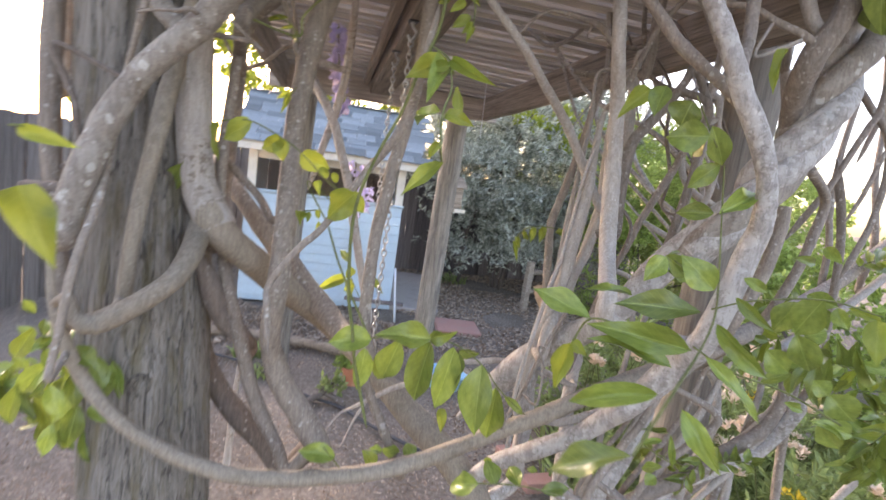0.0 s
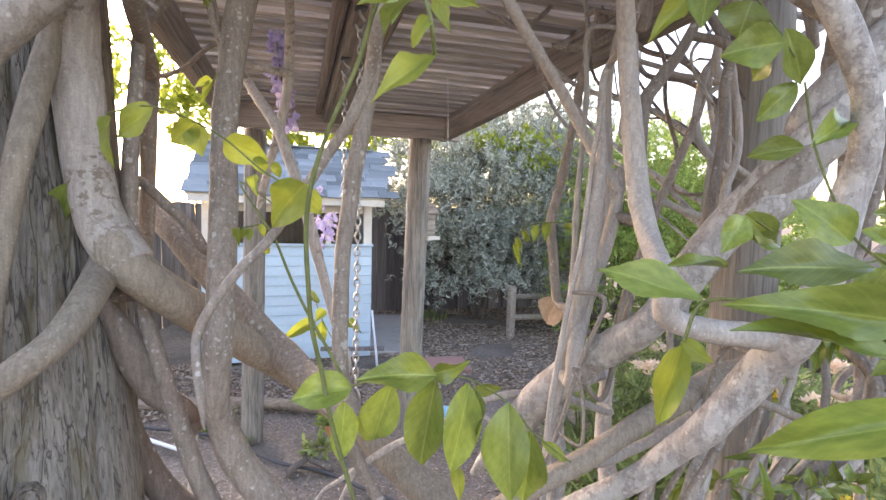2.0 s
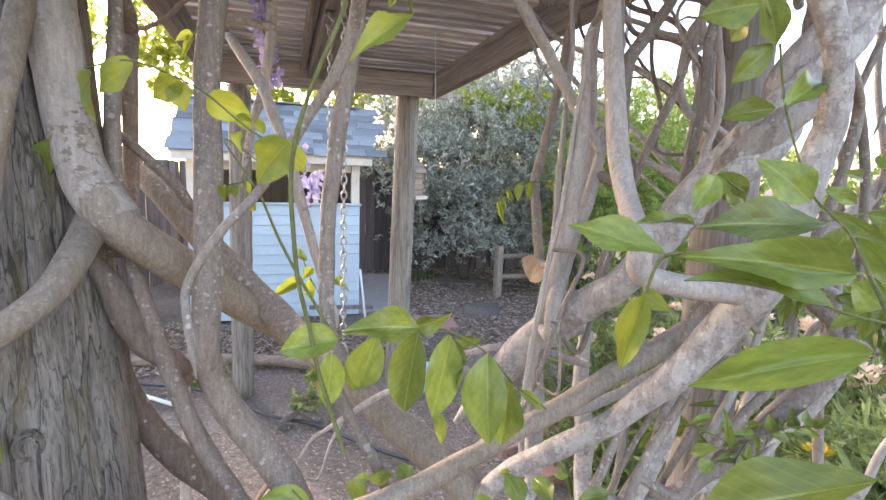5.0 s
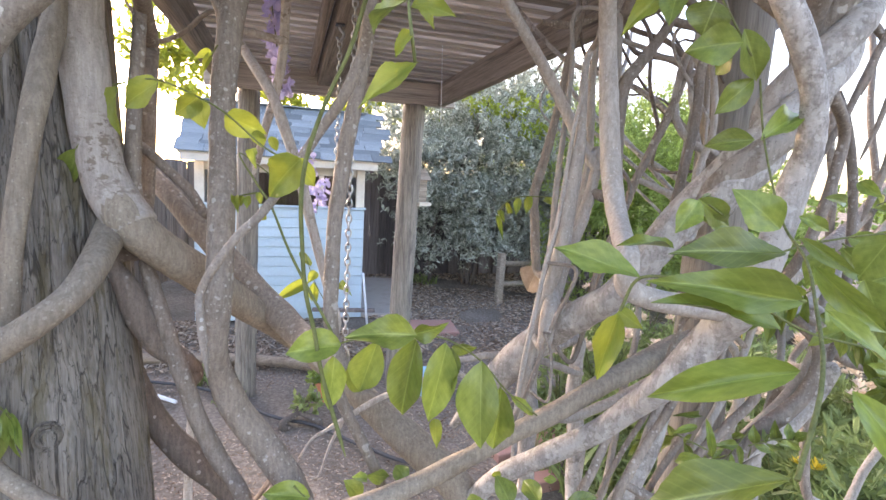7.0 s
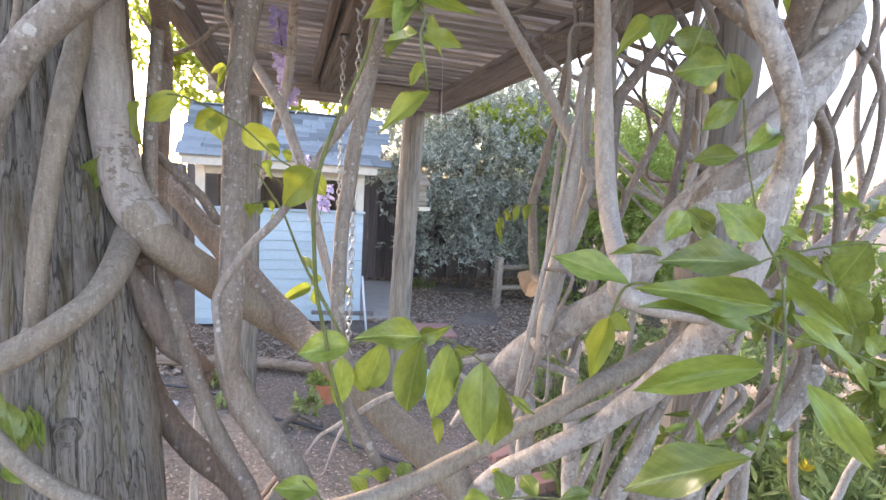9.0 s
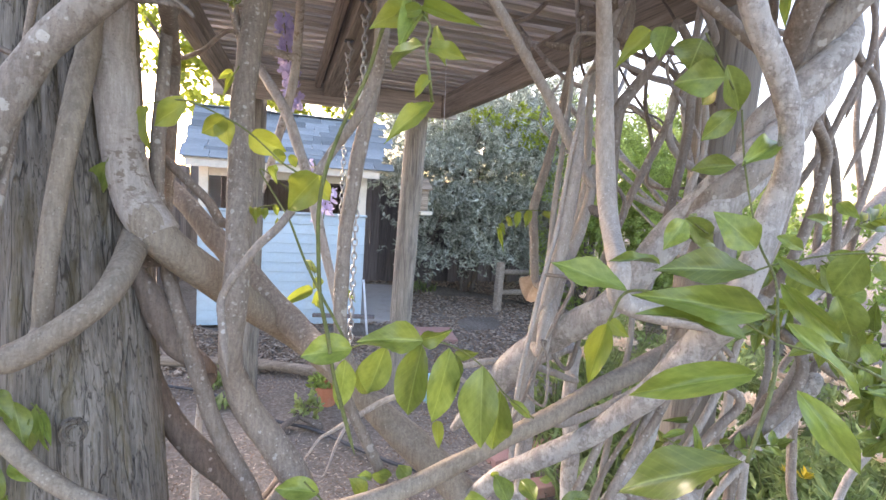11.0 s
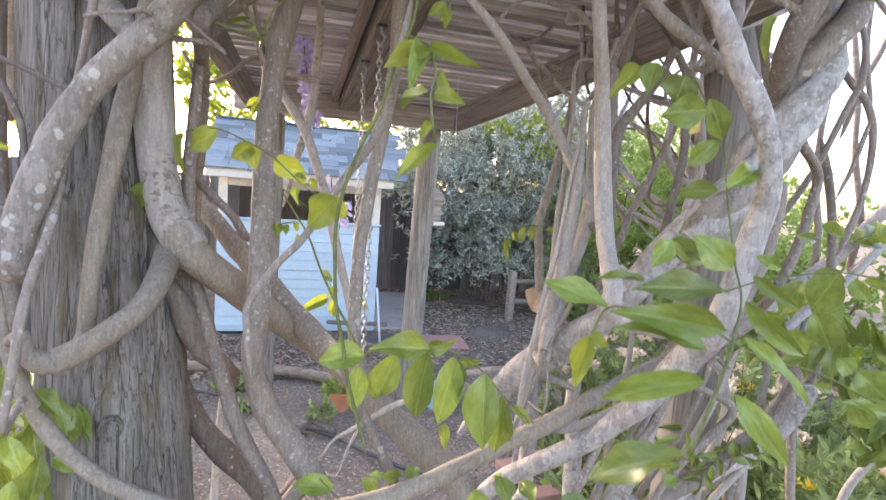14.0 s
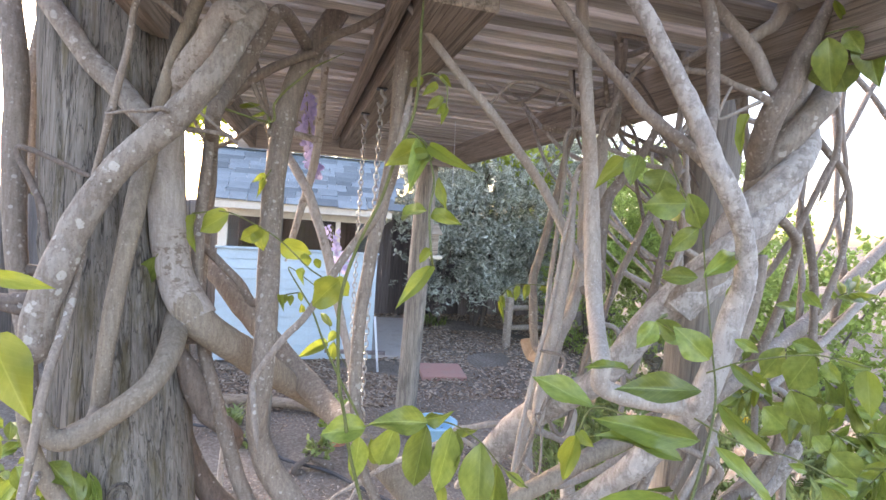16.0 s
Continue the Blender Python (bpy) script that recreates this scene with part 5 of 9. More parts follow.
stem(wisteria_right, BARK, "smooth grey-brown woody stem", (0.856, 0.988, 2.255, 0.0085), (0.795, 0.952, 2.253, 0.0085), (0.819, 0.941, 2.195, 0.0099), (0.840, 0.933, 2.153, 0.0099), (0.871, 0.976, 2.151, 0.0099))
stem(wisteria_right, BARK, "smooth grey-brown woody stem", (1.378, 0.790, 2.239, 0.0016), (1.379, 0.786, 2.193, 0.0063), (1.381, 0.778, 2.075, 0.0063), (1.405, 0.764, 1.973, 0.0073), (1.402, 0.758, 1.884, 0.0085), (1.383, 0.760, 1.838, 0.0085), (1.351, 0.764, 1.762, 0.0085), (1.313, 0.768, 1.670, 0.0085), (1.261, 0.776, 1.577, 0.0085), (1.234, 0.780, 1.530, 0.0021))
stem(wisteria_right, BARK, "smooth grey-brown woody stem", (1.348, 0.833, 1.994, 0.0022), (1.382, 0.821, 1.952, 0.0088), (1.437, 0.800, 1.884, 0.0099), (1.469, 0.789, 1.848, 0.0099), (1.490, 0.779, 1.788, 0.0099), (1.492, 0.772, 1.696, 0.0088), (1.475, 0.769, 1.587, 0.0088), (1.446, 0.771, 1.500, 0.0088), (1.428, 0.773, 1.448, 0.0022))
stem(wisteria_right, BARK, "smooth grey-brown woody stem", (1.692, 0.856, 2.195, 0.0020), (1.666, 0.860, 2.150, 0.0081), (1.637, 0.864, 2.098, 0.0081), (1.594, 0.869, 1.996, 0.0081), (1.559, 0.873, 1.919, 0.0081), (1.525, 0.875, 1.810, 0.0070), (1.510, 0.876, 1.764, 0.0018))
stem(wisteria_right, BARK, "smooth grey-brown woody stem", (1.489, 0.781, 1.816, 0.0016), (1.476, 0.782, 1.772, 0.0066), (1.448, 0.783, 1.677, 0.0066), (1.429, 0.785, 1.630, 0.0056), (1.412, 0.787, 1.591, 0.0014))
stem(wisteria_right, BARK, "smooth grey-brown woody stem", (1.458, 0.891, 1.771, 0.0029), (1.474, 0.882, 1.707, 0.0117), (1.494, 0.871, 1.626, 0.0117), (1.508, 0.860, 1.528, 0.0117), (1.513, 0.852, 1.430, 0.0117), (1.513, 0.843, 1.298, 0.0117), (1.514, 0.838, 1.231, 0.0029))
stem(wisteria_right, BARK, "smooth grey-brown woody stem", (1.517, 0.856, 2.252, 0.0017), (1.516, 0.853, 2.205, 0.0068), (1.514, 0.847, 2.110, 0.0068), (1.512, 0.840, 1.998, 0.0068), (1.529, 0.826, 1.872, 0.0068), (1.536, 0.821, 1.825, 0.0017))
stem(wisteria_right, BARK, "smooth grey-brown woody stem", (1.551, 0.894, 2.181, 0.0020), (1.586, 0.881, 2.144, 0.0081), (1.645, 0.861, 2.082, 0.0081), (1.697, 0.841, 2.012, 0.0081), (1.727, 0.830, 1.971, 0.0020))
stem(wisteria_right, BARK, "smooth grey-brown woody stem", (2.214, 1.104, 1.730, 0.0203), (2.026, 1.043, 1.640, 0.0192), (1.811, 0.987, 1.521, 0.0198), (1.628, 0.943, 1.413, 0.0219), (1.451, 0.880, 1.355, 0.0220), (1.284, 0.814, 1.308, 0.0218), (1.114, 0.734, 1.275, 0.0225), (1.022, 0.703, 1.245, 0.0192), (0.934, 0.675, 1.217, 0.0048))
stem(wisteria_right, BARK_SMOOTH, "slender pale brown woody stem", (2.081, 1.015, 1.546, 0.0139), (1.936, 0.999, 1.485, 0.0134), (1.746, 0.941, 1.397, 0.0127), (1.631, 0.916, 1.329, 0.0127), (1.457, 0.857, 1.277, 0.0119), (1.279, 0.798, 1.219, 0.0133), (1.255, 0.801, 1.303, 0.0133))
stem(wisteria_right, BARK, "smooth grey-brown woody stem", (1.094, 0.668, 1.608, 0.0162), (1.092, 0.665, 1.542, 0.0162), (1.077, 0.663, 1.462, 0.0162), (1.055, 0.664, 1.394, 0.0162), (1.027, 0.668, 1.326, 0.0162), (1.037, 0.708, 1.250, 0.0162))
stem(wisteria_right, BARK, "smooth grey-brown woody stem", (1.124, 0.656, 1.700, 0.0122), (1.268, 0.726, 1.640, 0.0122), (1.253, 0.724, 1.539, 0.0122), (1.230, 0.724, 1.452, 0.0122), (1.193, 0.728, 1.363, 0.0126), (1.185, 0.767, 1.289, 0.0126))
stem(wisteria_right, BARK, "smooth grey-brown woody stem", (1.279, 0.798, 1.219, 0.0133), (1.260, 0.704, 1.159, 0.0133), (1.226, 0.700, 1.057, 0.0167), (1.142, 0.715, 0.977, 0.0200), (1.070, 0.727, 0.910, 0.0222), (0.986, 0.745, 0.856, 0.0222), (0.914, 0.760, 0.801, 0.0222), (0.858, 0.782, 0.836, 0.0189))
stem(wisteria_right, BARK_SPECK, "pale grey woody stem blotched with lichen", (1.361, 0.861, 0.994, 0.0111), (1.386, 0.761, 1.091, 0.0157), (1.361, 0.762, 1.035, 0.0193), (1.296, 0.770, 0.950, 0.0193), (1.205, 0.789, 0.891, 0.0218), (1.114, 0.809, 0.831, 0.0193), (1.036, 0.825, 0.772, 0.0193), (1.138, 0.843, 0.746, 0.0150))
stem(wisteria_right, BARK, "smooth grey-brown woody stem", (0.916, 0.702, 1.156, 0.0075), (1.035, 0.658, 1.100, 0.0099), (0.987, 0.664, 1.029, 0.0099), (0.932, 0.672, 0.969, 0.0099), (0.889, 0.677, 0.909, 0.0088), (0.856, 0.680, 0.862, 0.0088), (0.782, 0.708, 0.898, 0.0086))
stem(wisteria_right, BARK, "smooth grey-brown woody stem", (0.701, 0.728, 0.864, 0.0084), (0.757, 0.708, 0.845, 0.0102), (0.778, 0.708, 0.891, 0.0102), (0.822, 0.706, 0.974, 0.0099), (0.865, 0.703, 1.045, 0.0099), (0.908, 0.702, 1.139, 0.0088), (0.956, 0.702, 1.244, 0.0088), (1.022, 0.703, 1.245, 0.0088))
stem(wisteria_right, BARK_SPECK, "pale grey woody stem blotched with lichen", (0.721, 1.033, 1.057, 0.0160), (0.864, 1.057, 1.089, 0.0160), (0.864, 1.048, 1.029, 0.0187), (0.858, 1.038, 0.938, 0.0214), (0.867, 1.019, 0.819, 0.0240), (0.862, 1.006, 0.713, 0.0240), (0.867, 0.992, 0.623, 0.0240), (0.875, 0.975, 0.509, 0.0060))
stem(wisteria_right, BARK_SPECK, "pale grey woody stem blotched with lichen", (0.914, 0.827, 1.112, 0.0178), (0.941, 0.786, 1.053, 0.0178), (0.924, 0.784, 1.002, 0.0200), (0.900, 0.781, 0.926, 0.0222), (0.865, 0.781, 0.849, 0.0222), (0.824, 0.783, 0.771, 0.0222), (0.914, 0.760, 0.801, 0.0189))
stem(wisteria_right, BARK, "smooth grey-brown woody stem", (0.741, 0.724, 1.021, 0.0088), (0.760, 0.731, 1.016, 0.0088), (0.723, 0.729, 0.923, 0.0099), (0.696, 0.728, 0.853, 0.0099), (0.757, 0.708, 0.845, 0.0086))
stem(wisteria_right, BARK_SPECK, "pale grey woody stem blotched with lichen", (0.660, 0.996, 1.063, 0.0204), (0.721, 1.033, 1.057, 0.0204), (0.715, 1.025, 0.985, 0.0230), (0.720, 1.011, 0.899, 0.0230), (0.710, 1.002, 0.812, 0.0217), (0.705, 0.990, 0.711, 0.0217), (0.593, 0.954, 0.659, 0.0217))
stem(wisteria_right, BARK_SMOOTH, "smooth pale grey-brown woody stem", (0.608, 1.048, 0.968, 0.0068), (0.514, 1.071, 1.031, 0.0068), (0.561, 1.059, 1.048, 0.0081), (0.616, 1.044, 1.061, 0.0095), (0.698, 1.019, 1.060, 0.0095), (0.767, 0.996, 1.045, 0.0095), (0.829, 0.974, 1.025, 0.0081), (0.863, 1.047, 1.014, 0.0081))
stem(wisteria_right, BARK, "smooth grey-brown woody stem", (0.649, 0.860, 1.328, 0.0044), (0.684, 0.795, 1.321, 0.0044), (0.646, 0.794, 1.227, 0.0044), (0.620, 0.792, 1.157, 0.0044), (0.593, 0.789, 1.076, 0.0044), (0.556, 0.789, 0.993, 0.0044), (0.573, 0.809, 0.973, 0.0044))
stem(wisteria_right, BARK, "smooth grey-brown woody stem", (0.633, 0.793, 1.192, 0.0031), (0.598, 0.753, 1.205, 0.0031), (0.611, 0.745, 1.173, 0.0031), (0.613, 0.738, 1.130, 0.0031), (0.606, 0.733, 1.075, 0.0031), (0.593, 0.789, 1.076, 0.0031))
stem(wisteria_right, BARK, "smooth grey-brown woody stem", (0.457, 0.847, 1.899, 0.0038), (0.515, 0.854, 1.962, 0.0038), (0.559, 0.842, 1.968, 0.0050), (0.604, 0.829, 1.960, 0.0063), (0.643, 0.817, 1.949, 0.0075), (0.670, 0.808, 1.919, 0.0075), (0.693, 0.800, 1.904, 0.0088), (0.662, 0.743, 1.861, 0.0088))
stem(wisteria_right, BARK, "smooth grey-brown woody stem", (0.627, 0.822, 1.954, 0.0025), (0.619, 0.822, 1.921, 0.0025), (0.653, 0.813, 1.925, 0.0038), (0.677, 0.805, 1.912, 0.0050))
stem(wisteria_right, BARK, "smooth grey-brown woody stem", (1.583, 0.953, 1.005, 0.0100), (1.623, 1.045, 0.992, 0.0100), (1.689, 1.035, 1.065, 0.0134), (1.791, 0.995, 1.001, 0.0150), (1.893, 0.962, 0.981, 0.0155), (1.960, 0.939, 0.967, 0.0155), (2.037, 0.914, 0.952, 0.0039))
stem(wisteria_right, BARK_SMOOTH, "slender pale brown woody stem", (1.582, 0.903, 0.634, 0.0098), (1.677, 0.871, 0.606, 0.0119), (1.739, 0.868, 0.724, 0.0119), (1.801, 0.861, 0.809, 0.0119), (1.847, 0.856, 0.872, 0.0030))
stem(wisteria_right, BARK_SMOOTH, "slender pale brown woody stem", (1.059, 0.870, 1.137, 0.0085), (1.070, 0.861, 1.114, 0.0085), (0.927, 0.890, 1.011, 0.0119), (0.849, 0.908, 0.966, 0.0119), (0.770, 0.927, 0.934, 0.0119), (0.719, 1.015, 0.920, 0.0119))
stem(wisteria_right, BARK, "smooth grey-brown woody stem", (1.335, 0.819, 1.010, 0.0107), (1.361, 0.861, 0.994, 0.0131), (1.320, 0.860, 0.889, 0.0157), (1.279, 0.858, 0.783, 0.0157), (1.252, 0.852, 0.679, 0.0157), (1.130, 0.841, 0.713, 0.0150))
stem(wisteria_right, BARK_SMOOTH, "slender pale brown woody stem", (1.120, 0.862, 1.160, 0.0103), (1.204, 0.871, 1.105, 0.0103), (1.219, 0.853, 1.007, 0.0124), (1.193, 0.848, 0.906, 0.0144), (1.154, 0.846, 0.805, 0.0144), (1.128, 0.840, 0.704, 0.0144), (1.062, 0.819, 0.792, 0.0134))
stem(wisteria_right, BARK_SMOOTH, "smooth pale grey-brown woody stem", (0.850, 0.982, 1.903, 0.0051), (0.766, 1.029, 1.905, 0.0051), (0.758, 1.013, 1.772, 0.0064), (0.744, 0.999, 1.638, 0.0064), (0.727, 0.984, 1.491, 0.0076), (0.716, 0.969, 1.357, 0.0076), (0.696, 0.959, 1.237, 0.0076), (0.675, 0.951, 1.129, 0.0076), (0.695, 0.954, 1.122, 0.0076))
stem(wisteria_right, BARK_SMOOTH, "smooth pale grey-brown woody stem", (0.950, 1.107, 1.883, 0.0072), (0.884, 1.082, 1.937, 0.0081), (0.852, 1.072, 1.793, 0.0095), (0.847, 1.054, 1.651, 0.0109), (0.842, 1.040, 1.538, 0.0109), (0.816, 1.030, 1.409, 0.0122), (0.790, 1.023, 1.294, 0.0122), (0.771, 1.015, 1.194, 0.0122), (0.718, 0.925, 1.158, 0.0122))
stem(wisteria_right, BARK, "smooth grey-brown woody stem", (0.843, 0.938, 1.563, 0.0050), (0.881, 0.918, 1.500, 0.0050), (0.858, 0.912, 1.407, 0.0063), (0.827, 0.909, 1.314, 0.0063), (0.791, 0.903, 1.194, 0.0063), (0.755, 0.900, 1.088, 0.0063), (0.710, 0.935, 1.146, 0.0063))
stem(wisteria_right, BARK, "smooth grey-brown woody stem", (1.040, 1.233, 2.041, 0.0063), (1.121, 1.222, 1.947, 0.0063), (1.123, 1.201, 1.801, 0.0063), (1.148, 1.176, 1.671, 0.0063), (1.142, 1.162, 1.557, 0.0047), (1.229, 1.031, 1.560, 0.0047))
stem(wisteria_right, BARK_SMOOTH, "smooth pale grey-brown woody stem", (0.902, 0.999, 1.371, 0.0075), (0.954, 0.980, 1.346, 0.0081), (0.969, 0.960, 1.233, 0.0081), (0.964, 0.946, 1.120, 0.0081), (0.932, 0.936, 0.977, 0.0095), (0.913, 0.925, 0.848, 0.0095), (0.881, 0.917, 0.719, 0.0095), (0.862, 1.005, 0.706, 0.0095))
stem(wisteria_right, BARK, "smooth grey-brown woody stem", (0.948, 0.702, 1.227, 0.0072), (0.975, 0.798, 1.218, 0.0072), (0.934, 0.797, 1.116, 0.0072), (0.899, 0.793, 1.014, 0.0072), (0.840, 0.797, 0.910, 0.0072), (0.793, 0.797, 0.807, 0.0072), (0.831, 0.783, 0.784, 0.0072))
stem(wisteria_right, BARK_SMOOTH, "smooth pale grey-brown woody stem", (1.171, 0.760, 1.286, 0.0088), (1.170, 0.791, 1.215, 0.0088), (1.134, 0.788, 1.109, 0.0088), (1.085, 0.788, 1.002, 0.0100), (1.035, 0.790, 0.907, 0.0100), (0.986, 0.792, 0.813, 0.0100), (0.962, 0.750, 0.838, 0.0100))
stem(wisteria_right, BARK, "smooth grey-brown woody stem", (1.588, 0.901, 1.316, 0.0125), (1.581, 0.983, 1.222, 0.0125), (1.591, 0.963, 1.092, 0.0125), (1.578, 0.947, 0.944, 0.0141), (1.572, 0.929, 0.796, 0.0141), (1.582, 0.903, 0.634, 0.0141), (1.677, 0.871, 0.606, 0.0123))
stem(wisteria_right, BARK_SMOOTH, "smooth pale grey-brown woody stem", (1.410, 0.820, 1.184, 0.0099), (1.419, 0.921, 1.175, 0.0102), (1.406, 0.908, 1.052, 0.0102), (1.378, 0.900, 0.928, 0.0117), (1.350, 0.892, 0.805, 0.0132), (1.337, 0.877, 0.667, 0.0132), (1.254, 0.852, 0.688, 0.0132))
stem(wisteria_right, BARK, "smooth grey-brown woody stem", (1.839, 1.143, 2.196, 0.0025), (1.842, 1.134, 2.137, 0.0100), (1.854, 1.105, 1.946, 0.0100), (1.848, 1.083, 1.771, 0.0100), (1.868, 1.046, 1.546, 0.0117), (1.836, 1.034, 1.387, 0.0117), (1.841, 0.970, 1.441, 0.0117))
stem(wisteria_right, BARK, "smooth grey-brown woody stem", (1.683, 1.063, 2.035, 0.0023), (1.673, 1.058, 1.978, 0.0094), (1.644, 1.045, 1.813, 0.0094), (1.631, 1.027, 1.649, 0.0110), (1.640, 1.006, 1.519, 0.0110), (1.635, 0.985, 1.355, 0.0110), (1.660, 0.922, 1.346, 0.0110))
stem(wisteria_right, BARK_SMOOTH, "slender pale brown woody stem", (0.687, 1.547, 2.144, 0.0016), (0.730, 1.533, 2.118, 0.0065), (0.793, 1.513, 2.081, 0.0081), (0.871, 1.494, 2.119, 0.0081), (0.937, 1.482, 2.217, 0.0081), (0.951, 1.486, 2.323, 0.0081), (0.934, 1.501, 2.468, 0.0081), (0.926, 1.507, 2.526, 0.0020))
stem(wisteria_right, BARK_SMOOTH, "slender pale brown woody stem", (0.855, 1.305, 2.325, 0.0018), (0.866, 1.298, 2.271, 0.0073), (0.891, 1.282, 2.142, 0.0073), (0.907, 1.269, 2.013, 0.0073), (0.902, 1.265, 1.938, 0.0058))
stem(wisteria_right, BARK, "smooth grey-brown woody stem", (0.903, 1.266, 1.956, 0.0064), (0.810, 1.292, 1.959, 0.0071), (0.883, 1.271, 1.951, 0.0089), (0.953, 1.253, 1.979, 0.0089), (1.040, 1.233, 2.041, 0.0089), (0.918, 1.245, 2.049, 0.0064))
stem(wisteria_right, BARK_SMOOTH, "smooth pale grey-brown woody stem", (1.260, 1.072, 1.928, 0.0050), (1.179, 1.049, 1.969, 0.0056), (1.172, 1.031, 1.821, 0.0056), (1.166, 1.013, 1.674, 0.0056), (1.154, 0.994, 1.512, 0.0070), (1.135, 0.982, 1.378, 0.0070), (1.040, 0.961, 1.403, 0.0069))
stem(wisteria_right, BARK, "smooth grey-brown woody stem", (1.177, 1.045, 1.932, 0.0048), (1.260, 1.072, 1.928, 0.0058), (1.247, 1.057, 1.790, 0.0058), (1.238, 1.041, 1.652, 0.0058), (1.225, 1.026, 1.514, 0.0058), (1.155, 0.996, 1.525, 0.0058))
stem(wisteria_right, BARK_SMOOTH, "smooth pale grey-brown woody stem", (1.071, 1.003, 1.777, 0.0068), (1.112, 0.993, 1.794, 0.0068), (1.089, 0.982, 1.665, 0.0081), (1.064, 0.971, 1.522, 0.0081), (1.036, 0.960, 1.379, 0.0081), (0.997, 0.952, 1.235, 0.0081), (0.969, 0.960, 1.233, 0.0069))
stem(wisteria_right, BARK_SMOOTH, "smooth pale grey-brown woody stem", (1.032, 0.862, 0.656, 0.0122), (1.073, 0.859, 0.724, 0.0126), (1.194, 0.841, 0.857, 0.0126), (1.329, 0.819, 0.999, 0.0126), (1.402, 0.815, 1.130, 0.0122), (1.421, 0.826, 1.259, 0.0109))
stem(wisteria_right, BARK, "smooth grey-brown woody stem", (1.124, 0.883, 0.628, 0.0113), (1.159, 0.882, 0.697, 0.0113), (1.292, 0.862, 0.843, 0.0113), (1.432, 0.840, 0.998, 0.0113), (1.501, 0.838, 1.134, 0.0099), (1.405, 0.817, 1.152, 0.0099))
stem(wisteria_right, BARK_SMOOTH, "smooth pale grey-brown woody stem", (1.116, 0.790, 0.695, 0.0091), (1.147, 0.791, 0.778, 0.0104), (1.257, 0.777, 0.921, 0.0104), (1.341, 0.772, 1.068, 0.0104), (1.365, 0.784, 1.213, 0.0091), (1.339, 0.818, 1.238, 0.0091))
stem(wisteria_right, BARK, "smooth grey-brown woody stem", (0.899, 0.806, 0.717, 0.0088), (0.936, 0.807, 0.810, 0.0088), (1.016, 0.801, 0.945, 0.0088), (1.065, 0.799, 1.040, 0.0075), (1.108, 0.803, 1.160, 0.0075), (1.146, 0.789, 1.144, 0.0075))
stem(wisteria_left, BARK, "smooth grey-brown woody stem", (-0.289, 1.433, 1.905, 0.0014), (-0.265, 1.422, 1.872, 0.0054), (-0.216, 1.397, 1.804, 0.0068), (-0.148, 1.379, 1.822, 0.0068), (-0.067, 1.363, 1.883, 0.0068), (-0.003, 1.451, 1.823, 0.0068))
stem(wisteria_left, BARK, "smooth grey-brown woody stem", (0.106, 1.261, 2.263, 0.0050), (0.137, 1.396, 2.270, 0.0050), (0.209, 1.370, 2.188, 0.0050), (0.315, 1.335, 2.108, 0.0050), (0.346, 1.325, 2.085, 0.0013))
stem(wisteria_left, BARK_TAN, "smooth tan woody stem looped round the post", (-0.194, 0.962, 1.439, 0.0372), (-0.151, 0.945, 1.373, 0.0372), (-0.097, 0.998, 1.308, 0.0374), (-0.044, 1.073, 1.249, 0.0379), (0.137, 1.231, 1.061, 0.0274), (0.236, 1.181, 0.990, 0.0317), (0.334, 1.129, 0.906, 0.0382), (0.414, 1.075, 0.841, 0.0421), (0.491, 1.022, 0.779, 0.0436), (0.556, 0.983, 0.714, 0.0432), (0.593, 0.954, 0.659, 0.0429), (0.655, 0.905, 0.568, 0.0107))


# ---- wisteria leaves ----
def leaf_mesh(name, material, wide, fold, wave, seed, tip=0.0, base=0.6):
    """A unit leaflet along +y, about one wide in x: pointed blade folded along its midrib, rippled between side veins."""
    rows, cols = 16, 8
    verts, faces = [], []
    for j in range(rows + 1):
        u = j / rows
        half = 0.5 * math.sin(math.pi * u ** (wide + 0.08)) ** (base + (1.08 - base) * u)
        if j == rows:
            half = 0.004
        for i in range(cols + 1):
            s = 2 * i / cols - 1
            x = s * half + 0.05 * math.sin(3 * u + seed)
            z = fold * abs(s) * half - 0.22 * (u - 0.3) ** 2 - tip * max(0, u - 0.6) ** 2
            z += wave * (abs(s) ** 0.7) * math.sin((u - 0.18 * abs(s)) * 44 + seed) * half * 0.05 - (0.012 if i == cols // 2 else 0)
            z += wave * 0.34 * half * s * math.sin(u * 7 + seed * 2)
            verts.append((x, u, z))
    for j in range(rows):
        for i in range(cols):
            a = j * (cols + 1) + i
            faces.append((a, a + 1, a + cols + 2, a + cols + 1))
    return mesh_from(name, verts, faces, material, True)


LEAF_MESHES = {}
for material in (LEAF, LEAF_YOUNG, LEAF_DEAD):
    young = material is LEAF_YOUNG
    LEAF_MESHES[material.name] = [leaf_mesh("leaflet", material, w - (0.2 if young else 0.0), f, v * 0.8, k, tp, 0.6 if young else 0.86) for k, (w, f, v, tp) in enumerate(((0.80, 0.30, 0.5, 0.2), (0.74, 0.45, 0.9, 0.4), (0.84, 0.2, 0.7, 0.1), (0.78, 0.35, 1.2, 0.6)))]
LEAF_COUNT = [0]


def leaf_spray(plant, material, *rows):
    """The leaf stalk that carries leaflets."""
    base = plant.matrix_basis.translation
    local = [(r[0] - base.x, r[1] - base.y, r[2] - base.z, 0.0016) for r in rows]
    return part("leaf_spray", tube_mesh("leaf_stalk", local, material, 6, 6, 0.02), plant, "compound leaf on a thin green stalk")


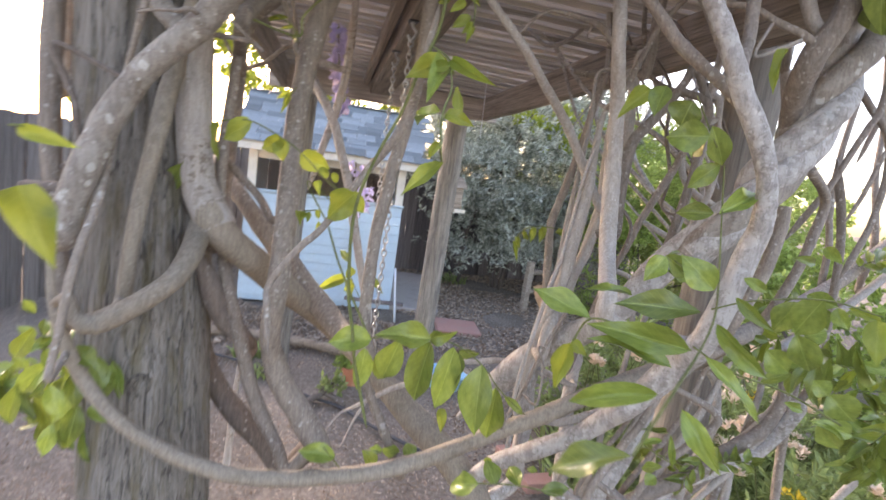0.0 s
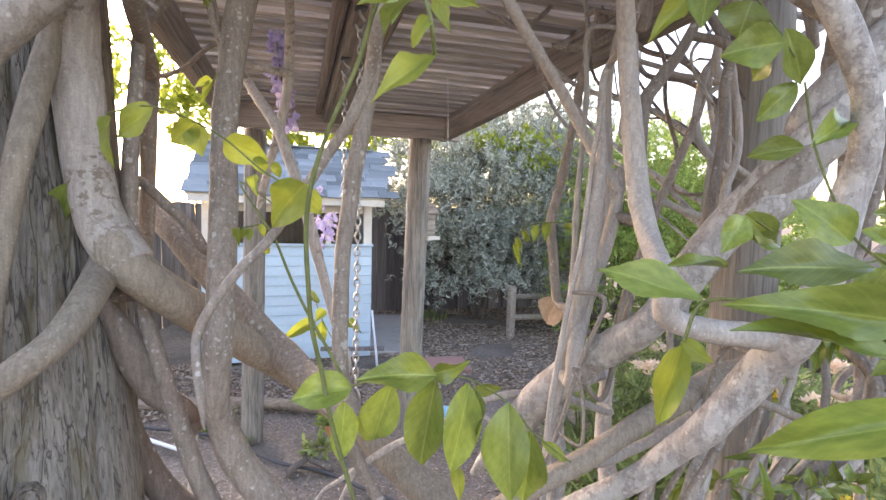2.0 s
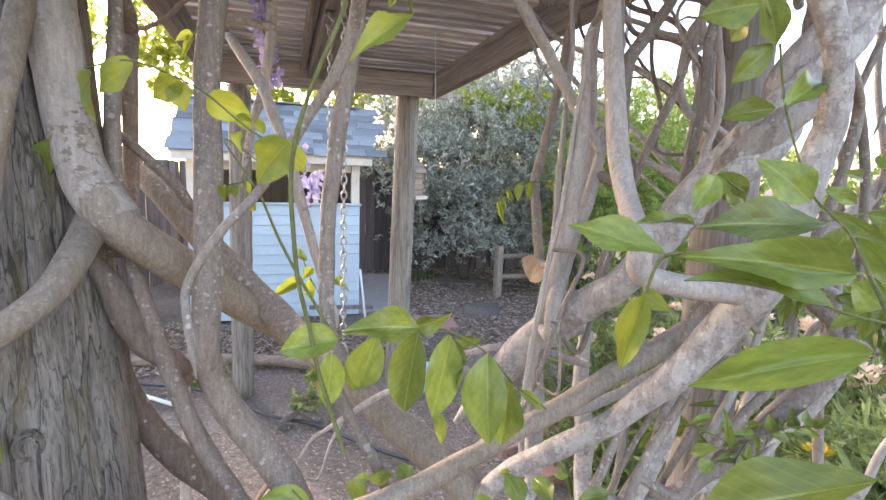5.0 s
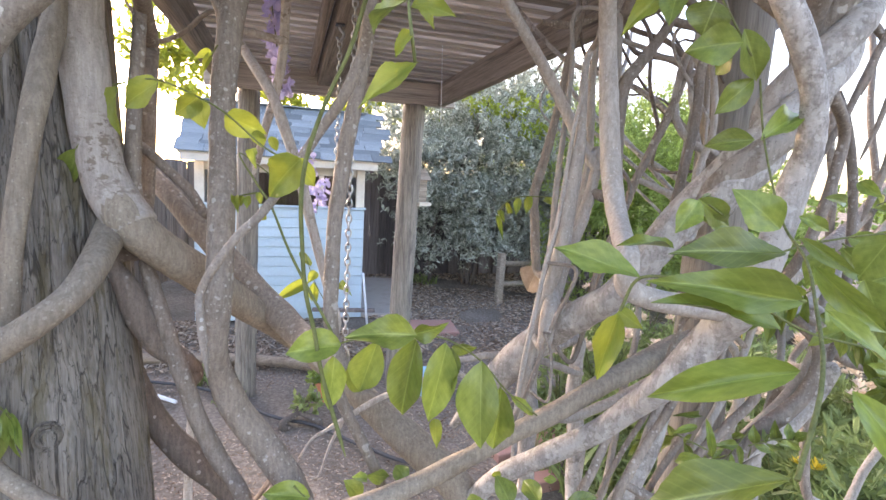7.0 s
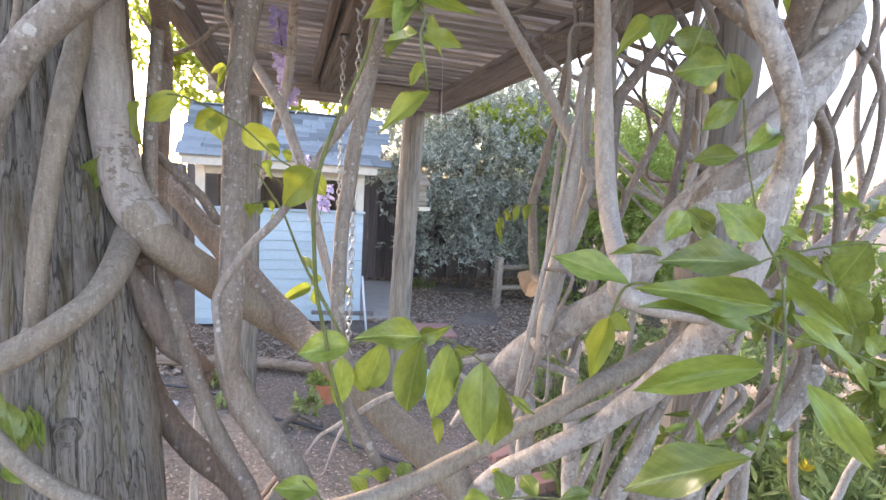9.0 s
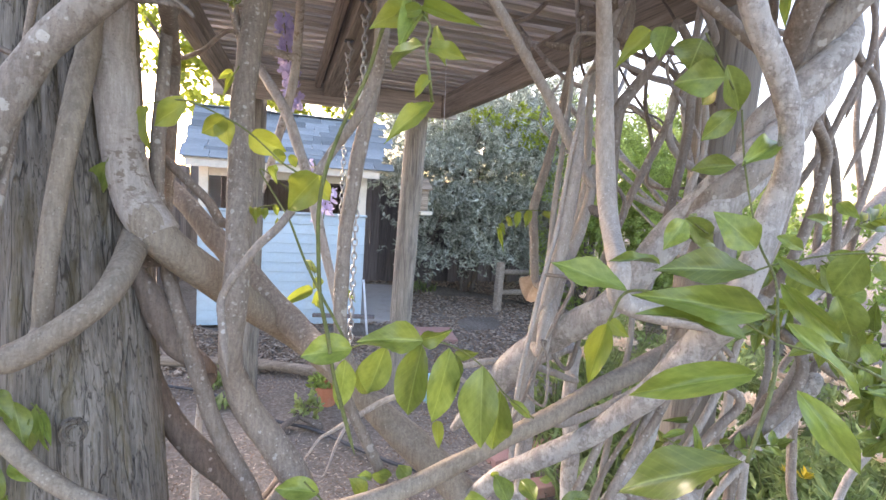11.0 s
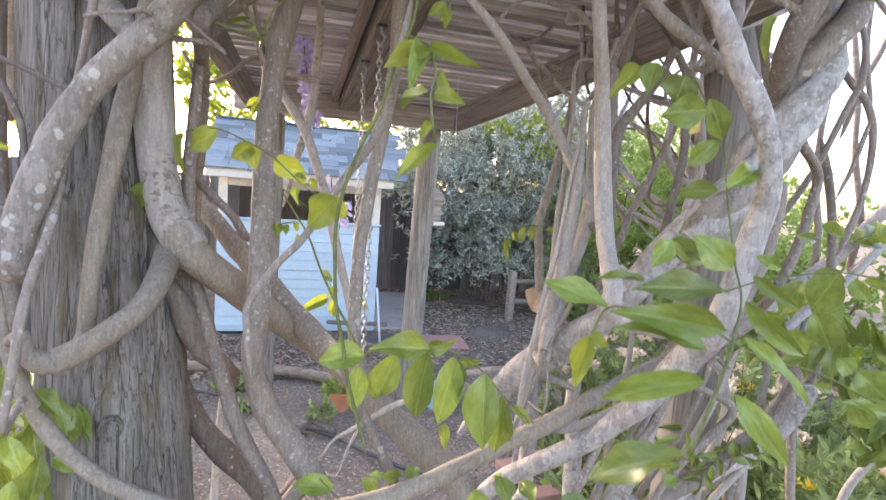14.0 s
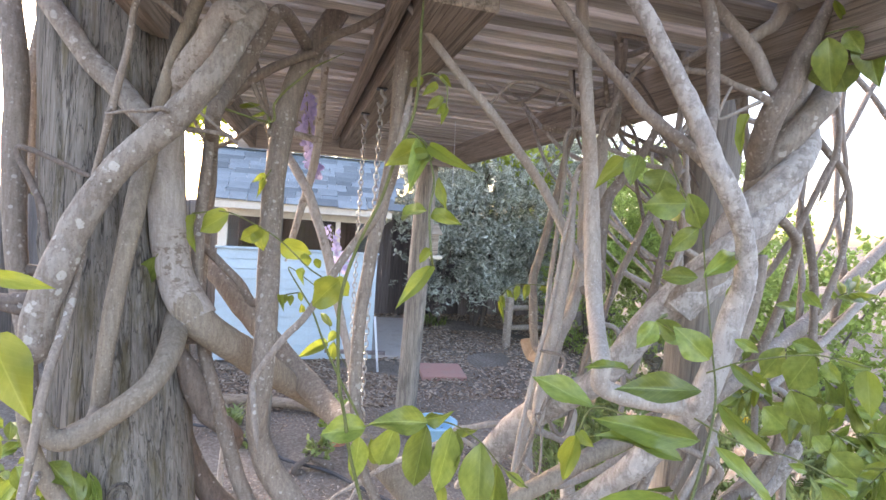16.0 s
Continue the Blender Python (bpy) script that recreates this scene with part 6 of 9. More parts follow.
def leaflet(spray, material, base, tip, width, tilt):
    """One leaflet from its base to its tip, its upper face turned towards the light and the open side."""
    root = spray.parent.matrix_basis.translation
    a, b = Vector(base), Vector(tip)
    along = (b - a).normalized()
    face = (Vector((0.1, -0.2, 1.75)) - a).normalized()
    side = along.cross(face).normalized()
    up = side.cross(along)
    turn = Matrix.Rotation(radians(tilt), 3, along)
    side, up = turn @ side, turn @ up
    k = LEAF_COUNT[0] = LEAF_COUNT[0] + 1
    length = (b - a).length
    width *= 0.84 if material is LEAF_YOUNG else 1.0
    m = Matrix.Translation(a - root) @ Matrix((side, along, up)).transposed().to_4x4() @ Matrix.Diagonal((width, length, length * 0.7, 1))
    return part("leaflet", LEAF_MESHES[material.name][k % 4], spray, m=m)


spray = leaf_spray(wisteria_left, STEM_GREEN, (0.155, 0.705, 1.188), (0.200, 0.696, 1.219), (0.270, 0.677, 1.236), (0.363, 0.670, 1.232), (0.437, 0.673, 1.188), (0.496, 0.688, 1.124), (0.564, 0.692, 1.069))
leaflet(spray, LEAF, (0.203, 0.685, 1.219), (0.116, 0.696, 1.210), 0.0576, 3)
leaflet(spray, LEAF, (0.196, 0.715, 1.192), (0.188, 0.705, 1.101), 0.0482, -25)
leaflet(spray, LEAF, (0.314, 0.634, 1.249), (0.203, 0.640, 1.254), 0.0526, 13)
leaflet(spray, LEAF, (0.258, 0.669, 1.229), (0.235, 0.707, 1.124), 0.0576, -5)
leaflet(spray, LEAF, (0.318, 0.652, 1.236), (0.299, 0.670, 1.094), 0.0613, 5)
leaflet(spray, LEAF, (0.371, 0.656, 1.227), (0.345, 0.657, 1.087), 0.0609, -18)
leaflet(spray, LEAF, (0.388, 0.680, 1.210), (0.374, 0.654, 1.137), 0.0394, 23)
leaflet(spray, LEAF, (0.432, 0.654, 1.194), (0.425, 0.620, 1.052), 0.0721, 11)
leaflet(spray, LEAF, (0.481, 0.674, 1.137), (0.483, 0.695, 0.998), 0.0551, -10)
leaflet(spray, LEAF, (0.510, 0.693, 1.111), (0.570, 0.707, 1.058), 0.0211, -4)
leaflet(spray, LEAF, (0.314, 0.674, 1.237), (0.371, 0.652, 1.256), 0.0343, 52)
leaflet(spray, LEAF, (0.384, 0.671, 1.216), (0.438, 0.684, 1.204), 0.0253, 55)
leaflet(spray, LEAF, (0.227, 0.755, 1.166), (0.253, 0.782, 1.091), 0.0347, 13)
spray = leaf_spray(wisteria_left, STEM_GREEN, (-0.152, 0.846, 1.612), (-0.086, 0.806, 1.621), (-0.025, 0.774, 1.600), (0.026, 0.744, 1.572), (0.077, 0.712, 1.528), (0.110, 0.700, 1.507), (0.142, 0.717, 1.472))
leaflet(spray, LEAF_YOUNG, (-0.078, 0.803, 1.617), (-0.140, 0.834, 1.578), 0.0526, 12)
leaflet(spray, LEAF_YOUNG, (-0.015, 0.771, 1.597), (-0.055, 0.787, 1.565), 0.0430, -20)
leaflet(spray, LEAF_YOUNG, (-0.018, 0.782, 1.593), (-0.009, 0.779, 1.549), 0.0417, 13)
leaflet(spray, LEAF_YOUNG, (0.025, 0.744, 1.570), (0.086, 0.766, 1.545), 0.0513, 15)
leaflet(spray, LEAF_YOUNG, (0.071, 0.749, 1.551), (0.076, 0.756, 1.524), 0.0272, 26)
leaflet(spray, LEAF_YOUNG, (0.135, 0.682, 1.510), (0.082, 0.730, 1.447), 0.0654, 6)
leaflet(spray, LEAF_YOUNG, (0.128, 0.726, 1.507), (0.164, 0.750, 1.468), 0.0399, -14)
leaflet(spray, LEAF_YOUNG, (-0.150, 0.856, 1.612), (-0.151, 0.855, 1.531), 0.0282, 38)
leaflet(spray, LEAF_YOUNG, (0.092, 0.742, 1.543), (0.100, 0.753, 1.520), 0.0181, -1)
leaflet(spray, LEAF_YOUNG, (0.064, 0.747, 1.523), (0.069, 0.722, 1.493), 0.0181, 26)
spray = leaf_spray(wisteria_left, STEM_GREEN, (-0.224, 0.941, 1.533), (-0.238, 0.943, 1.511))
leaflet(spray, LEAF, (-0.238, 0.943, 1.511), (-0.267, 0.980, 1.438), 0.0408, 22)
spray = leaf_spray(wisteria_left, STEM_GREEN, (0.063, 0.896, 1.449), (0.038, 0.902, 1.443), (0.023, 0.906, 1.437))
leaflet(spray, LEAF_YOUNG, (0.024, 0.906, 1.441), (0.032, 0.865, 1.415), 0.0172, 2)
leaflet(spray, LEAF_YOUNG, (0.048, 0.899, 1.443), (0.045, 0.885, 1.420), 0.0172, 20)
leaflet(spray, LEAF_YOUNG, (0.064, 0.895, 1.450), (0.070, 0.898, 1.427), 0.0151, -2)
leaflet(spray, LEAF_YOUNG, (0.070, 0.890, 1.424), (0.074, 0.944, 1.389), 0.0172, 5)
leaflet(spray, LEAF_YOUNG, (0.038, 0.902, 1.442), (0.033, 0.902, 1.421), 0.0129, -4)
spray = leaf_spray(wisteria_left, STEM_GREEN, (0.241, 0.658, 1.797), (0.264, 0.605, 1.770), (0.260, 0.540, 1.732), (0.245, 0.445, 1.690), (0.223, 0.371, 1.649), (0.212, 0.306, 1.606), (0.219, 0.317, 1.583))
leaflet(spray, LEAF_YOUNG, (0.264, 0.613, 1.770), (0.192, 0.589, 1.725), 0.0480, 7)
leaflet(spray, LEAF, (0.270, 0.620, 1.765), (0.222, 0.510, 1.692), 0.0400, 9)
leaflet(spray, LEAF_YOUNG, (0.267, 0.590, 1.765), (0.317, 0.485, 1.718), 0.0270, 13)
leaflet(spray, LEAF, (0.219, 0.372, 1.649), (0.194, 0.436, 1.637), 0.0260, 22)
leaflet(spray, LEAF_YOUNG, (0.258, 0.470, 1.702), (0.268, 0.457, 1.651), 0.0204, 37)
leaflet(spray, LEAF_YOUNG, (0.226, 0.370, 1.648), (0.259, 0.343, 1.635), 0.0240, 6)
leaflet(spray, LEAF_YOUNG, (0.260, 0.560, 1.748), (0.222, 0.575, 1.738), 0.0240, 4)
leaflet(spray, LEAF_YOUNG, (0.212, 0.304, 1.604), (0.200, 0.314, 1.585), 0.0150, 7)
leaflet(spray, LEAF_YOUNG, (0.219, 0.315, 1.583), (0.167, 0.268, 1.541), 0.0220, 6)
spray = leaf_spray(wisteria_left, STEM_GREEN, (0.259, 0.712, 1.904), (0.290, 0.705, 1.918), (0.318, 0.696, 1.898), (0.320, 0.692, 1.854))
leaflet(spray, LEAF_YOUNG, (0.275, 0.708, 1.906), (0.250, 0.737, 1.896), 0.0204, 5)
leaflet(spray, LEAF_YOUNG, (0.302, 0.700, 1.899), (0.272, 0.696, 1.872), 0.0204, -4)
leaflet(spray, LEAF_YOUNG, (0.306, 0.700, 1.917), (0.330, 0.697, 1.894), 0.0159, -5)
leaflet(spray, LEAF_YOUNG, (0.314, 0.695, 1.873), (0.280, 0.701, 1.848), 0.0249, 7)
leaflet(spray, LEAF_YOUNG, (0.320, 0.692, 1.860), (0.300, 0.689, 1.838), 0.0181, -7)
leaflet(spray, LEAF_YOUNG, (0.320, 0.692, 1.854), (0.304, 0.657, 1.816), 0.0159, -5)
spray = leaf_spray(wisteria_left, STEM_GREEN, (-0.015, 0.885, 1.805), (-0.026, 0.891, 1.835), (-0.062, 0.902, 1.854))
leaflet(spray, LEAF_YOUNG, (-0.038, 0.895, 1.852), (-0.092, 0.954, 1.850), 0.0150, -2)
leaflet(spray, LEAF_YOUNG, (-0.026, 0.891, 1.835), (-0.053, 0.885, 1.824), 0.0100, -6)
leaflet(spray, LEAF_YOUNG, (-0.016, 0.888, 1.829), (-0.029, 0.957, 1.814), 0.0100, -1)
spray = leaf_spray(wisteria_left, STEM_GREEN, (-0.014, 0.983, 1.722), (-0.026, 0.985, 1.701))
leaflet(spray, LEAF_YOUNG, (-0.026, 0.986, 1.710), (-0.051, 0.967, 1.689), 0.0190, -7)
leaflet(spray, LEAF_YOUNG, (-0.028, 0.986, 1.701), (-0.039, 0.943, 1.656), 0.0163, -5)
spray = leaf_spray(wisteria_left, STEM_GREEN, (-0.251, 0.330, 1.554), (-0.235, 0.326, 1.555))
leaflet(spray, LEAF_YOUNG, (-0.243, 0.328, 1.552), (-0.183, 0.325, 1.539), 0.0212, 14)
leaflet(spray, LEAF_YOUNG, (-0.237, 0.322, 1.492), (-0.185, 0.283, 1.416), 0.0530, 14)
spray = leaf_spray(wisteria_left, STEM_GREEN, (-0.681, 1.378, 1.746), (-0.657, 1.369, 1.710))
leaflet(spray, LEAF_YOUNG, (-0.662, 1.370, 1.712), (-0.616, 1.328, 1.603), 0.0635, 7)
spray = leaf_spray(wisteria_left, STEM_GREEN, (0.313, 1.854, 0.916), (0.226, 1.900, 1.063), (0.183, 1.929, 1.181))
leaflet(spray, LEAF_YOUNG, (0.195, 1.911, 1.073), (0.069, 1.883, 1.014), 0.0589, 0)
leaflet(spray, LEAF_YOUNG, (0.204, 1.917, 1.138), (0.159, 2.016, 1.186), 0.0363, -1)
leaflet(spray, LEAF_YOUNG, (0.216, 1.905, 1.074), (0.216, 2.013, 0.957), 0.0499, 0)
leaflet(spray, LEAF_YOUNG, (0.226, 1.908, 1.118), (0.194, 1.879, 1.079), 0.0453, -1)
leaflet(spray, LEAF_YOUNG, (0.311, 1.877, 1.079), (0.345, 1.786, 1.054), 0.0408, -1)
spray = leaf_spray(wisteria_right, STEM_GREEN, (0.767, 1.052, 1.463), (0.692, 1.075, 1.463), (0.651, 1.086, 1.449), (0.624, 1.089, 1.415))
leaflet(spray, LEAF_YOUNG, (0.676, 1.080, 1.458), (0.660, 1.058, 1.416), 0.0236, 6)
leaflet(spray, LEAF_YOUNG, (0.645, 1.087, 1.445), (0.679, 1.131, 1.408), 0.0191, 0)
leaflet(spray, LEAF_YOUNG, (0.630, 1.089, 1.424), (0.623, 1.037, 1.400), 0.0177, -3)
leaflet(spray, LEAF_YOUNG, (0.624, 1.089, 1.412), (0.631, 1.057, 1.353), 0.0147, -4)
leaflet(spray, LEAF_YOUNG, (0.703, 1.072, 1.464), (0.683, 1.049, 1.420), 0.0265, 5)
leaflet(spray, LEAF_YOUNG, (0.736, 1.061, 1.458), (0.755, 1.019, 1.447), 0.0236, -7)
spray = leaf_spray(wisteria_right, STEM_GREEN, (0.860, 1.290, 1.249), (0.855, 1.289, 1.232))
leaflet(spray, LEAF_DEAD, (0.860, 1.290, 1.246), (0.857, 1.366, 1.147), 0.0895, 21)
leaflet(spray, LEAF_DEAD, (0.864, 1.309, 1.239), (0.938, 1.374, 1.150), 0.0725, 48)
spray = leaf_spray(wisteria_right, STEM_GREEN, (0.520, 0.186, 1.406), (0.480, 0.250, 1.408), (0.451, 0.300, 1.404), (0.430, 0.300, 1.371))
leaflet(spray, LEAF, (0.451, 0.302, 1.403), (0.390, 0.368, 1.430), 0.0350, 14)
leaflet(spray, LEAF_YOUNG, (0.426, 0.296, 1.369), (0.420, 0.318, 1.289), 0.0300, 6)
leaflet(spray, LEAF_YOUNG, (0.432, 0.305, 1.370), (0.444, 0.282, 1.358), 0.0200, 22)
spray = leaf_spray(wisteria_right, STEM_GREEN, (0.758, 0.481, 1.655), (0.756, 0.459, 1.567), (0.700, 0.370, 1.465), (0.610, 0.262, 1.430), (0.535, 0.190, 1.404), (0.440, 0.108, 1.378), (0.389, 0.077, 1.334))
leaflet(spray, LEAF, (0.576, 0.403, 1.421), (0.505, 0.416, 1.427), 0.0190, 25)
leaflet(spray, LEAF, (0.592, 0.266, 1.434), (0.480, 0.297, 1.435), 0.0395, 12)
leaflet(spray, LEAF, (0.520, 0.186, 1.406), (0.411, 0.237, 1.417), 0.0345, -10)
leaflet(spray, LEAF, (0.500, 0.187, 1.384), (0.413, 0.233, 1.403), 0.0330, 30)
leaflet(spray, LEAF, (0.434, 0.117, 1.378), (0.365, 0.176, 1.343), 0.0275, -14)
leaflet(spray, LEAF, (0.389, 0.080, 1.332), (0.335, 0.142, 1.284), 0.0330, 10)
leaflet(spray, LEAF, (0.678, 0.350, 1.452), (0.634, 0.379, 1.499), 0.0480, 6)
leaflet(spray, LEAF, (0.740, 0.372, 1.441), (0.772, 0.318, 1.402), 0.0200, 20)
leaflet(spray, LEAF, (0.602, 0.246, 1.426), (0.661, 0.208, 1.363), 0.0270, 24)
leaflet(spray, LEAF, (0.542, 0.185, 1.400), (0.598, 0.142, 1.339), 0.0215, -25)
leaflet(spray, LEAF, (0.445, 0.093, 1.375), (0.470, 0.057, 1.325), 0.0215, 18)
leaflet(spray, LEAF, (0.743, 0.463, 1.569), (0.705, 0.516, 1.561), 0.0343, 3)
leaflet(spray, LEAF, (0.751, 0.461, 1.570), (0.852, 0.481, 1.623), 0.0343, -2)
leaflet(spray, LEAF, (0.759, 0.491, 1.657), (0.720, 0.518, 1.609), 0.0369, -7)
spray = leaf_spray(wisteria_right, STEM_GREEN, (0.702, 0.506, 1.483), (0.735, 0.493, 1.460))
leaflet(spray, LEAF, (0.693, 0.498, 1.480), (0.652, 0.490, 1.435), 0.0374, -7)
leaflet(spray, LEAF, (0.692, 0.498, 1.482), (0.769, 0.512, 1.446), 0.0408, 7)
leaflet(spray, LEAF, (0.711, 0.510, 1.454), (0.790, 0.523, 1.441), 0.0262, 13)
leaflet(spray, LEAF, (0.702, 0.506, 1.483), (0.745, 0.527, 1.491), 0.0086, 4)
spray = leaf_spray(wisteria_right, STEM_GREEN, (0.694, 0.505, 1.767), (0.713, 0.481, 1.711), (0.729, 0.472, 1.681))
leaflet(spray, LEAF, (0.709, 0.470, 1.697), (0.657, 0.520, 1.693), 0.0571, 5)
leaflet(spray, LEAF, (0.711, 0.472, 1.715), (0.761, 0.483, 1.652), 0.0428, -19)
leaflet(spray, LEAF, (0.681, 0.496, 1.754), (0.676, 0.512, 1.709), 0.0627, 7)
leaflet(spray, LEAF, (0.731, 0.505, 1.696), (0.730, 0.540, 1.669), 0.0335, 24)
leaflet(spray, LEAF_YOUNG, (0.634, 0.556, 1.776), (0.583, 0.569, 1.718), 0.0374, 10)
leaflet(spray, LEAF, (0.659, 0.549, 1.784), (0.628, 0.521, 1.726), 0.0391, 2)
spray = leaf_spray(wisteria_right, STEM_GREEN, (1.099, 0.576, 1.414), (1.150, 0.557, 1.386))
leaflet(spray, LEAF, (1.099, 0.575, 1.406), (1.180, 0.562, 1.349), 0.0603, 0)
leaflet(spray, LEAF, (1.140, 0.615, 1.399), (1.123, 0.658, 1.317), 0.0567, 11)
leaflet(spray, LEAF, (1.109, 0.575, 1.425), (1.152, 0.534, 1.411), 0.0388, 17)
leaflet(spray, LEAF, (1.118, 0.634, 1.496), (1.204, 0.646, 1.490), 0.0249, 0)
leaflet(spray, LEAF, (1.181, 0.620, 1.532), (1.180, 0.575, 1.501), 0.0272, 5)
spray = leaf_spray(wisteria_right, STEM_GREEN, (1.021, 0.511, 2.050), (1.063, 0.501, 2.064), (1.126, 0.484, 2.080))
leaflet(spray, LEAF_YOUNG, (1.037, 0.512, 2.117), (1.103, 0.536, 2.091), 0.0181, -6)
leaflet(spray, LEAF, (1.027, 0.509, 2.045), (1.052, 0.510, 1.940), 0.0567, 8)
leaflet(spray, LEAF, (1.059, 0.519, 2.015), (1.130, 0.537, 1.956), 0.0693, -13)
leaflet(spray, LEAF, (1.063, 0.500, 2.059), (1.075, 0.476, 2.011), 0.0340, 0)
leaflet(spray, LEAF, (1.082, 0.499, 2.115), (1.169, 0.533, 2.103), 0.0204, -6)
leaflet(spray, LEAF, (1.101, 0.490, 2.056), (1.092, 0.455, 1.950), 0.0567, 11)
leaflet(spray, LEAF, (1.061, 0.550, 2.012), (1.125, 0.582, 1.971), 0.0404, 20)
leaflet(spray, LEAF_YOUNG, (0.845, 0.496, 1.874), (0.832, 0.497, 1.795), 0.0280, 25)
spray = leaf_spray(wisteria_right, STEM_GREEN, (0.757, 0.436, 1.404), (0.822, 0.419, 1.429), (0.936, 0.389, 1.449), (1.032, 0.361, 1.435))
leaflet(spray, LEAF, (0.936, 0.389, 1.452), (0.932, 0.430, 1.372), 0.0571, -4)
leaflet(spray, LEAF, (0.801, 0.428, 1.466), (0.838, 0.407, 1.447), 0.0204, 5)
leaflet(spray, LEAF_YOUNG, (1.025, 0.415, 1.434), (1.094, 0.397, 1.418), 0.0215, 4)
leaflet(spray, LEAF, (0.960, 0.382, 1.439), (0.960, 0.358, 1.407), 0.0306, 25)
leaflet(spray, LEAF_YOUNG, (1.028, 0.362, 1.429), (1.015, 0.340, 1.353), 0.0469, 4)
leaflet(spray, LEAF, (0.920, 0.410, 1.379), (0.961, 0.402, 1.308), 0.0521, 7)
leaflet(spray, LEAF, (0.997, 0.420, 1.385), (0.971, 0.440, 1.368), 0.0431, 6)
spray = leaf_spray(wisteria_right, STEM_GREEN, (0.666, 0.354, 1.359), (0.727, 0.335, 1.329), (0.814, 0.309, 1.309), (0.900, 0.283, 1.272))
leaflet(spray, LEAF, (0.856, 0.347, 1.278), (0.898, 0.342, 1.264), 0.0154, 3)
leaflet(spray, LEAF, (0.943, 0.377, 1.309), (0.981, 0.373, 1.279), 0.0367, -6)
leaflet(spray, LEAF, (0.923, 0.331, 1.302), (0.956, 0.305, 1.265), 0.0539, 15)
leaflet(spray, LEAF, (0.899, 0.443, 1.336), (0.943, 0.425, 1.299), 0.0495, 4)
leaflet(spray, LEAF, (1.101, 0.441, 1.353), (1.211, 0.465, 1.259), 0.0272, 22)
leaflet(spray, LEAF, (1.167, 0.420, 1.314), (1.131, 0.459, 1.323), 0.0227, 1)
leaflet(spray, LEAF, (0.971, 0.313, 1.240), (0.900, 0.326, 1.258), 0.0289, 6)
leaflet(spray, LEAF, (0.916, 0.329, 1.255), (0.961, 0.319, 1.208), 0.0385, 16)
spray = leaf_spray(wisteria_left, STEM_GREEN, (-0.420, 0.877, 1.110), (-0.454, 0.866, 0.985))
leaflet(spray, LEAF, (-0.382, 0.820, 1.120), (-0.335, 0.800, 1.076), 0.0400, -11)
leaflet(spray, LEAF, (-0.351, 0.840, 1.093), (-0.328, 0.820, 1.021), 0.0389, -4)
leaflet(spray, LEAF, (-0.391, 0.830, 1.053), (-0.373, 0.810, 0.985), 0.0366, 3)
leaflet(spray, LEAF, (-0.444, 0.860, 1.013), (-0.410, 0.840, 0.947), 0.0382, 10)
leaflet(spray, LEAF, (-0.397, 0.880, 0.962), (-0.409, 0.860, 0.863), 0.0460, -6)
leaflet(spray, LEAF, (-0.444, 0.880, 0.913), (-0.456, 0.860, 0.846), 0.0355, 1)
leaflet(spray, LEAF, (-0.369, 0.860, 0.966), (-0.319, 0.840, 0.942), 0.0297, 8)
leaflet(spray, LEAF, (-0.392, 0.900, 0.887), (-0.364, 0.880, 0.819), 0.0381, -8)
leaflet(spray, LEAF, (-0.452, 0.860, 1.096), (-0.423, 0.840, 1.043), 0.0315, -1)
leaflet(spray, LEAF, (-0.404, 0.919, 1.070), (-0.439, 0.957, 0.957), 0.0521, 1)
leaflet(spray, LEAF, (-0.339, 0.852, 1.074), (-0.332, 0.843, 0.989), 0.0349, 4)
leaflet(spray, LEAF, (-0.546, 1.006, 1.084), (-0.614, 1.052, 0.978), 0.044, -2)
leaflet(spray, LEAF, (-0.499, 0.984, 1.012), (-0.585, 1.022, 0.906), 0.052, 4)
leaflet(spray, LEAF, (-0.443, 0.965, 0.968), (-0.466, 0.920, 0.892), 0.042, -5)
leaflet(spray, LEAF, (-0.555, 1.033, 0.902), (-0.514, 1.058, 0.771), 0.046, -5)
leaflet(spray, LEAF, (-0.570, 0.992, 0.949), (-0.618, 1.045, 0.806), 0.044, 17)
leaflet(spray, LEAF, (-0.523, 0.911, 1.180), (-0.501, 0.921, 1.146), 0.0199, -2)
leaflet(spray, LEAF, (-0.443, 0.895, 1.204), (-0.440, 0.915, 1.173), 0.0174, -6)
spray = leaf_spray(wisteria_left, STEM_GREEN, (-0.333, 0.860, 1.079), (-0.315, 0.852, 1.061))
leaflet(spray, LEAF, (-0.324, 0.857, 1.078), (-0.305, 0.840, 0.992), 0.0212, 26)
leaflet(spray, LEAF, (-0.320, 0.865, 1.066), (-0.292, 0.829, 1.012), 0.0156, 2)
spray = leaf_spray(wisteria_left, STEM_GREEN, (0.135, 0.753, 0.945), (0.174, 0.736, 0.908))
leaflet(spray, LEAF, (0.162, 0.742, 0.927), (0.081, 0.761, 0.935), 0.0449, -3)
leaflet(spray, LEAF_YOUNG, (0.412, 0.835, 1.008), (0.404, 0.791, 0.969), 0.0309, -7)
spray = leaf_spray(wisteria_right, STEM_GREEN, (0.429, 0.660, 0.923), (0.543, 0.628, 0.939), (0.638, 0.599, 0.934))
leaflet(spray, LEAF, (0.448, 0.606, 0.956), (0.400, 0.665, 0.918), 0.0482, 5)
leaflet(spray, LEAF, (0.500, 0.640, 0.932), (0.488, 0.686, 0.966), 0.0408, 14)
leaflet(spray, LEAF, (0.557, 0.643, 0.927), (0.550, 0.701, 0.942), 0.0354, -5)
leaflet(spray, LEAF, (0.616, 0.655, 0.911), (0.686, 0.652, 0.915), 0.0323, 0)
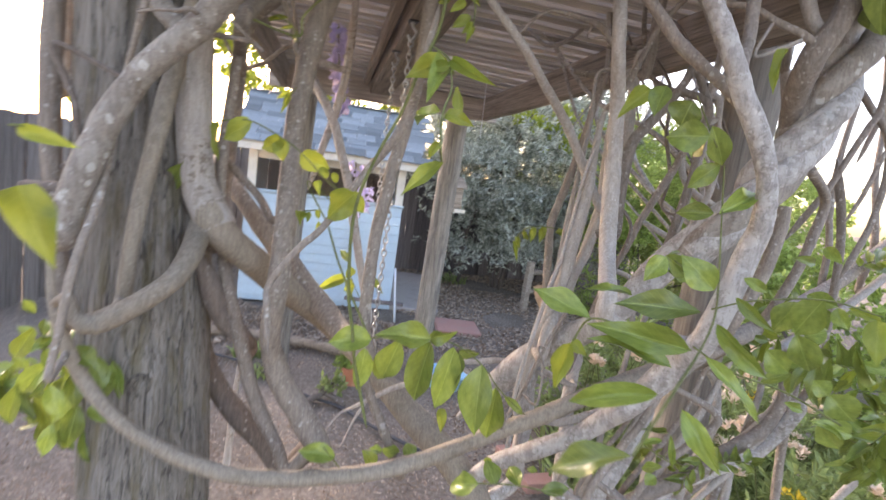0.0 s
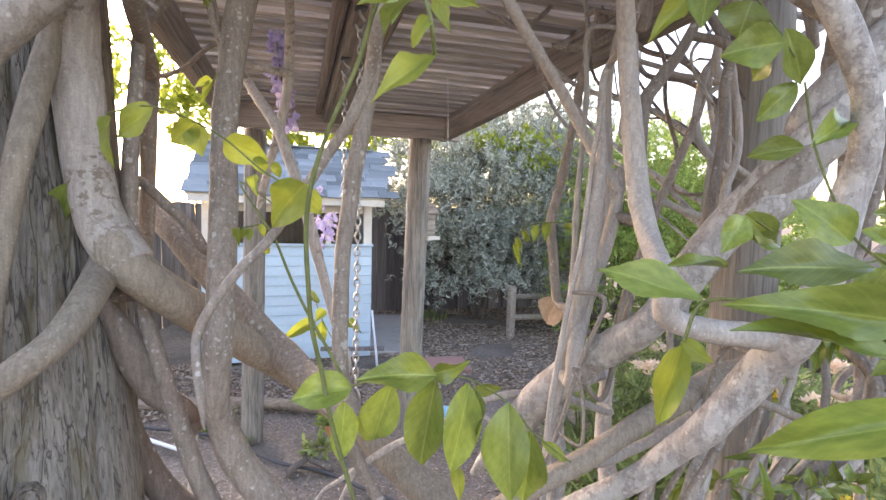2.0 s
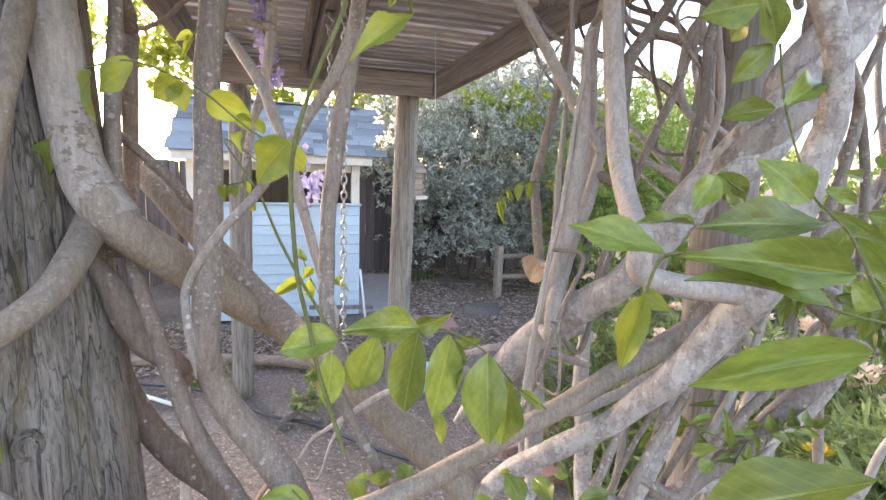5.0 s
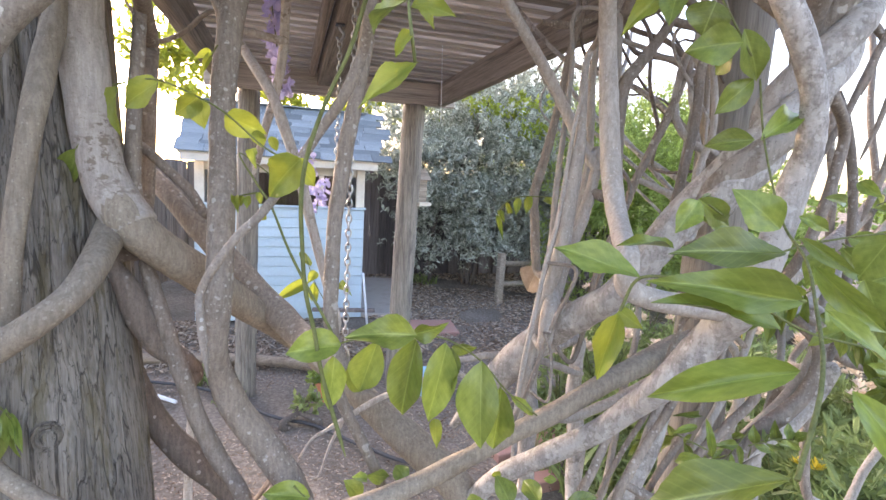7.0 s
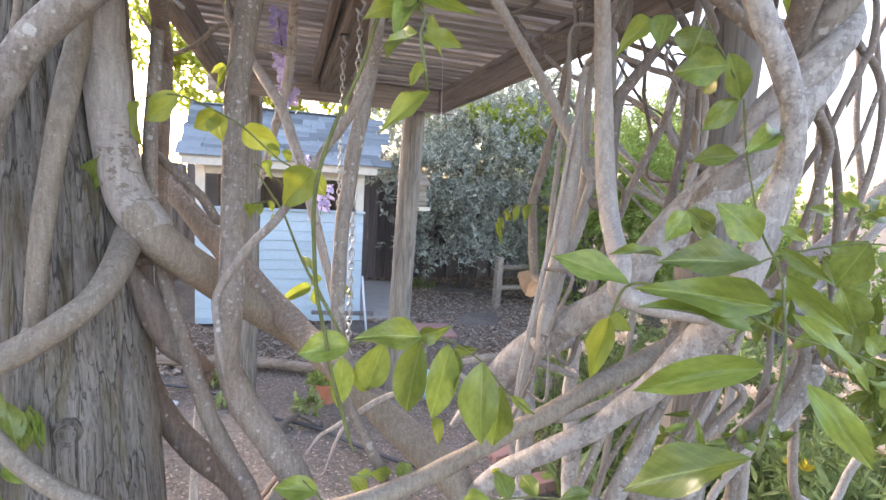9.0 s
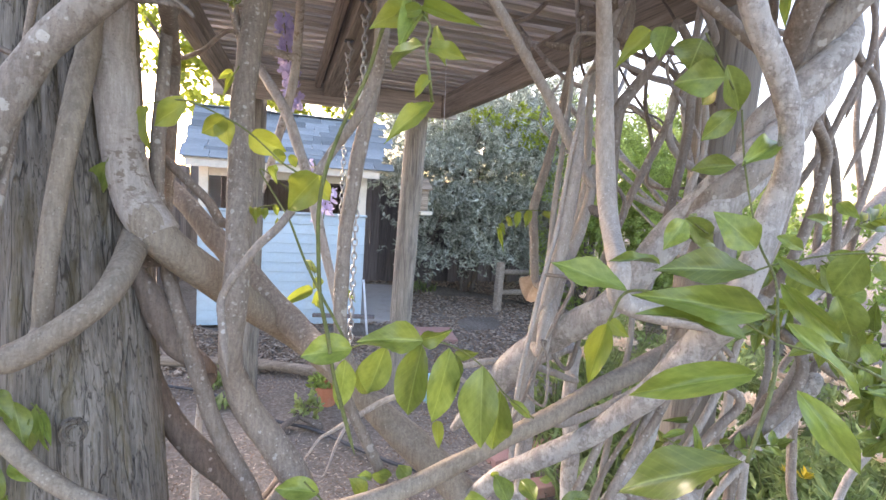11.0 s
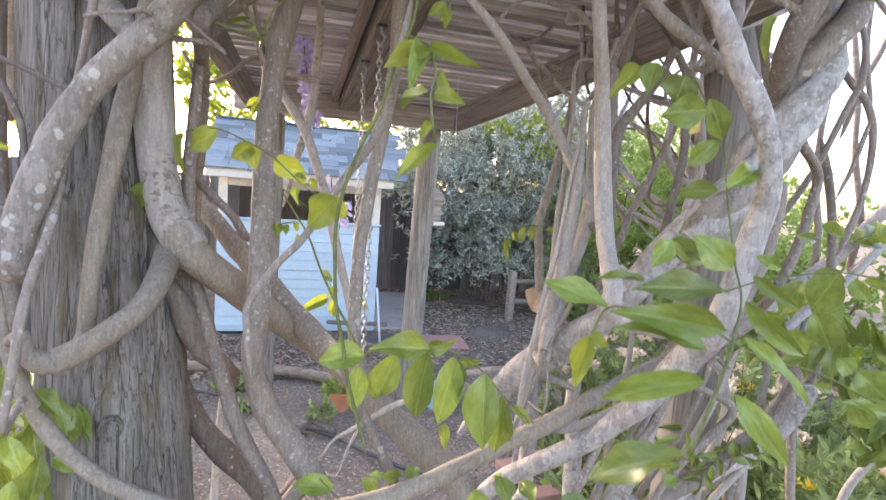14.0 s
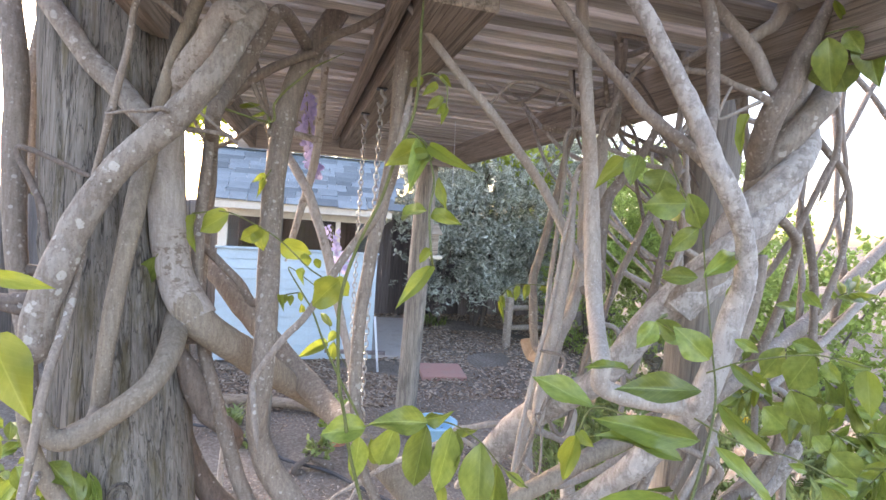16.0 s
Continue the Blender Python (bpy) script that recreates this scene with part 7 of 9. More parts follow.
leaflet(spray, LEAF, (0.626, 0.706, 0.924), (0.608, 0.729, 0.918), 0.0159, 7)
leaflet(spray, LEAF_YOUNG, (0.505, 0.743, 0.926), (0.540, 0.768, 0.911), 0.0159, 7)
leaflet(spray, LEAF, (0.289, 0.903, 0.846), (0.256, 0.884, 0.872), 0.0249, 22)
leaflet(spray, LEAF, (0.289, 0.905, 0.858), (0.341, 0.918, 0.837), 0.0324, 33)
leaflet(spray, LEAF, (0.370, 0.879, 0.851), (0.351, 0.913, 0.872), 0.0374, 5)
leaflet(spray, LEAF, (0.278, 0.902, 0.809), (0.241, 0.907, 0.850), 0.0374, 6)
spray = leaf_spray(wisteria_right, STEM_GREEN, (0.851, 0.651, 1.024), (0.915, 0.628, 0.994))
leaflet(spray, LEAF, (0.888, 0.643, 1.042), (0.841, 0.656, 1.028), 0.0159, 1)
leaflet(spray, LEAF, (0.894, 0.633, 0.982), (0.877, 0.686, 0.949), 0.0249, 3)
leaflet(spray, LEAF, (0.903, 0.640, 1.059), (0.910, 0.618, 0.983), 0.0159, -4)
leaflet(spray, LEAF, (0.883, 0.633, 0.960), (0.857, 0.630, 0.941), 0.0295, 2)
leaflet(spray, LEAF, (0.840, 0.660, 1.061), (0.950, 0.686, 1.040), 0.0113, 6)
spray = leaf_spray(wisteria_right, STEM_GREEN, (1.397, 0.687, 1.085), (1.435, 0.677, 1.101), (1.474, 0.667, 1.106))
leaflet(spray, LEAF, (1.423, 0.695, 1.082), (1.426, 0.698, 1.141), 0.0311, 2)
leaflet(spray, LEAF, (1.403, 0.680, 1.090), (1.509, 0.705, 1.038), 0.0224, -14)
leaflet(spray, LEAF, (1.402, 0.662, 1.103), (1.408, 0.665, 1.154), 0.0274, 4)
leaflet(spray, LEAF, (1.461, 0.703, 1.079), (1.476, 0.667, 1.061), 0.0223, -27)
leaflet(spray, LEAF_YOUNG, (1.413, 0.652, 1.111), (1.430, 0.690, 1.154), 0.0317, 34)
leaflet(spray, LEAF, (1.449, 0.678, 1.096), (1.513, 0.653, 1.068), 0.0318, 11)
leaflet(spray, LEAF_YOUNG, (1.472, 0.676, 1.099), (1.500, 0.701, 1.127), 0.0219, -7)
leaflet(spray, LEAF, (1.482, 0.683, 1.096), (1.481, 0.636, 1.094), 0.0214, 40)
leaflet(spray, LEAF, (1.474, 0.667, 1.106), (1.608, 0.711, 1.106), 0.0276, 6)
spray = leaf_spray(wisteria_right, STEM_GREEN, (1.357, 0.717, 1.185), (1.401, 0.704, 1.170), (1.445, 0.690, 1.144))
leaflet(spray, LEAF, (1.394, 0.732, 1.170), (1.473, 0.740, 1.187), 0.0276, -36)
leaflet(spray, LEAF, (1.371, 0.714, 1.178), (1.343, 0.675, 1.125), 0.0261, 8)
leaflet(spray, LEAF, (1.399, 0.713, 1.166), (1.422, 0.683, 1.188), 0.0234, -15)
leaflet(spray, LEAF, (1.373, 0.693, 1.176), (1.451, 0.734, 1.092), 0.0209, 11)
leaflet(spray, LEAF, (1.401, 0.692, 1.163), (1.408, 0.658, 1.208), 0.0269, -19)
leaflet(spray, LEAF, (1.410, 0.699, 1.160), (1.423, 0.676, 1.085), 0.0326, 4)
leaflet(spray, LEAF, (1.454, 0.709, 1.142), (1.460, 0.677, 1.177), 0.0233, 33)
leaflet(spray, LEAF, (1.454, 0.710, 1.142), (1.526, 0.725, 1.069), 0.0244, -21)
leaflet(spray, LEAF, (1.445, 0.690, 1.144), (1.585, 0.725, 1.088), 0.0276, -3)
spray = leaf_spray(wisteria_right, STEM_GREEN, (1.123, 0.493, 1.320), (1.083, 0.502, 1.300), (1.044, 0.511, 1.271))
leaflet(spray, LEAF, (1.122, 0.503, 1.309), (1.129, 0.509, 1.221), 0.0320, 4)
leaflet(spray, LEAF, (1.110, 0.494, 1.313), (1.028, 0.486, 1.343), 0.0272, -24)
leaflet(spray, LEAF, (1.072, 0.484, 1.308), (1.058, 0.473, 1.231), 0.0312, 2)
leaflet(spray, LEAF_YOUNG, (1.115, 0.517, 1.294), (1.030, 0.504, 1.318), 0.0253, 22)
leaflet(spray, LEAF, (1.059, 0.492, 1.295), (1.025, 0.486, 1.241), 0.0239, 19)
leaflet(spray, LEAF, (1.069, 0.500, 1.291), (1.035, 0.544, 1.303), 0.0316, -17)
leaflet(spray, LEAF, (1.060, 0.512, 1.277), (1.070, 0.533, 1.209), 0.0215, 25)
leaflet(spray, LEAF, (1.079, 0.528, 1.269), (1.073, 0.584, 1.280), 0.0287, 9)
leaflet(spray, LEAF, (1.044, 0.511, 1.271), (1.001, 0.538, 1.235), 0.0276, 3)
spray = leaf_spray(wisteria_right, STEM_GREEN, (1.428, 0.537, 1.163), (1.395, 0.544, 1.135), (1.362, 0.551, 1.096))
leaflet(spray, LEAF_YOUNG, (1.384, 0.518, 1.166), (1.418, 0.542, 1.092), 0.0206, 3)
leaflet(spray, LEAF, (1.386, 0.519, 1.166), (1.349, 0.542, 1.174), 0.0248, -27)
leaflet(spray, LEAF_YOUNG, (1.418, 0.552, 1.132), (1.474, 0.584, 1.024), 0.0309, 8)
leaflet(spray, LEAF_YOUNG, (1.419, 0.552, 1.132), (1.315, 0.540, 1.143), 0.0277, 0)
leaflet(spray, LEAF, (1.354, 0.525, 1.135), (1.406, 0.561, 1.042), 0.0245, -28)
leaflet(spray, LEAF_YOUNG, (1.403, 0.555, 1.116), (1.347, 0.569, 1.109), 0.0249, -6)
leaflet(spray, LEAF, (1.367, 0.546, 1.108), (1.416, 0.582, 1.008), 0.0267, -33)
leaflet(spray, LEAF, (1.402, 0.568, 1.093), (1.344, 0.583, 1.102), 0.0270, 29)
leaflet(spray, LEAF, (1.362, 0.551, 1.096), (1.268, 0.529, 1.068), 0.0276, 6)
spray = leaf_spray(wisteria_right, STEM_GREEN, (1.681, 0.709, 1.175), (1.732, 0.694, 1.159), (1.785, 0.677, 1.130))
leaflet(spray, LEAF_YOUNG, (1.679, 0.694, 1.173), (1.678, 0.642, 1.213), 0.0316, 0)
leaflet(spray, LEAF, (1.692, 0.702, 1.170), (1.673, 0.666, 1.107), 0.0294, 17)
leaflet(spray, LEAF_YOUNG, (1.746, 0.712, 1.150), (1.879, 0.743, 1.150), 0.0278, 6)
leaflet(spray, LEAF, (1.681, 0.673, 1.169), (1.671, 0.649, 1.122), 0.0208, -9)
leaflet(spray, LEAF, (1.745, 0.689, 1.147), (1.798, 0.688, 1.172), 0.0247, 12)
leaflet(spray, LEAF, (1.776, 0.707, 1.138), (1.768, 0.673, 1.083), 0.0271, -12)
leaflet(spray, LEAF, (1.748, 0.669, 1.143), (1.914, 0.710, 1.132), 0.0303, -4)
leaflet(spray, LEAF, (1.751, 0.671, 1.142), (1.851, 0.712, 1.027), 0.0315, -9)
leaflet(spray, LEAF, (1.785, 0.677, 1.130), (1.841, 0.657, 1.102), 0.0276, 5)
spray = leaf_spray(wisteria_right, STEM_GREEN, (1.601, 0.692, 1.090), (1.557, 0.703, 1.074), (1.513, 0.713, 1.045))
leaflet(spray, LEAF_YOUNG, (1.578, 0.688, 1.087), (1.619, 0.733, 0.996), 0.0252, 23)
leaflet(spray, LEAF, (1.619, 0.715, 1.072), (1.518, 0.702, 1.114), 0.0311, 34)
leaflet(spray, LEAF, (1.598, 0.720, 1.061), (1.658, 0.772, 0.969), 0.0218, 30)
leaflet(spray, LEAF, (1.600, 0.721, 1.061), (1.597, 0.760, 1.092), 0.0309, 29)
leaflet(spray, LEAF, (1.505, 0.676, 1.079), (1.497, 0.701, 0.993), 0.0307, -39)
leaflet(spray, LEAF, (1.520, 0.687, 1.073), (1.522, 0.720, 1.089), 0.0227, 25)
leaflet(spray, LEAF, (1.530, 0.713, 1.050), (1.586, 0.756, 0.938), 0.0304, 10)
leaflet(spray, LEAF_YOUNG, (1.529, 0.712, 1.051), (1.461, 0.719, 1.077), 0.0293, -21)
leaflet(spray, LEAF, (1.513, 0.713, 1.045), (1.485, 0.750, 1.005), 0.0276, -2)
spray = leaf_spray(wisteria_right, STEM_GREEN, (1.382, 0.606, 1.075), (1.438, 0.590, 1.061), (1.495, 0.572, 1.036))
leaflet(spray, LEAF, (1.399, 0.602, 1.068), (1.504, 0.630, 1.073), 0.0259, -27)
leaflet(spray, LEAF, (1.387, 0.594, 1.074), (1.493, 0.622, 0.975), 0.0299, 38)
leaflet(spray, LEAF, (1.417, 0.588, 1.063), (1.492, 0.602, 1.084), 0.0259, 20)
leaflet(spray, LEAF, (1.389, 0.570, 1.075), (1.430, 0.580, 1.003), 0.0217, -4)
leaflet(spray, LEAF, (1.488, 0.608, 1.035), (1.619, 0.651, 1.050), 0.0319, -29)
leaflet(spray, LEAF, (1.491, 0.610, 1.034), (1.467, 0.570, 0.981), 0.0291, 9)
leaflet(spray, LEAF_YOUNG, (1.490, 0.584, 1.036), (1.553, 0.582, 1.072), 0.0309, 18)
leaflet(spray, LEAF, (1.463, 0.567, 1.048), (1.520, 0.572, 0.969), 0.0271, -11)
leaflet(spray, LEAF, (1.495, 0.572, 1.036), (1.527, 0.537, 1.026), 0.0276, -6)
spray = leaf_spray(wisteria_right, STEM_GREEN, (1.642, 0.661, 0.954), (1.676, 0.649, 0.925), (1.712, 0.637, 0.884))
leaflet(spray, LEAF, (1.668, 0.667, 0.937), (1.789, 0.688, 0.927), 0.0284, -14)
leaflet(spray, LEAF_YOUNG, (1.636, 0.648, 0.951), (1.689, 0.670, 0.857), 0.0259, 11)
leaflet(spray, LEAF_YOUNG, (1.703, 0.672, 0.912), (1.859, 0.711, 0.867), 0.0260, -5)
leaflet(spray, LEAF, (1.680, 0.659, 0.922), (1.679, 0.669, 0.838), 0.0288, -26)
leaflet(spray, LEAF_YOUNG, (1.649, 0.625, 0.927), (1.783, 0.648, 0.895), 0.0277, 19)
leaflet(spray, LEAF_YOUNG, (1.646, 0.624, 0.928), (1.683, 0.638, 0.841), 0.0253, -30)
leaflet(spray, LEAF_YOUNG, (1.709, 0.645, 0.891), (1.828, 0.658, 0.871), 0.0282, -18)
leaflet(spray, LEAF_YOUNG, (1.743, 0.663, 0.876), (1.753, 0.665, 0.781), 0.0328, -35)
leaflet(spray, LEAF_YOUNG, (1.712, 0.637, 0.884), (1.751, 0.616, 0.834), 0.0276, 6)
spray = leaf_spray(wisteria_right, STEM_GREEN, (1.534, 0.619, 1.005), (1.494, 0.630, 1.000), (1.454, 0.640, 0.984))
leaflet(spray, LEAF, (1.535, 0.630, 0.997), (1.529, 0.673, 0.909), 0.0333, 6)
leaflet(spray, LEAF, (1.538, 0.631, 0.995), (1.505, 0.629, 1.036), 0.0218, 23)
leaflet(spray, LEAF, (1.468, 0.604, 1.013), (1.450, 0.633, 0.952), 0.0261, -30)
leaflet(spray, LEAF, (1.533, 0.646, 0.984), (1.509, 0.657, 1.021), 0.0247, -14)
leaflet(spray, LEAF, (1.460, 0.616, 1.003), (1.471, 0.656, 0.935), 0.0218, 4)
leaflet(spray, LEAF_YOUNG, (1.522, 0.656, 0.975), (1.494, 0.654, 1.030), 0.0271, -1)
leaflet(spray, LEAF, (1.499, 0.659, 0.971), (1.514, 0.704, 0.892), 0.0247, -14)
leaflet(spray, LEAF, (1.465, 0.637, 0.987), (1.442, 0.652, 1.034), 0.0297, -15)
leaflet(spray, LEAF, (1.454, 0.640, 0.984), (1.343, 0.620, 1.006), 0.0276, 6)
spray = leaf_spray(wisteria_right, STEM_GREEN, (1.258, 0.741, 1.287), (1.216, 0.751, 1.264), (1.175, 0.760, 1.229))
leaflet(spray, LEAF, (1.248, 0.745, 1.279), (1.298, 0.798, 1.177), 0.0293, -26)
leaflet(spray, LEAF_YOUNG, (1.221, 0.721, 1.287), (1.201, 0.776, 1.295), 0.0304, -28)
leaflet(spray, LEAF_YOUNG, (1.200, 0.724, 1.274), (1.212, 0.747, 1.203), 0.0222, 6)
leaflet(spray, LEAF, (1.205, 0.729, 1.272), (1.153, 0.733, 1.283), 0.0215, -6)
leaflet(spray, LEAF, (1.238, 0.781, 1.240), (1.212, 0.764, 1.179), 0.0245, 20)
leaflet(spray, LEAF, (1.230, 0.774, 1.243), (1.140, 0.748, 1.263), 0.0238, 16)
leaflet(spray, LEAF, (1.214, 0.783, 1.227), (1.183, 0.771, 1.159), 0.0280, 5)
leaflet(spray, LEAF, (1.191, 0.761, 1.236), (1.101, 0.752, 1.271), 0.0328, 0)
leaflet(spray, LEAF, (1.175, 0.760, 1.229), (1.087, 0.739, 1.204), 0.0276, 7)
spray = leaf_spray(wisteria_right, STEM_GREEN, (1.688, 0.703, 1.170), (1.642, 0.713, 1.127), (1.596, 0.721, 1.071))
leaflet(spray, LEAF_YOUNG, (1.721, 0.734, 1.142), (1.693, 0.701, 1.072), 0.0314, -3)
leaflet(spray, LEAF, (1.714, 0.729, 1.144), (1.630, 0.725, 1.159), 0.0259, -4)
leaflet(spray, LEAF, (1.632, 0.696, 1.139), (1.673, 0.718, 1.045), 0.0287, -13)
leaflet(spray, LEAF, (1.677, 0.725, 1.125), (1.624, 0.753, 1.113), 0.0311, 13)
leaflet(spray, LEAF, (1.646, 0.723, 1.104), (1.656, 0.706, 1.025), 0.0318, 12)
leaflet(spray, LEAF, (1.662, 0.734, 1.098), (1.688, 0.813, 1.056), 0.0294, 27)
leaflet(spray, LEAF, (1.576, 0.697, 1.097), (1.553, 0.676, 1.031), 0.0276, -17)
leaflet(spray, LEAF, (1.654, 0.748, 1.069), (1.543, 0.737, 1.094), 0.0323, 30)
leaflet(spray, LEAF, (1.596, 0.721, 1.071), (1.539, 0.718, 1.018), 0.0276, 1)
spray = leaf_spray(wisteria_right, STEM_GREEN, (1.409, 0.644, 1.242), (1.350, 0.660, 1.246), (1.291, 0.676, 1.238))
leaflet(spray, LEAF_YOUNG, (1.413, 0.663, 1.235), (1.408, 0.695, 1.172), 0.0246, -14)
leaflet(spray, LEAF, (1.381, 0.640, 1.245), (1.333, 0.616, 1.318), 0.0320, -22)
leaflet(spray, LEAF, (1.351, 0.646, 1.245), (1.278, 0.634, 1.208), 0.0256, 6)
leaflet(spray, LEAF, (1.396, 0.679, 1.231), (1.326, 0.653, 1.306), 0.0338, 12)
leaflet(spray, LEAF, (1.362, 0.683, 1.232), (1.295, 0.669, 1.197), 0.0229, -22)
leaflet(spray, LEAF, (1.366, 0.686, 1.230), (1.300, 0.660, 1.300), 0.0311, -31)
leaflet(spray, LEAF, (1.326, 0.685, 1.233), (1.277, 0.685, 1.174), 0.0287, 42)
leaflet(spray, LEAF, (1.339, 0.695, 1.229), (1.355, 0.722, 1.270), 0.0268, -13)
leaflet(spray, LEAF, (1.291, 0.676, 1.238), (1.302, 0.751, 1.222), 0.0276, -5)
spray = leaf_spray(wisteria_right, STEM_GREEN, (1.221, 0.506, 1.240), (1.255, 0.497, 1.248), (1.291, 0.487, 1.246))
leaflet(spray, LEAF, (1.261, 0.523, 1.230), (1.244, 0.511, 1.302), 0.0327, 19)
leaflet(spray, LEAF, (1.245, 0.513, 1.236), (1.378, 0.536, 1.177), 0.0307, 27)
leaflet(spray, LEAF_YOUNG, (1.224, 0.483, 1.250), (1.290, 0.532, 1.284), 0.0275, 8)
leaflet(spray, LEAF, (1.258, 0.505, 1.239), (1.361, 0.531, 1.177), 0.0223, -19)
leaflet(spray, LEAF_YOUNG, (1.299, 0.517, 1.232), (1.333, 0.542, 1.271), 0.0255, 6)
leaflet(spray, LEAF, (1.242, 0.480, 1.251), (1.259, 0.441, 1.235), 0.0251, 5)
leaflet(spray, LEAF, (1.256, 0.474, 1.253), (1.239, 0.453, 1.313), 0.0269, 8)
leaflet(spray, LEAF_YOUNG, (1.279, 0.488, 1.246), (1.340, 0.485, 1.209), 0.0212, 17)
leaflet(spray, LEAF, (1.291, 0.487, 1.246), (1.338, 0.471, 1.273), 0.0276, 3)
spray = leaf_spray(wisteria_right, STEM_GREEN, (1.066, 0.871, 0.890), (1.013, 0.887, 0.887), (0.960, 0.901, 0.872))
leaflet(spray, LEAF, (1.051, 0.875, 0.888), (1.049, 0.926, 0.818), 0.0226, 31)
leaflet(spray, LEAF, (1.053, 0.877, 0.887), (1.002, 0.850, 0.936), 0.0194, -23)
leaflet(spray, LEAF, (1.048, 0.907, 0.868), (1.000, 0.893, 0.838), 0.0194, -9)
leaflet(spray, LEAF, (1.006, 0.860, 0.897), (0.992, 0.889, 0.913), 0.0209, 4)
leaflet(spray, LEAF, (1.010, 0.900, 0.873), (1.003, 0.924, 0.811), 0.0192, -36)
leaflet(spray, LEAF, (0.990, 0.877, 0.887), (0.976, 0.880, 0.910), 0.0153, -25)
leaflet(spray, LEAF, (0.993, 0.917, 0.863), (1.008, 0.976, 0.778), 0.0208, -4)
leaflet(spray, LEAF, (0.958, 0.876, 0.887), (0.944, 0.876, 0.911), 0.0146, -25)
leaflet(spray, LEAF, (0.960, 0.901, 0.872), (0.904, 0.893, 0.879), 0.0190, -7)
spray = leaf_spray(wisteria_right, STEM_GREEN, (1.089, 0.702, 0.987), (1.059, 0.706, 0.949), (1.029, 0.709, 0.902))
leaflet(spray, LEAF, (1.104, 0.724, 0.962), (1.091, 0.697, 0.924), 0.0178, 0)
leaflet(spray, LEAF, (1.092, 0.713, 0.968), (1.090, 0.750, 0.947), 0.0153, -1)
leaflet(spray, LEAF, (1.044, 0.685, 0.967), (1.059, 0.685, 0.914), 0.0170, -23)
leaflet(spray, LEAF, (1.052, 0.693, 0.962), (0.997, 0.699, 0.963), 0.0215, 1)
leaflet(spray, LEAF, (1.024, 0.682, 0.950), (1.024, 0.675, 0.908), 0.0146, -10)
leaflet(spray, LEAF, (1.072, 0.724, 0.922), (1.027, 0.733, 0.914), 0.0193, 26)
leaflet(spray, LEAF, (1.013, 0.686, 0.929), (1.025, 0.672, 0.886), 0.0171, 6)
leaflet(spray, LEAF, (1.056, 0.725, 0.902), (0.982, 0.715, 0.900), 0.0232, -20)
leaflet(spray, LEAF, (1.029, 0.709, 0.902), (1.036, 0.742, 0.833), 0.0190, 3)
spray = leaf_spray(wisteria_right, STEM_GREEN, (1.069, 0.683, 0.963), (1.115, 0.671, 0.978), (1.162, 0.657, 0.982))
leaflet(spray, LEAF, (1.106, 0.699, 0.953), (1.105, 0.708, 0.995), 0.0232, -12)
leaflet(spray, LEAF, (1.075, 0.674, 0.970), (1.102, 0.652, 0.960), 0.0170, -1)
leaflet(spray, LEAF, (1.095, 0.666, 0.975), (1.148, 0.707, 0.980), 0.0168, -11)
leaflet(spray, LEAF, (1.099, 0.669, 0.973), (1.191, 0.701, 0.926), 0.0159, 30)
leaflet(spray, LEAF, (1.145, 0.682, 0.966), (1.120, 0.671, 1.019), 0.0231, -12)
leaflet(spray, LEAF, (1.135, 0.674, 0.971), (1.203, 0.673, 0.944), 0.0213, -31)
leaflet(spray, LEAF, (1.140, 0.655, 0.984), (1.180, 0.683, 1.008), 0.0214, 25)
leaflet(spray, LEAF, (1.123, 0.641, 0.992), (1.156, 0.632, 0.968), 0.0147, 28)
leaflet(spray, LEAF, (1.162, 0.657, 0.982), (1.169, 0.628, 1.010), 0.0190, -7)
spray = leaf_spray(wisteria_right, STEM_GREEN, (0.998, 0.802, 0.917), (1.039, 0.790, 0.915), (1.080, 0.775, 0.902))
leaflet(spray, LEAF, (0.986, 0.774, 0.930), (0.983, 0.753, 0.961), 0.0148, -34)
leaflet(spray, LEAF, (1.000, 0.788, 0.921), (1.028, 0.779, 0.883), 0.0162, 28)
leaflet(spray, LEAF, (1.025, 0.787, 0.914), (1.070, 0.805, 0.924), 0.0178, -17)
leaflet(spray, LEAF, (1.048, 0.811, 0.899), (1.077, 0.791, 0.868), 0.0188, 36)
leaflet(spray, LEAF, (1.075, 0.811, 0.892), (1.121, 0.818, 0.914), 0.0225, 17)
leaflet(spray, LEAF, (1.053, 0.790, 0.905), (1.139, 0.821, 0.827), 0.0217, -10)
leaflet(spray, LEAF, (1.094, 0.803, 0.889), (1.105, 0.796, 0.924), 0.0198, -22)
leaflet(spray, LEAF, (1.056, 0.767, 0.912), (1.093, 0.766, 0.852), 0.0209, -22)
leaflet(spray, LEAF, (1.080, 0.775, 0.902), (1.169, 0.803, 0.872), 0.0190, -4)
spray = leaf_spray(wisteria_left, STEM_GREEN, (-0.592, 1.329, 0.929), (-0.650, 1.343, 0.939), (-0.705, 1.356, 0.935))
leaflet(spray, LEAF, (-0.615, 1.349, 0.924), (-0.675, 1.363, 0.851), 0.0337, -28)
leaflet(spray, LEAF, (-0.629, 1.381, 0.911), (-0.667, 1.472, 0.935), 0.0293, -11)
leaflet(spray, LEAF, (-0.621, 1.307, 0.944), (-0.727, 1.412, 0.868), 0.0292, 20)
leaflet(spray, LEAF, (-0.655, 1.385, 0.914), (-0.699, 1.451, 0.953), 0.0330, 5)
leaflet(spray, LEAF, (-0.660, 1.341, 0.934), (-0.695, 1.291, 0.909), 0.0323, 18)
leaflet(spray, LEAF, (-0.671, 1.366, 0.925), (-0.737, 1.461, 0.952), 0.0330, -4)
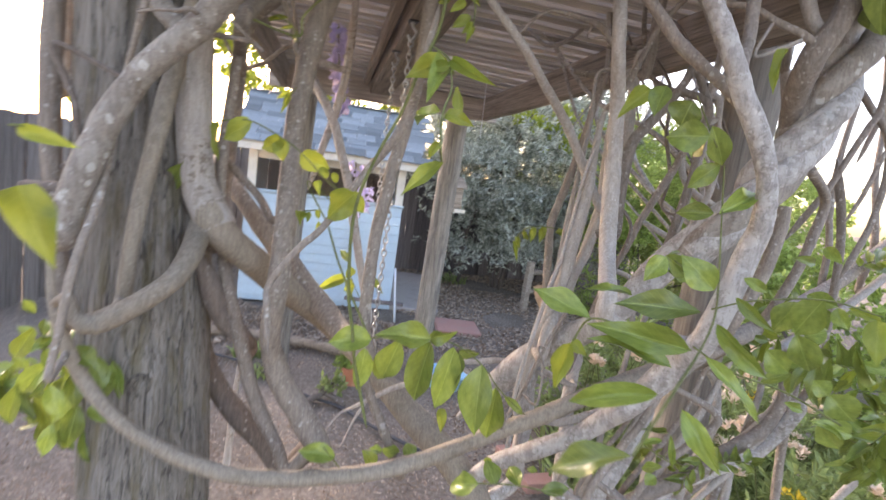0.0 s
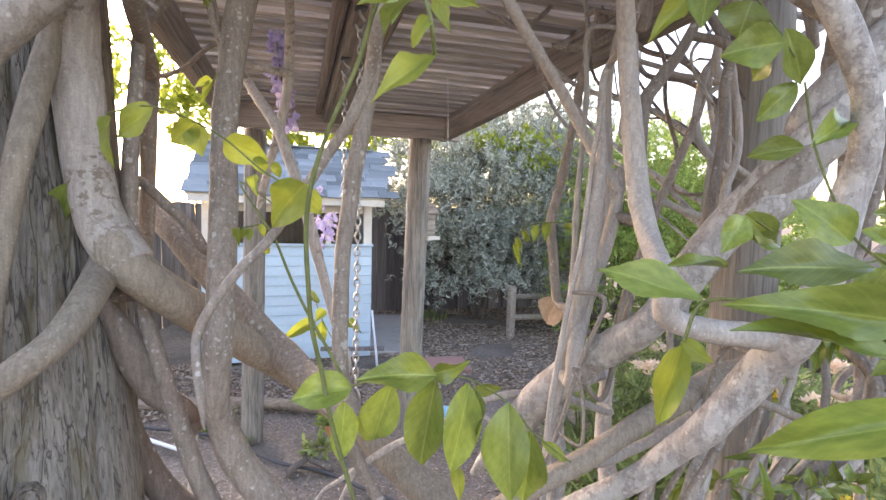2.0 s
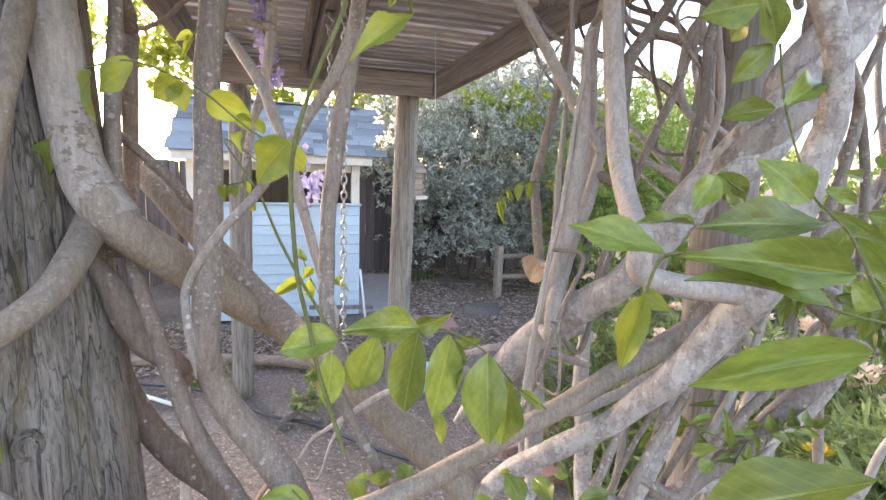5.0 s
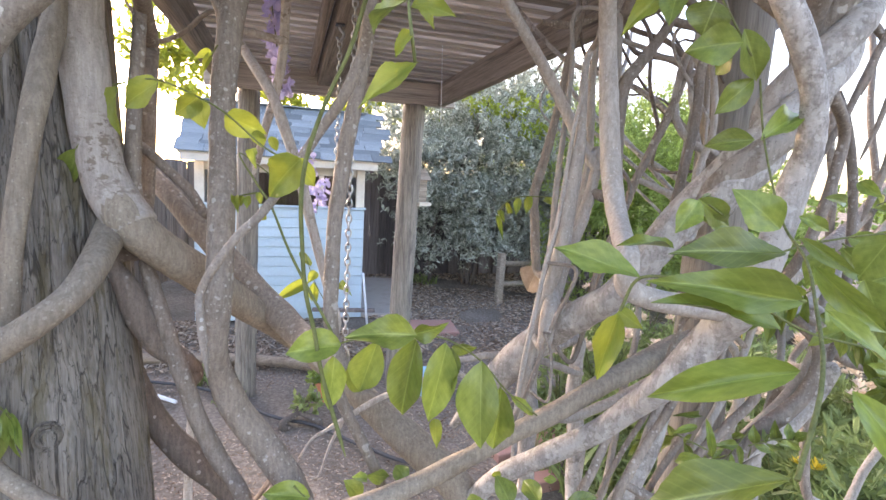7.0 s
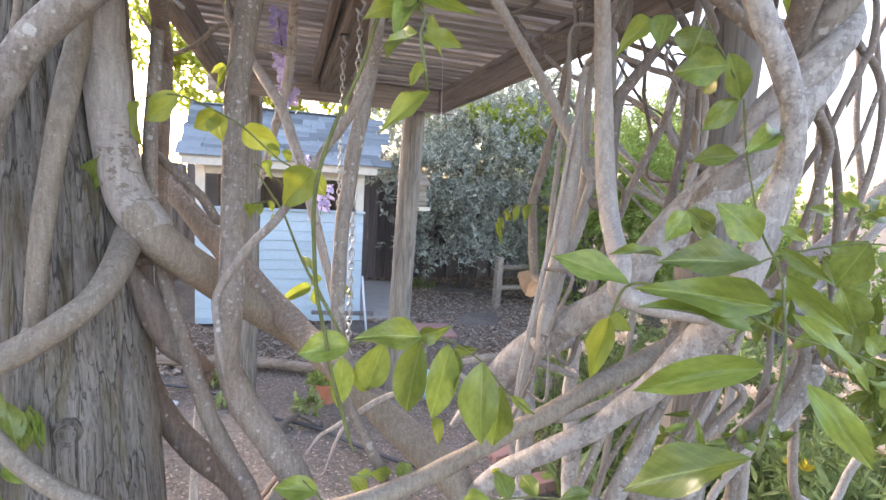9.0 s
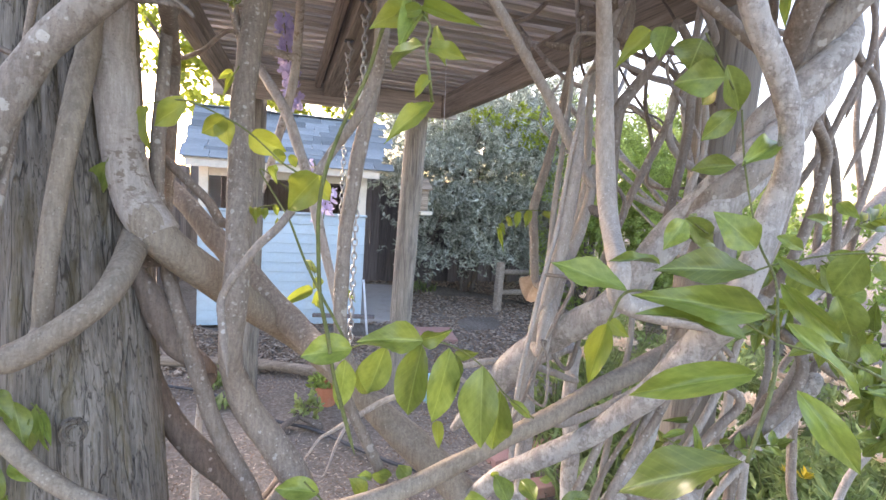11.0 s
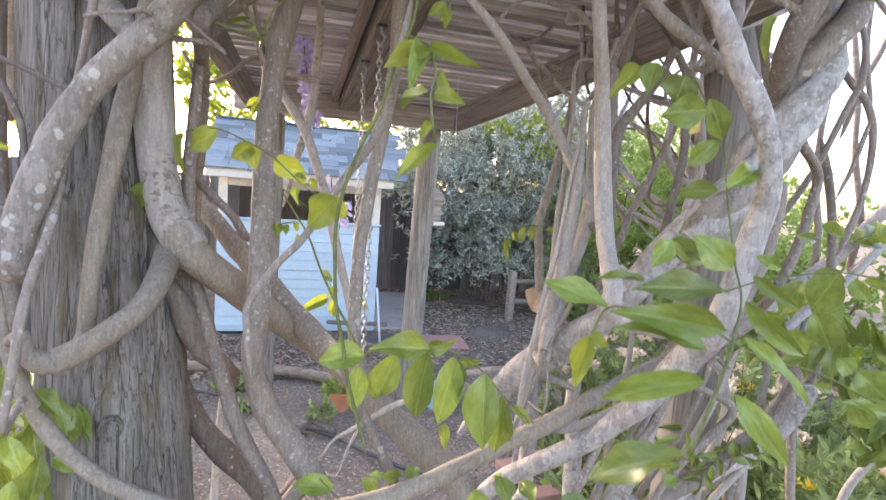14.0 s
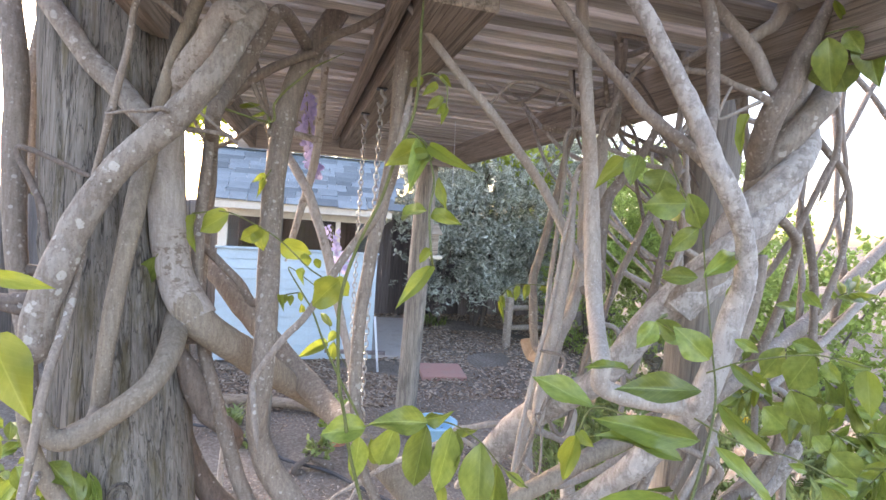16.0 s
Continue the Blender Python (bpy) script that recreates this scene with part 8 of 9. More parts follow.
leaflet(spray, LEAF, (-0.675, 1.321, 0.946), (-0.766, 1.415, 0.867), 0.0251, -28)
leaflet(spray, LEAF, (-0.686, 1.346, 0.937), (-0.700, 1.387, 0.979), 0.0296, 8)
leaflet(spray, LEAF, (-0.705, 1.356, 0.935), (-0.756, 1.350, 0.960), 0.0314, -7)
spray = leaf_spray(wisteria_left, STEM_GREEN, (-0.780, 1.247, 0.795), (-0.715, 1.233, 0.806), (-0.648, 1.217, 0.805))
leaflet(spray, LEAF, (-0.745, 1.213, 0.811), (-0.731, 1.227, 0.856), 0.0284, -14)
leaflet(spray, LEAF, (-0.746, 1.215, 0.810), (-0.661, 1.162, 0.774), 0.0360, 6)
leaflet(spray, LEAF, (-0.715, 1.207, 0.813), (-0.692, 1.196, 0.892), 0.0366, 11)
leaflet(spray, LEAF, (-0.733, 1.242, 0.795), (-0.732, 1.311, 0.703), 0.0250, 26)
leaflet(spray, LEAF, (-0.698, 1.229, 0.801), (-0.676, 1.216, 0.862), 0.0288, 6)
leaflet(spray, LEAF, (-0.681, 1.195, 0.817), (-0.593, 1.114, 0.796), 0.0324, -3)
leaflet(spray, LEAF, (-0.657, 1.201, 0.813), (-0.670, 1.275, 0.847), 0.0345, -12)
leaflet(spray, LEAF, (-0.681, 1.250, 0.789), (-0.598, 1.177, 0.760), 0.0329, -33)
leaflet(spray, LEAF, (-0.648, 1.217, 0.805), (-0.557, 1.154, 0.839), 0.0314, -1)
spray = leaf_spray(wisteria_left, STEM_GREEN, (-0.581, 1.345, 0.674), (-0.546, 1.338, 0.681), (-0.510, 1.328, 0.675))
leaflet(spray, LEAF, (-0.569, 1.337, 0.677), (-0.607, 1.433, 0.703), 0.0360, -35)
leaflet(spray, LEAF, (-0.552, 1.294, 0.700), (-0.511, 1.343, 0.620), 0.0316, 13)
leaflet(spray, LEAF, (-0.558, 1.350, 0.668), (-0.575, 1.428, 0.701), 0.0358, -30)
leaflet(spray, LEAF, (-0.558, 1.348, 0.669), (-0.510, 1.408, 0.569), 0.0378, 40)
leaflet(spray, LEAF, (-0.530, 1.316, 0.685), (-0.541, 1.416, 0.686), 0.0296, -27)
leaflet(spray, LEAF, (-0.551, 1.370, 0.655), (-0.471, 1.282, 0.634), 0.0323, -30)
leaflet(spray, LEAF, (-0.532, 1.364, 0.657), (-0.522, 1.386, 0.691), 0.0260, 21)
leaflet(spray, LEAF, (-0.537, 1.378, 0.650), (-0.448, 1.302, 0.623), 0.0370, 15)
leaflet(spray, LEAF, (-0.510, 1.328, 0.675), (-0.459, 1.360, 0.672), 0.0314, 2)
spray = leaf_spray(wisteria_left, STEM_GREEN, (-0.768, 1.235, 0.875), (-0.728, 1.222, 0.853), (-0.686, 1.207, 0.819))
leaflet(spray, LEAF, (-0.773, 1.262, 0.853), (-0.719, 1.269, 0.881), 0.0340, -15)
leaflet(spray, LEAF, (-0.764, 1.244, 0.861), (-0.780, 1.275, 0.750), 0.0334, 25)
leaflet(spray, LEAF, (-0.734, 1.218, 0.856), (-0.655, 1.206, 0.866), 0.0368, 18)
leaflet(spray, LEAF, (-0.725, 1.202, 0.864), (-0.698, 1.144, 0.794), 0.0357, 32)
leaflet(spray, LEAF, (-0.706, 1.196, 0.850), (-0.636, 1.173, 0.872), 0.0301, -1)
leaflet(spray, LEAF, (-0.709, 1.202, 0.848), (-0.683, 1.167, 0.775), 0.0318, 6)
leaflet(spray, LEAF, (-0.704, 1.223, 0.821), (-0.622, 1.169, 0.867), 0.0309, 0)
leaflet(spray, LEAF, (-0.696, 1.209, 0.828), (-0.679, 1.150, 0.784), 0.0260, -6)
leaflet(spray, LEAF, (-0.686, 1.207, 0.819), (-0.607, 1.149, 0.791), 0.0314, 4)
spray = leaf_spray(wisteria_left, STEM_GREEN, (-0.610, 1.381, 0.700), (-0.656, 1.389, 0.681), (-0.700, 1.395, 0.649))
leaflet(spray, LEAF, (-0.640, 1.424, 0.672), (-0.673, 1.443, 0.582), 0.0286, 6)
leaflet(spray, LEAF, (-0.609, 1.350, 0.710), (-0.652, 1.350, 0.746), 0.0295, -6)
leaflet(spray, LEAF, (-0.628, 1.349, 0.700), (-0.682, 1.404, 0.589), 0.0301, 21)
leaflet(spray, LEAF, (-0.655, 1.411, 0.668), (-0.731, 1.453, 0.677), 0.0336, -3)
leaflet(spray, LEAF, (-0.657, 1.370, 0.679), (-0.695, 1.402, 0.590), 0.0252, -4)
leaflet(spray, LEAF, (-0.681, 1.422, 0.651), (-0.763, 1.457, 0.664), 0.0378, 15)
leaflet(spray, LEAF, (-0.674, 1.364, 0.672), (-0.710, 1.381, 0.572), 0.0334, 0)
leaflet(spray, LEAF, (-0.697, 1.414, 0.645), (-0.751, 1.458, 0.666), 0.0289, 1)
leaflet(spray, LEAF, (-0.700, 1.395, 0.649), (-0.815, 1.502, 0.561), 0.0314, 2)
spray = leaf_spray(wisteria_left, STEM_GREEN, (-0.741, 1.477, 0.792), (-0.805, 1.489, 0.771), (-0.867, 1.498, 0.735))
leaflet(spray, LEAF, (-0.755, 1.472, 0.788), (-0.819, 1.527, 0.686), 0.0304, -11)
leaflet(spray, LEAF, (-0.762, 1.486, 0.781), (-0.816, 1.510, 0.795), 0.0269, 13)
leaflet(spray, LEAF, (-0.799, 1.504, 0.762), (-0.801, 1.476, 0.682), 0.0325, 2)
leaflet(spray, LEAF, (-0.769, 1.444, 0.788), (-0.812, 1.445, 0.842), 0.0362, -10)
leaflet(spray, LEAF, (-0.831, 1.512, 0.747), (-0.837, 1.470, 0.669), 0.0370, -34)
leaflet(spray, LEAF, (-0.829, 1.510, 0.748), (-0.878, 1.506, 0.775), 0.0312, -34)
leaflet(spray, LEAF, (-0.834, 1.465, 0.756), (-0.885, 1.506, 0.651), 0.0317, 9)
leaflet(spray, LEAF, (-0.877, 1.548, 0.719), (-0.958, 1.647, 0.707), 0.0246, 27)
leaflet(spray, LEAF, (-0.867, 1.498, 0.735), (-0.927, 1.496, 0.708), 0.0314, 5)
spray = leaf_spray(wisteria_left, STEM_GREEN, (-0.630, 1.251, 0.723), (-0.570, 1.238, 0.724), (-0.510, 1.222, 0.712))
leaflet(spray, LEAF, (-0.619, 1.261, 0.714), (-0.558, 1.221, 0.768), 0.0287, -6)
leaflet(spray, LEAF, (-0.610, 1.241, 0.725), (-0.594, 1.308, 0.592), 0.0375, -15)
leaflet(spray, LEAF, (-0.596, 1.269, 0.703), (-0.549, 1.210, 0.792), 0.0316, 27)
leaflet(spray, LEAF, (-0.604, 1.286, 0.694), (-0.518, 1.198, 0.658), 0.0378, 31)
leaflet(spray, LEAF, (-0.571, 1.270, 0.696), (-0.542, 1.292, 0.726), 0.0290, 0)
leaflet(spray, LEAF, (-0.538, 1.192, 0.738), (-0.472, 1.148, 0.701), 0.0306, -11)
leaflet(spray, LEAF, (-0.520, 1.210, 0.722), (-0.493, 1.209, 0.763), 0.0255, -29)
leaflet(spray, LEAF, (-0.524, 1.218, 0.718), (-0.500, 1.210, 0.654), 0.0237, 31)
leaflet(spray, LEAF, (-0.510, 1.222, 0.712), (-0.432, 1.188, 0.718), 0.0314, -6)
spray = leaf_spray(wisteria_left, STEM_GREEN, (-0.617, 1.399, 0.800), (-0.670, 1.409, 0.788), (-0.722, 1.417, 0.761))
leaflet(spray, LEAF, (-0.626, 1.387, 0.801), (-0.705, 1.455, 0.701), 0.0320, 24)
leaflet(spray, LEAF, (-0.644, 1.430, 0.782), (-0.655, 1.381, 0.833), 0.0247, -5)
leaflet(spray, LEAF, (-0.663, 1.418, 0.780), (-0.752, 1.519, 0.647), 0.0348, -11)
leaflet(spray, LEAF, (-0.649, 1.386, 0.794), (-0.734, 1.463, 0.804), 0.0348, 17)
leaflet(spray, LEAF, (-0.690, 1.427, 0.768), (-0.757, 1.521, 0.644), 0.0280, 1)
leaflet(spray, LEAF, (-0.689, 1.425, 0.769), (-0.727, 1.431, 0.808), 0.0295, -25)
leaflet(spray, LEAF, (-0.688, 1.374, 0.786), (-0.701, 1.308, 0.755), 0.0302, -36)
leaflet(spray, LEAF, (-0.685, 1.367, 0.789), (-0.759, 1.444, 0.804), 0.0321, 19)
leaflet(spray, LEAF, (-0.722, 1.417, 0.761), (-0.799, 1.446, 0.733), 0.0314, 6)
spray = leaf_spray(wisteria_left, STEM_GREEN, (-0.562, 1.388, 0.756), (-0.500, 1.375, 0.773), (-0.436, 1.361, 0.776))
leaflet(spray, LEAF, (-0.542, 1.379, 0.762), (-0.510, 1.386, 0.826), 0.0375, 2)
leaflet(spray, LEAF, (-0.531, 1.350, 0.775), (-0.474, 1.327, 0.713), 0.0334, -1)
leaflet(spray, LEAF, (-0.504, 1.350, 0.777), (-0.501, 1.357, 0.840), 0.0332, -12)
leaflet(spray, LEAF, (-0.518, 1.391, 0.758), (-0.436, 1.309, 0.757), 0.0281, 26)
leaflet(spray, LEAF, (-0.476, 1.347, 0.780), (-0.434, 1.302, 0.849), 0.0295, -23)
leaflet(spray, LEAF, (-0.474, 1.341, 0.783), (-0.421, 1.374, 0.712), 0.0331, 5)
leaflet(spray, LEAF, (-0.442, 1.329, 0.790), (-0.457, 1.415, 0.816), 0.0326, 9)
leaflet(spray, LEAF, (-0.449, 1.351, 0.780), (-0.398, 1.374, 0.714), 0.0313, 21)
leaflet(spray, LEAF, (-0.436, 1.361, 0.776), (-0.370, 1.347, 0.793), 0.0314, 6)
spray = leaf_spray(wisteria_right, STEM_GREEN, (1.443, 0.882, 1.364), (1.398, 0.894, 1.353), (1.354, 0.905, 1.331))
leaflet(spray, LEAF_YOUNG, (1.453, 0.903, 1.357), (1.381, 0.875, 1.308), 0.0235, 31)
leaflet(spray, LEAF, (1.410, 0.870, 1.361), (1.436, 0.933, 1.392), 0.0263, 37)
leaflet(spray, LEAF_YOUNG, (1.438, 0.914, 1.348), (1.457, 0.962, 1.286), 0.0240, -7)
leaflet(spray, LEAF, (1.416, 0.896, 1.351), (1.390, 0.913, 1.376), 0.0221, 3)
leaflet(spray, LEAF_YOUNG, (1.370, 0.882, 1.345), (1.409, 0.928, 1.277), 0.0223, -24)
leaflet(spray, LEAF, (1.385, 0.894, 1.344), (1.379, 0.932, 1.377), 0.0260, 20)
leaflet(spray, LEAF, (1.337, 0.878, 1.339), (1.290, 0.869, 1.286), 0.0242, 0)
leaflet(spray, LEAF, (1.365, 0.900, 1.336), (1.302, 0.873, 1.372), 0.0210, -4)
leaflet(spray, LEAF, (1.354, 0.905, 1.331), (1.329, 0.943, 1.312), 0.0238, 2)
spray = leaf_spray(wisteria_right, STEM_GREEN, (1.783, 1.039, 1.355), (1.737, 1.050, 1.336), (1.692, 1.060, 1.302))
leaflet(spray, LEAF, (1.815, 1.074, 1.344), (1.773, 1.049, 1.271), 0.0276, -26)
leaflet(spray, LEAF, (1.751, 1.029, 1.349), (1.711, 1.055, 1.360), 0.0264, 23)
leaflet(spray, LEAF, (1.791, 1.078, 1.331), (1.777, 1.064, 1.256), 0.0270, 0)
leaflet(spray, LEAF, (1.746, 1.046, 1.335), (1.700, 1.065, 1.355), 0.0270, -7)
leaflet(spray, LEAF_YOUNG, (1.740, 1.061, 1.321), (1.683, 1.025, 1.270), 0.0195, -14)
leaflet(spray, LEAF, (1.754, 1.072, 1.320), (1.657, 1.039, 1.346), 0.0225, -13)
leaflet(spray, LEAF, (1.730, 1.075, 1.307), (1.771, 1.114, 1.228), 0.0252, -35)
leaflet(spray, LEAF, (1.709, 1.060, 1.309), (1.705, 1.120, 1.317), 0.0286, 15)
leaflet(spray, LEAF_YOUNG, (1.692, 1.060, 1.302), (1.603, 1.040, 1.275), 0.0238, -2)
spray = leaf_spray(wisteria_right, STEM_GREEN, (1.643, 0.903, 1.476), (1.681, 0.894, 1.497), (1.719, 0.884, 1.506))
leaflet(spray, LEAF, (1.617, 0.876, 1.480), (1.592, 0.867, 1.508), 0.0175, 13)
leaflet(spray, LEAF, (1.686, 0.921, 1.480), (1.772, 0.918, 1.469), 0.0267, -7)
leaflet(spray, LEAF_YOUNG, (1.686, 0.904, 1.487), (1.755, 0.976, 1.533), 0.0262, 11)
leaflet(spray, LEAF, (1.716, 0.924, 1.488), (1.845, 0.943, 1.479), 0.0292, 28)
leaflet(spray, LEAF, (1.666, 0.876, 1.495), (1.752, 0.934, 1.545), 0.0261, 16)
leaflet(spray, LEAF_YOUNG, (1.694, 0.894, 1.495), (1.730, 0.874, 1.486), 0.0200, 15)
leaflet(spray, LEAF_YOUNG, (1.756, 0.917, 1.502), (1.814, 0.961, 1.558), 0.0286, -16)
leaflet(spray, LEAF_YOUNG, (1.677, 0.867, 1.502), (1.815, 0.895, 1.477), 0.0263, -2)
leaflet(spray, LEAF_YOUNG, (1.719, 0.884, 1.506), (1.801, 0.903, 1.535), 0.0238, -3)


# ---- tangle of old shoots under the roof ----
rt = random.Random(21)
for k in range(16):
    x, y = rt.uniform(0.95, 1.50), rt.uniform(0.95, 1.8)
    z0, z1 = rt.uniform(1.55, 1.95), rt.uniform(1.95, 2.14)
    dx, dy = rt.uniform(-0.28, 0.28), rt.uniform(-0.3, 0.3)
    r = rt.uniform(0.0035, 0.010)
    stem(wisteria_right, rt.choice((BARK, BARK_DARK, BARK_SPECK)), "thin old twining shoot", (1.27 + rt.uniform(-0.05, 0.05), 1.05 + rt.uniform(-0.05, 0.05), z0 - 0.2, r), (x * 0.5 + 0.63, y * 0.5 + 0.52, z0, r),
         (x, y, (z0 + z1) / 2, r), (x + dx * 0.6, y + dy * 0.5, z1, r * 0.9), (x + dx, y + dy, 2.16, r * 0.7))


# ---- wisteria flowers ----
def petal_mesh(name, material):
    verts, faces = [], []
    for j in range(5):
        u = j / 4
        half = 0.5 * math.sin(math.pi * min(0.97, 0.12 + 0.85 * u)) ** 0.6
        for i in range(5):
            s = i / 2 - 1
            verts.append((s * half, u, 0.35 * s * s * half + 0.3 * u * u))
    for j in range(4):
        for i in range(4):
            a = j * 5 + i
            faces.append((a, a + 1, a + 6, a + 5))
    return mesh_from(name, verts, faces, material, True)


def floret_mesh():
    bm = bmesh.new()
    src = petal_mesh("petal", PETAL)
    for tilt, size, spin in ((-70, 1.0, 0), (40, 0.75, 20), (40, 0.75, -20), (80, 0.6, 0)):
        n = len(bm.verts)
        bm.from_mesh(src)
        bm.verts.ensure_lookup_table()
        m = pose(0, 0, 0, tilt, spin, 0) @ Matrix.Diagonal((size * 0.9, size, size, 1))
        for v in bm.verts[n:]:
            v.co = m @ v.co
    return bm_mesh("floret", bm, PETAL, True)


FLORET = floret_mesh()


def raceme(plant, top, bottom, count, size, seed):
    rng = random.Random(seed)
    base = plant.matrix_basis.translation
    a, b = Vector(top) - base, Vector(bottom) - base
    rows = [(*a.lerp(b, k / 4), 0.0018) for k in range(5)]
    r = part("raceme", tube_mesh("raceme_stalk", rows, STEM_GREEN, 6, 4, 0.0), plant, "hanging cluster of lilac blossoms")
    for k in range(count):
        p = a.lerp(b, (k + 0.5) / count) + Vector((rng.uniform(-1, 1), rng.uniform(-1, 1), 0)) * 0.026
        part("floret", FLORET, r, m=Matrix.LocRotScale(p, Euler((rng.uniform(-0.6, 0.9), rng.uniform(-0.8, 0.8), rng.uniform(0, 6.3))), Vector((1, 1, 1)) * size * rng.uniform(0.7, 1.15)))
    return r


raceme(wisteria_left, (0.052, 1.817, 2.072), (0.095, 1.761, 1.746), 66, 0.031, 1)
raceme(wisteria_left, (0.225, 1.798, 1.472), (0.215, 1.785, 1.351), 20, 0.027, 2)
raceme(wisteria_left, (0.173, 1.701, 1.573), (0.181, 1.689, 1.424), 14, 0.025, 3)


# ---- swing, birdhouse and small things ----
def chain_mesh(length, link=0.028, wire=0.0029, wide=0.0095):
    """Welded chain hanging down from the origin, links turned crosswise by turns."""
    verts, faces = [], []
    n, sides, ring = int(length / (link * 0.78)), 5, 10
    for k in range(n):
        z0 = -k * link * 0.78 - link / 2
        for i in range(ring):
            a = 2 * math.pi * i / ring
            cx, cz = wide * 0.8 * math.cos(a), link / 2 * math.sin(a)
            nx, nz = math.cos(a), math.sin(a)
            for s in range(sides):
                b = 2 * math.pi * s / sides
                p = (cx + wire * math.cos(b) * nx, wire * math.sin(b), cz + wire * math.cos(b) * nz)
                if k % 2:
                    p = (p[1], p[0], p[2])
                verts.append((p[0], p[1], p[2] + z0))
        o = k * ring * sides
        for i in range(ring):
            for s in range(sides):
                i2, s2 = (i + 1) % ring, (s + 1) % sides
                f = (o + i * sides + s, o + i2 * sides + s, o + i2 * sides + s2, o + i * sides + s2)
                faces.append(f if k % 2 == 0 else f[::-1])
    return mesh_from("chain", verts, faces, STEEL, True)


for y, run in ((1.91, 1.16), (1.434, 1.02)):
    swing = thing("swing_chain", "galvanised swing chain hanging free from the pergola beam", "chain", pose(0.292, y, 0), "swing chains")
    part("chain", chain_mesh(run), swing, m=pose(0, 0, 1.99))
    part("hook", tube_mesh("hook", [(0, 0, 2.055, 0.006), (0, 0, 2.03, 0.006), (0.014, 0, 2.01, 0.006), (0, 0, 1.985, 0.006), (-0.012, 0, 2.0, 0.005)], STEEL, 8, 6, 0.0), swing)
    part("eye_plate", box_mesh("eye_plate", (0.034, 0.034, 0.005), HOSE, 0.002), swing, m=pose(0, 0, 2.044))
    z = 1.99 - run
    part("end_hook", tube_mesh("end_hook", [(0, 0, z, 0.004), (0.010, 0, z - 0.02, 0.004), (0.012, 0, z - 0.05, 0.004), (0, 0, z - 0.065, 0.004), (-0.012, 0, z - 0.05, 0.004)], STEEL, 7, 6, 0.0), swing)

birdhouse = thing("birdhouse", "small brown wooden birdhouse nailed to the pergola post", "birdhouse", pose(0.995, 3.46, 1.34, 0, 0, -62) @ Matrix.Scale(0.8, 4))
part("box", box_mesh("birdhouse_box", (0.11, 0.12, 0.19), PERGOLA_Y, 0.003), birdhouse, m=pose(0, 0, 0.10))
part("floor", box_mesh("birdhouse_floor", (0.17, 0.14, 0.032), CREAM, 0.003), birdhouse, "pale wooden landing board", pose(0.035, -0.01, -0.012))
for s in (-1, 1):
    part("roof_panel", box_mesh("birdhouse_roof", (0.125, 0.17, 0.014), PERGOLA_Y, 0.002), birdhouse, m=pose(0.040 * s, 0, 0.245, 0, 52 * s))
# no hole is cut: a dark disc paints the shade inside it
part("entrance", tube_mesh("entrance", [(0.0, -0.0605, 0.12, 0.017), (0.0, -0.0635, 0.12, 0.017)], SHADE_DARK, 14, 2, 0.0), birdhouse)

tagged(part("hanging_string", tube_mesh("hanging_string", [(0.83, 2.42, 2.16, 0.0016), (0.845, 2.45, 2.0, 0.0016), (0.85, 2.46, 1.9, 0.0018), (0.853, 2.46, 1.80, 0.0018)], PIPE_WHITE, 6, 6, 0.0)), "thin pale string hanging from the pergola slats", "string")
tagged(part("leaning_plank", box_mesh("leaning_plank", (0.62, 0.05, 0.035), FENCE, 0.004, 0.003, 3), m=pose(0.66, 4.98, 0.17, 0, 0, -8)), "dark wooden plank leaning low against the playhouse", "plank")
tagged(part("garden_stake", tube_mesh("garden_stake", [(0.89, 4.86, -0.02, 0.012), (0.84, 4.97, 0.55, 0.012)], PIPE_WHITE, 8, 3, 0.02)), "pale blue plastic stake leaning on the playhouse", "stake")


def flower_pot(loc, radius, height):
    rows = [(0, 0, 0, radius * 0.72), (0, 0, height * 0.78, radius * 0.95), (0, 0, height * 0.80, radius * 1.08), (0, 0, height, radius * 1.1)]
    verts, faces, n = [], [], 24
    rim = rows + [(0, 0, height, radius * 0.96), (0, 0, height * 0.86, radius * 0.92)]
    for _, _, z, r in rim:
        verts += [(r * math.cos(2 * math.pi * k / n), r * math.sin(2 * math.pi * k / n), z) for k in range(n)]
    for j in range(len(rim) - 1):
        for k in range(n):
            faces.append((j * n + k, j * n + (k + 1) % n, (j + 1) * n + (k + 1) % n, (j + 1) * n + k))
    faces.append(tuple(reversed(range(n))))
    faces.append(tuple(range((len(rim) - 1) * n, len(rim) * n)))
    pot = thing("flower_pot", "orange terracotta flower pot standing on the earth", "flower pot", pose(*loc))
    part("pot", mesh_from("pot", verts, faces, TERRACOTTA), pot)
    part("plant", foliage("pot_plant", [(0, 0, height + 0.06, radius * 1.2, radius * 1.2, 0.10)], 260, 0.05, "oval", LEAF_GREEN, 3), pot)
    return pot


flower_pot((0.385, 3.27, -0.01), 0.075, 0.14)
BLUE_PLASTIC = paint_material("light_blue_plastic", (0.35, 0.62, 0.80), 0.4, (0.4, 0.5, 0.55), 0.3)


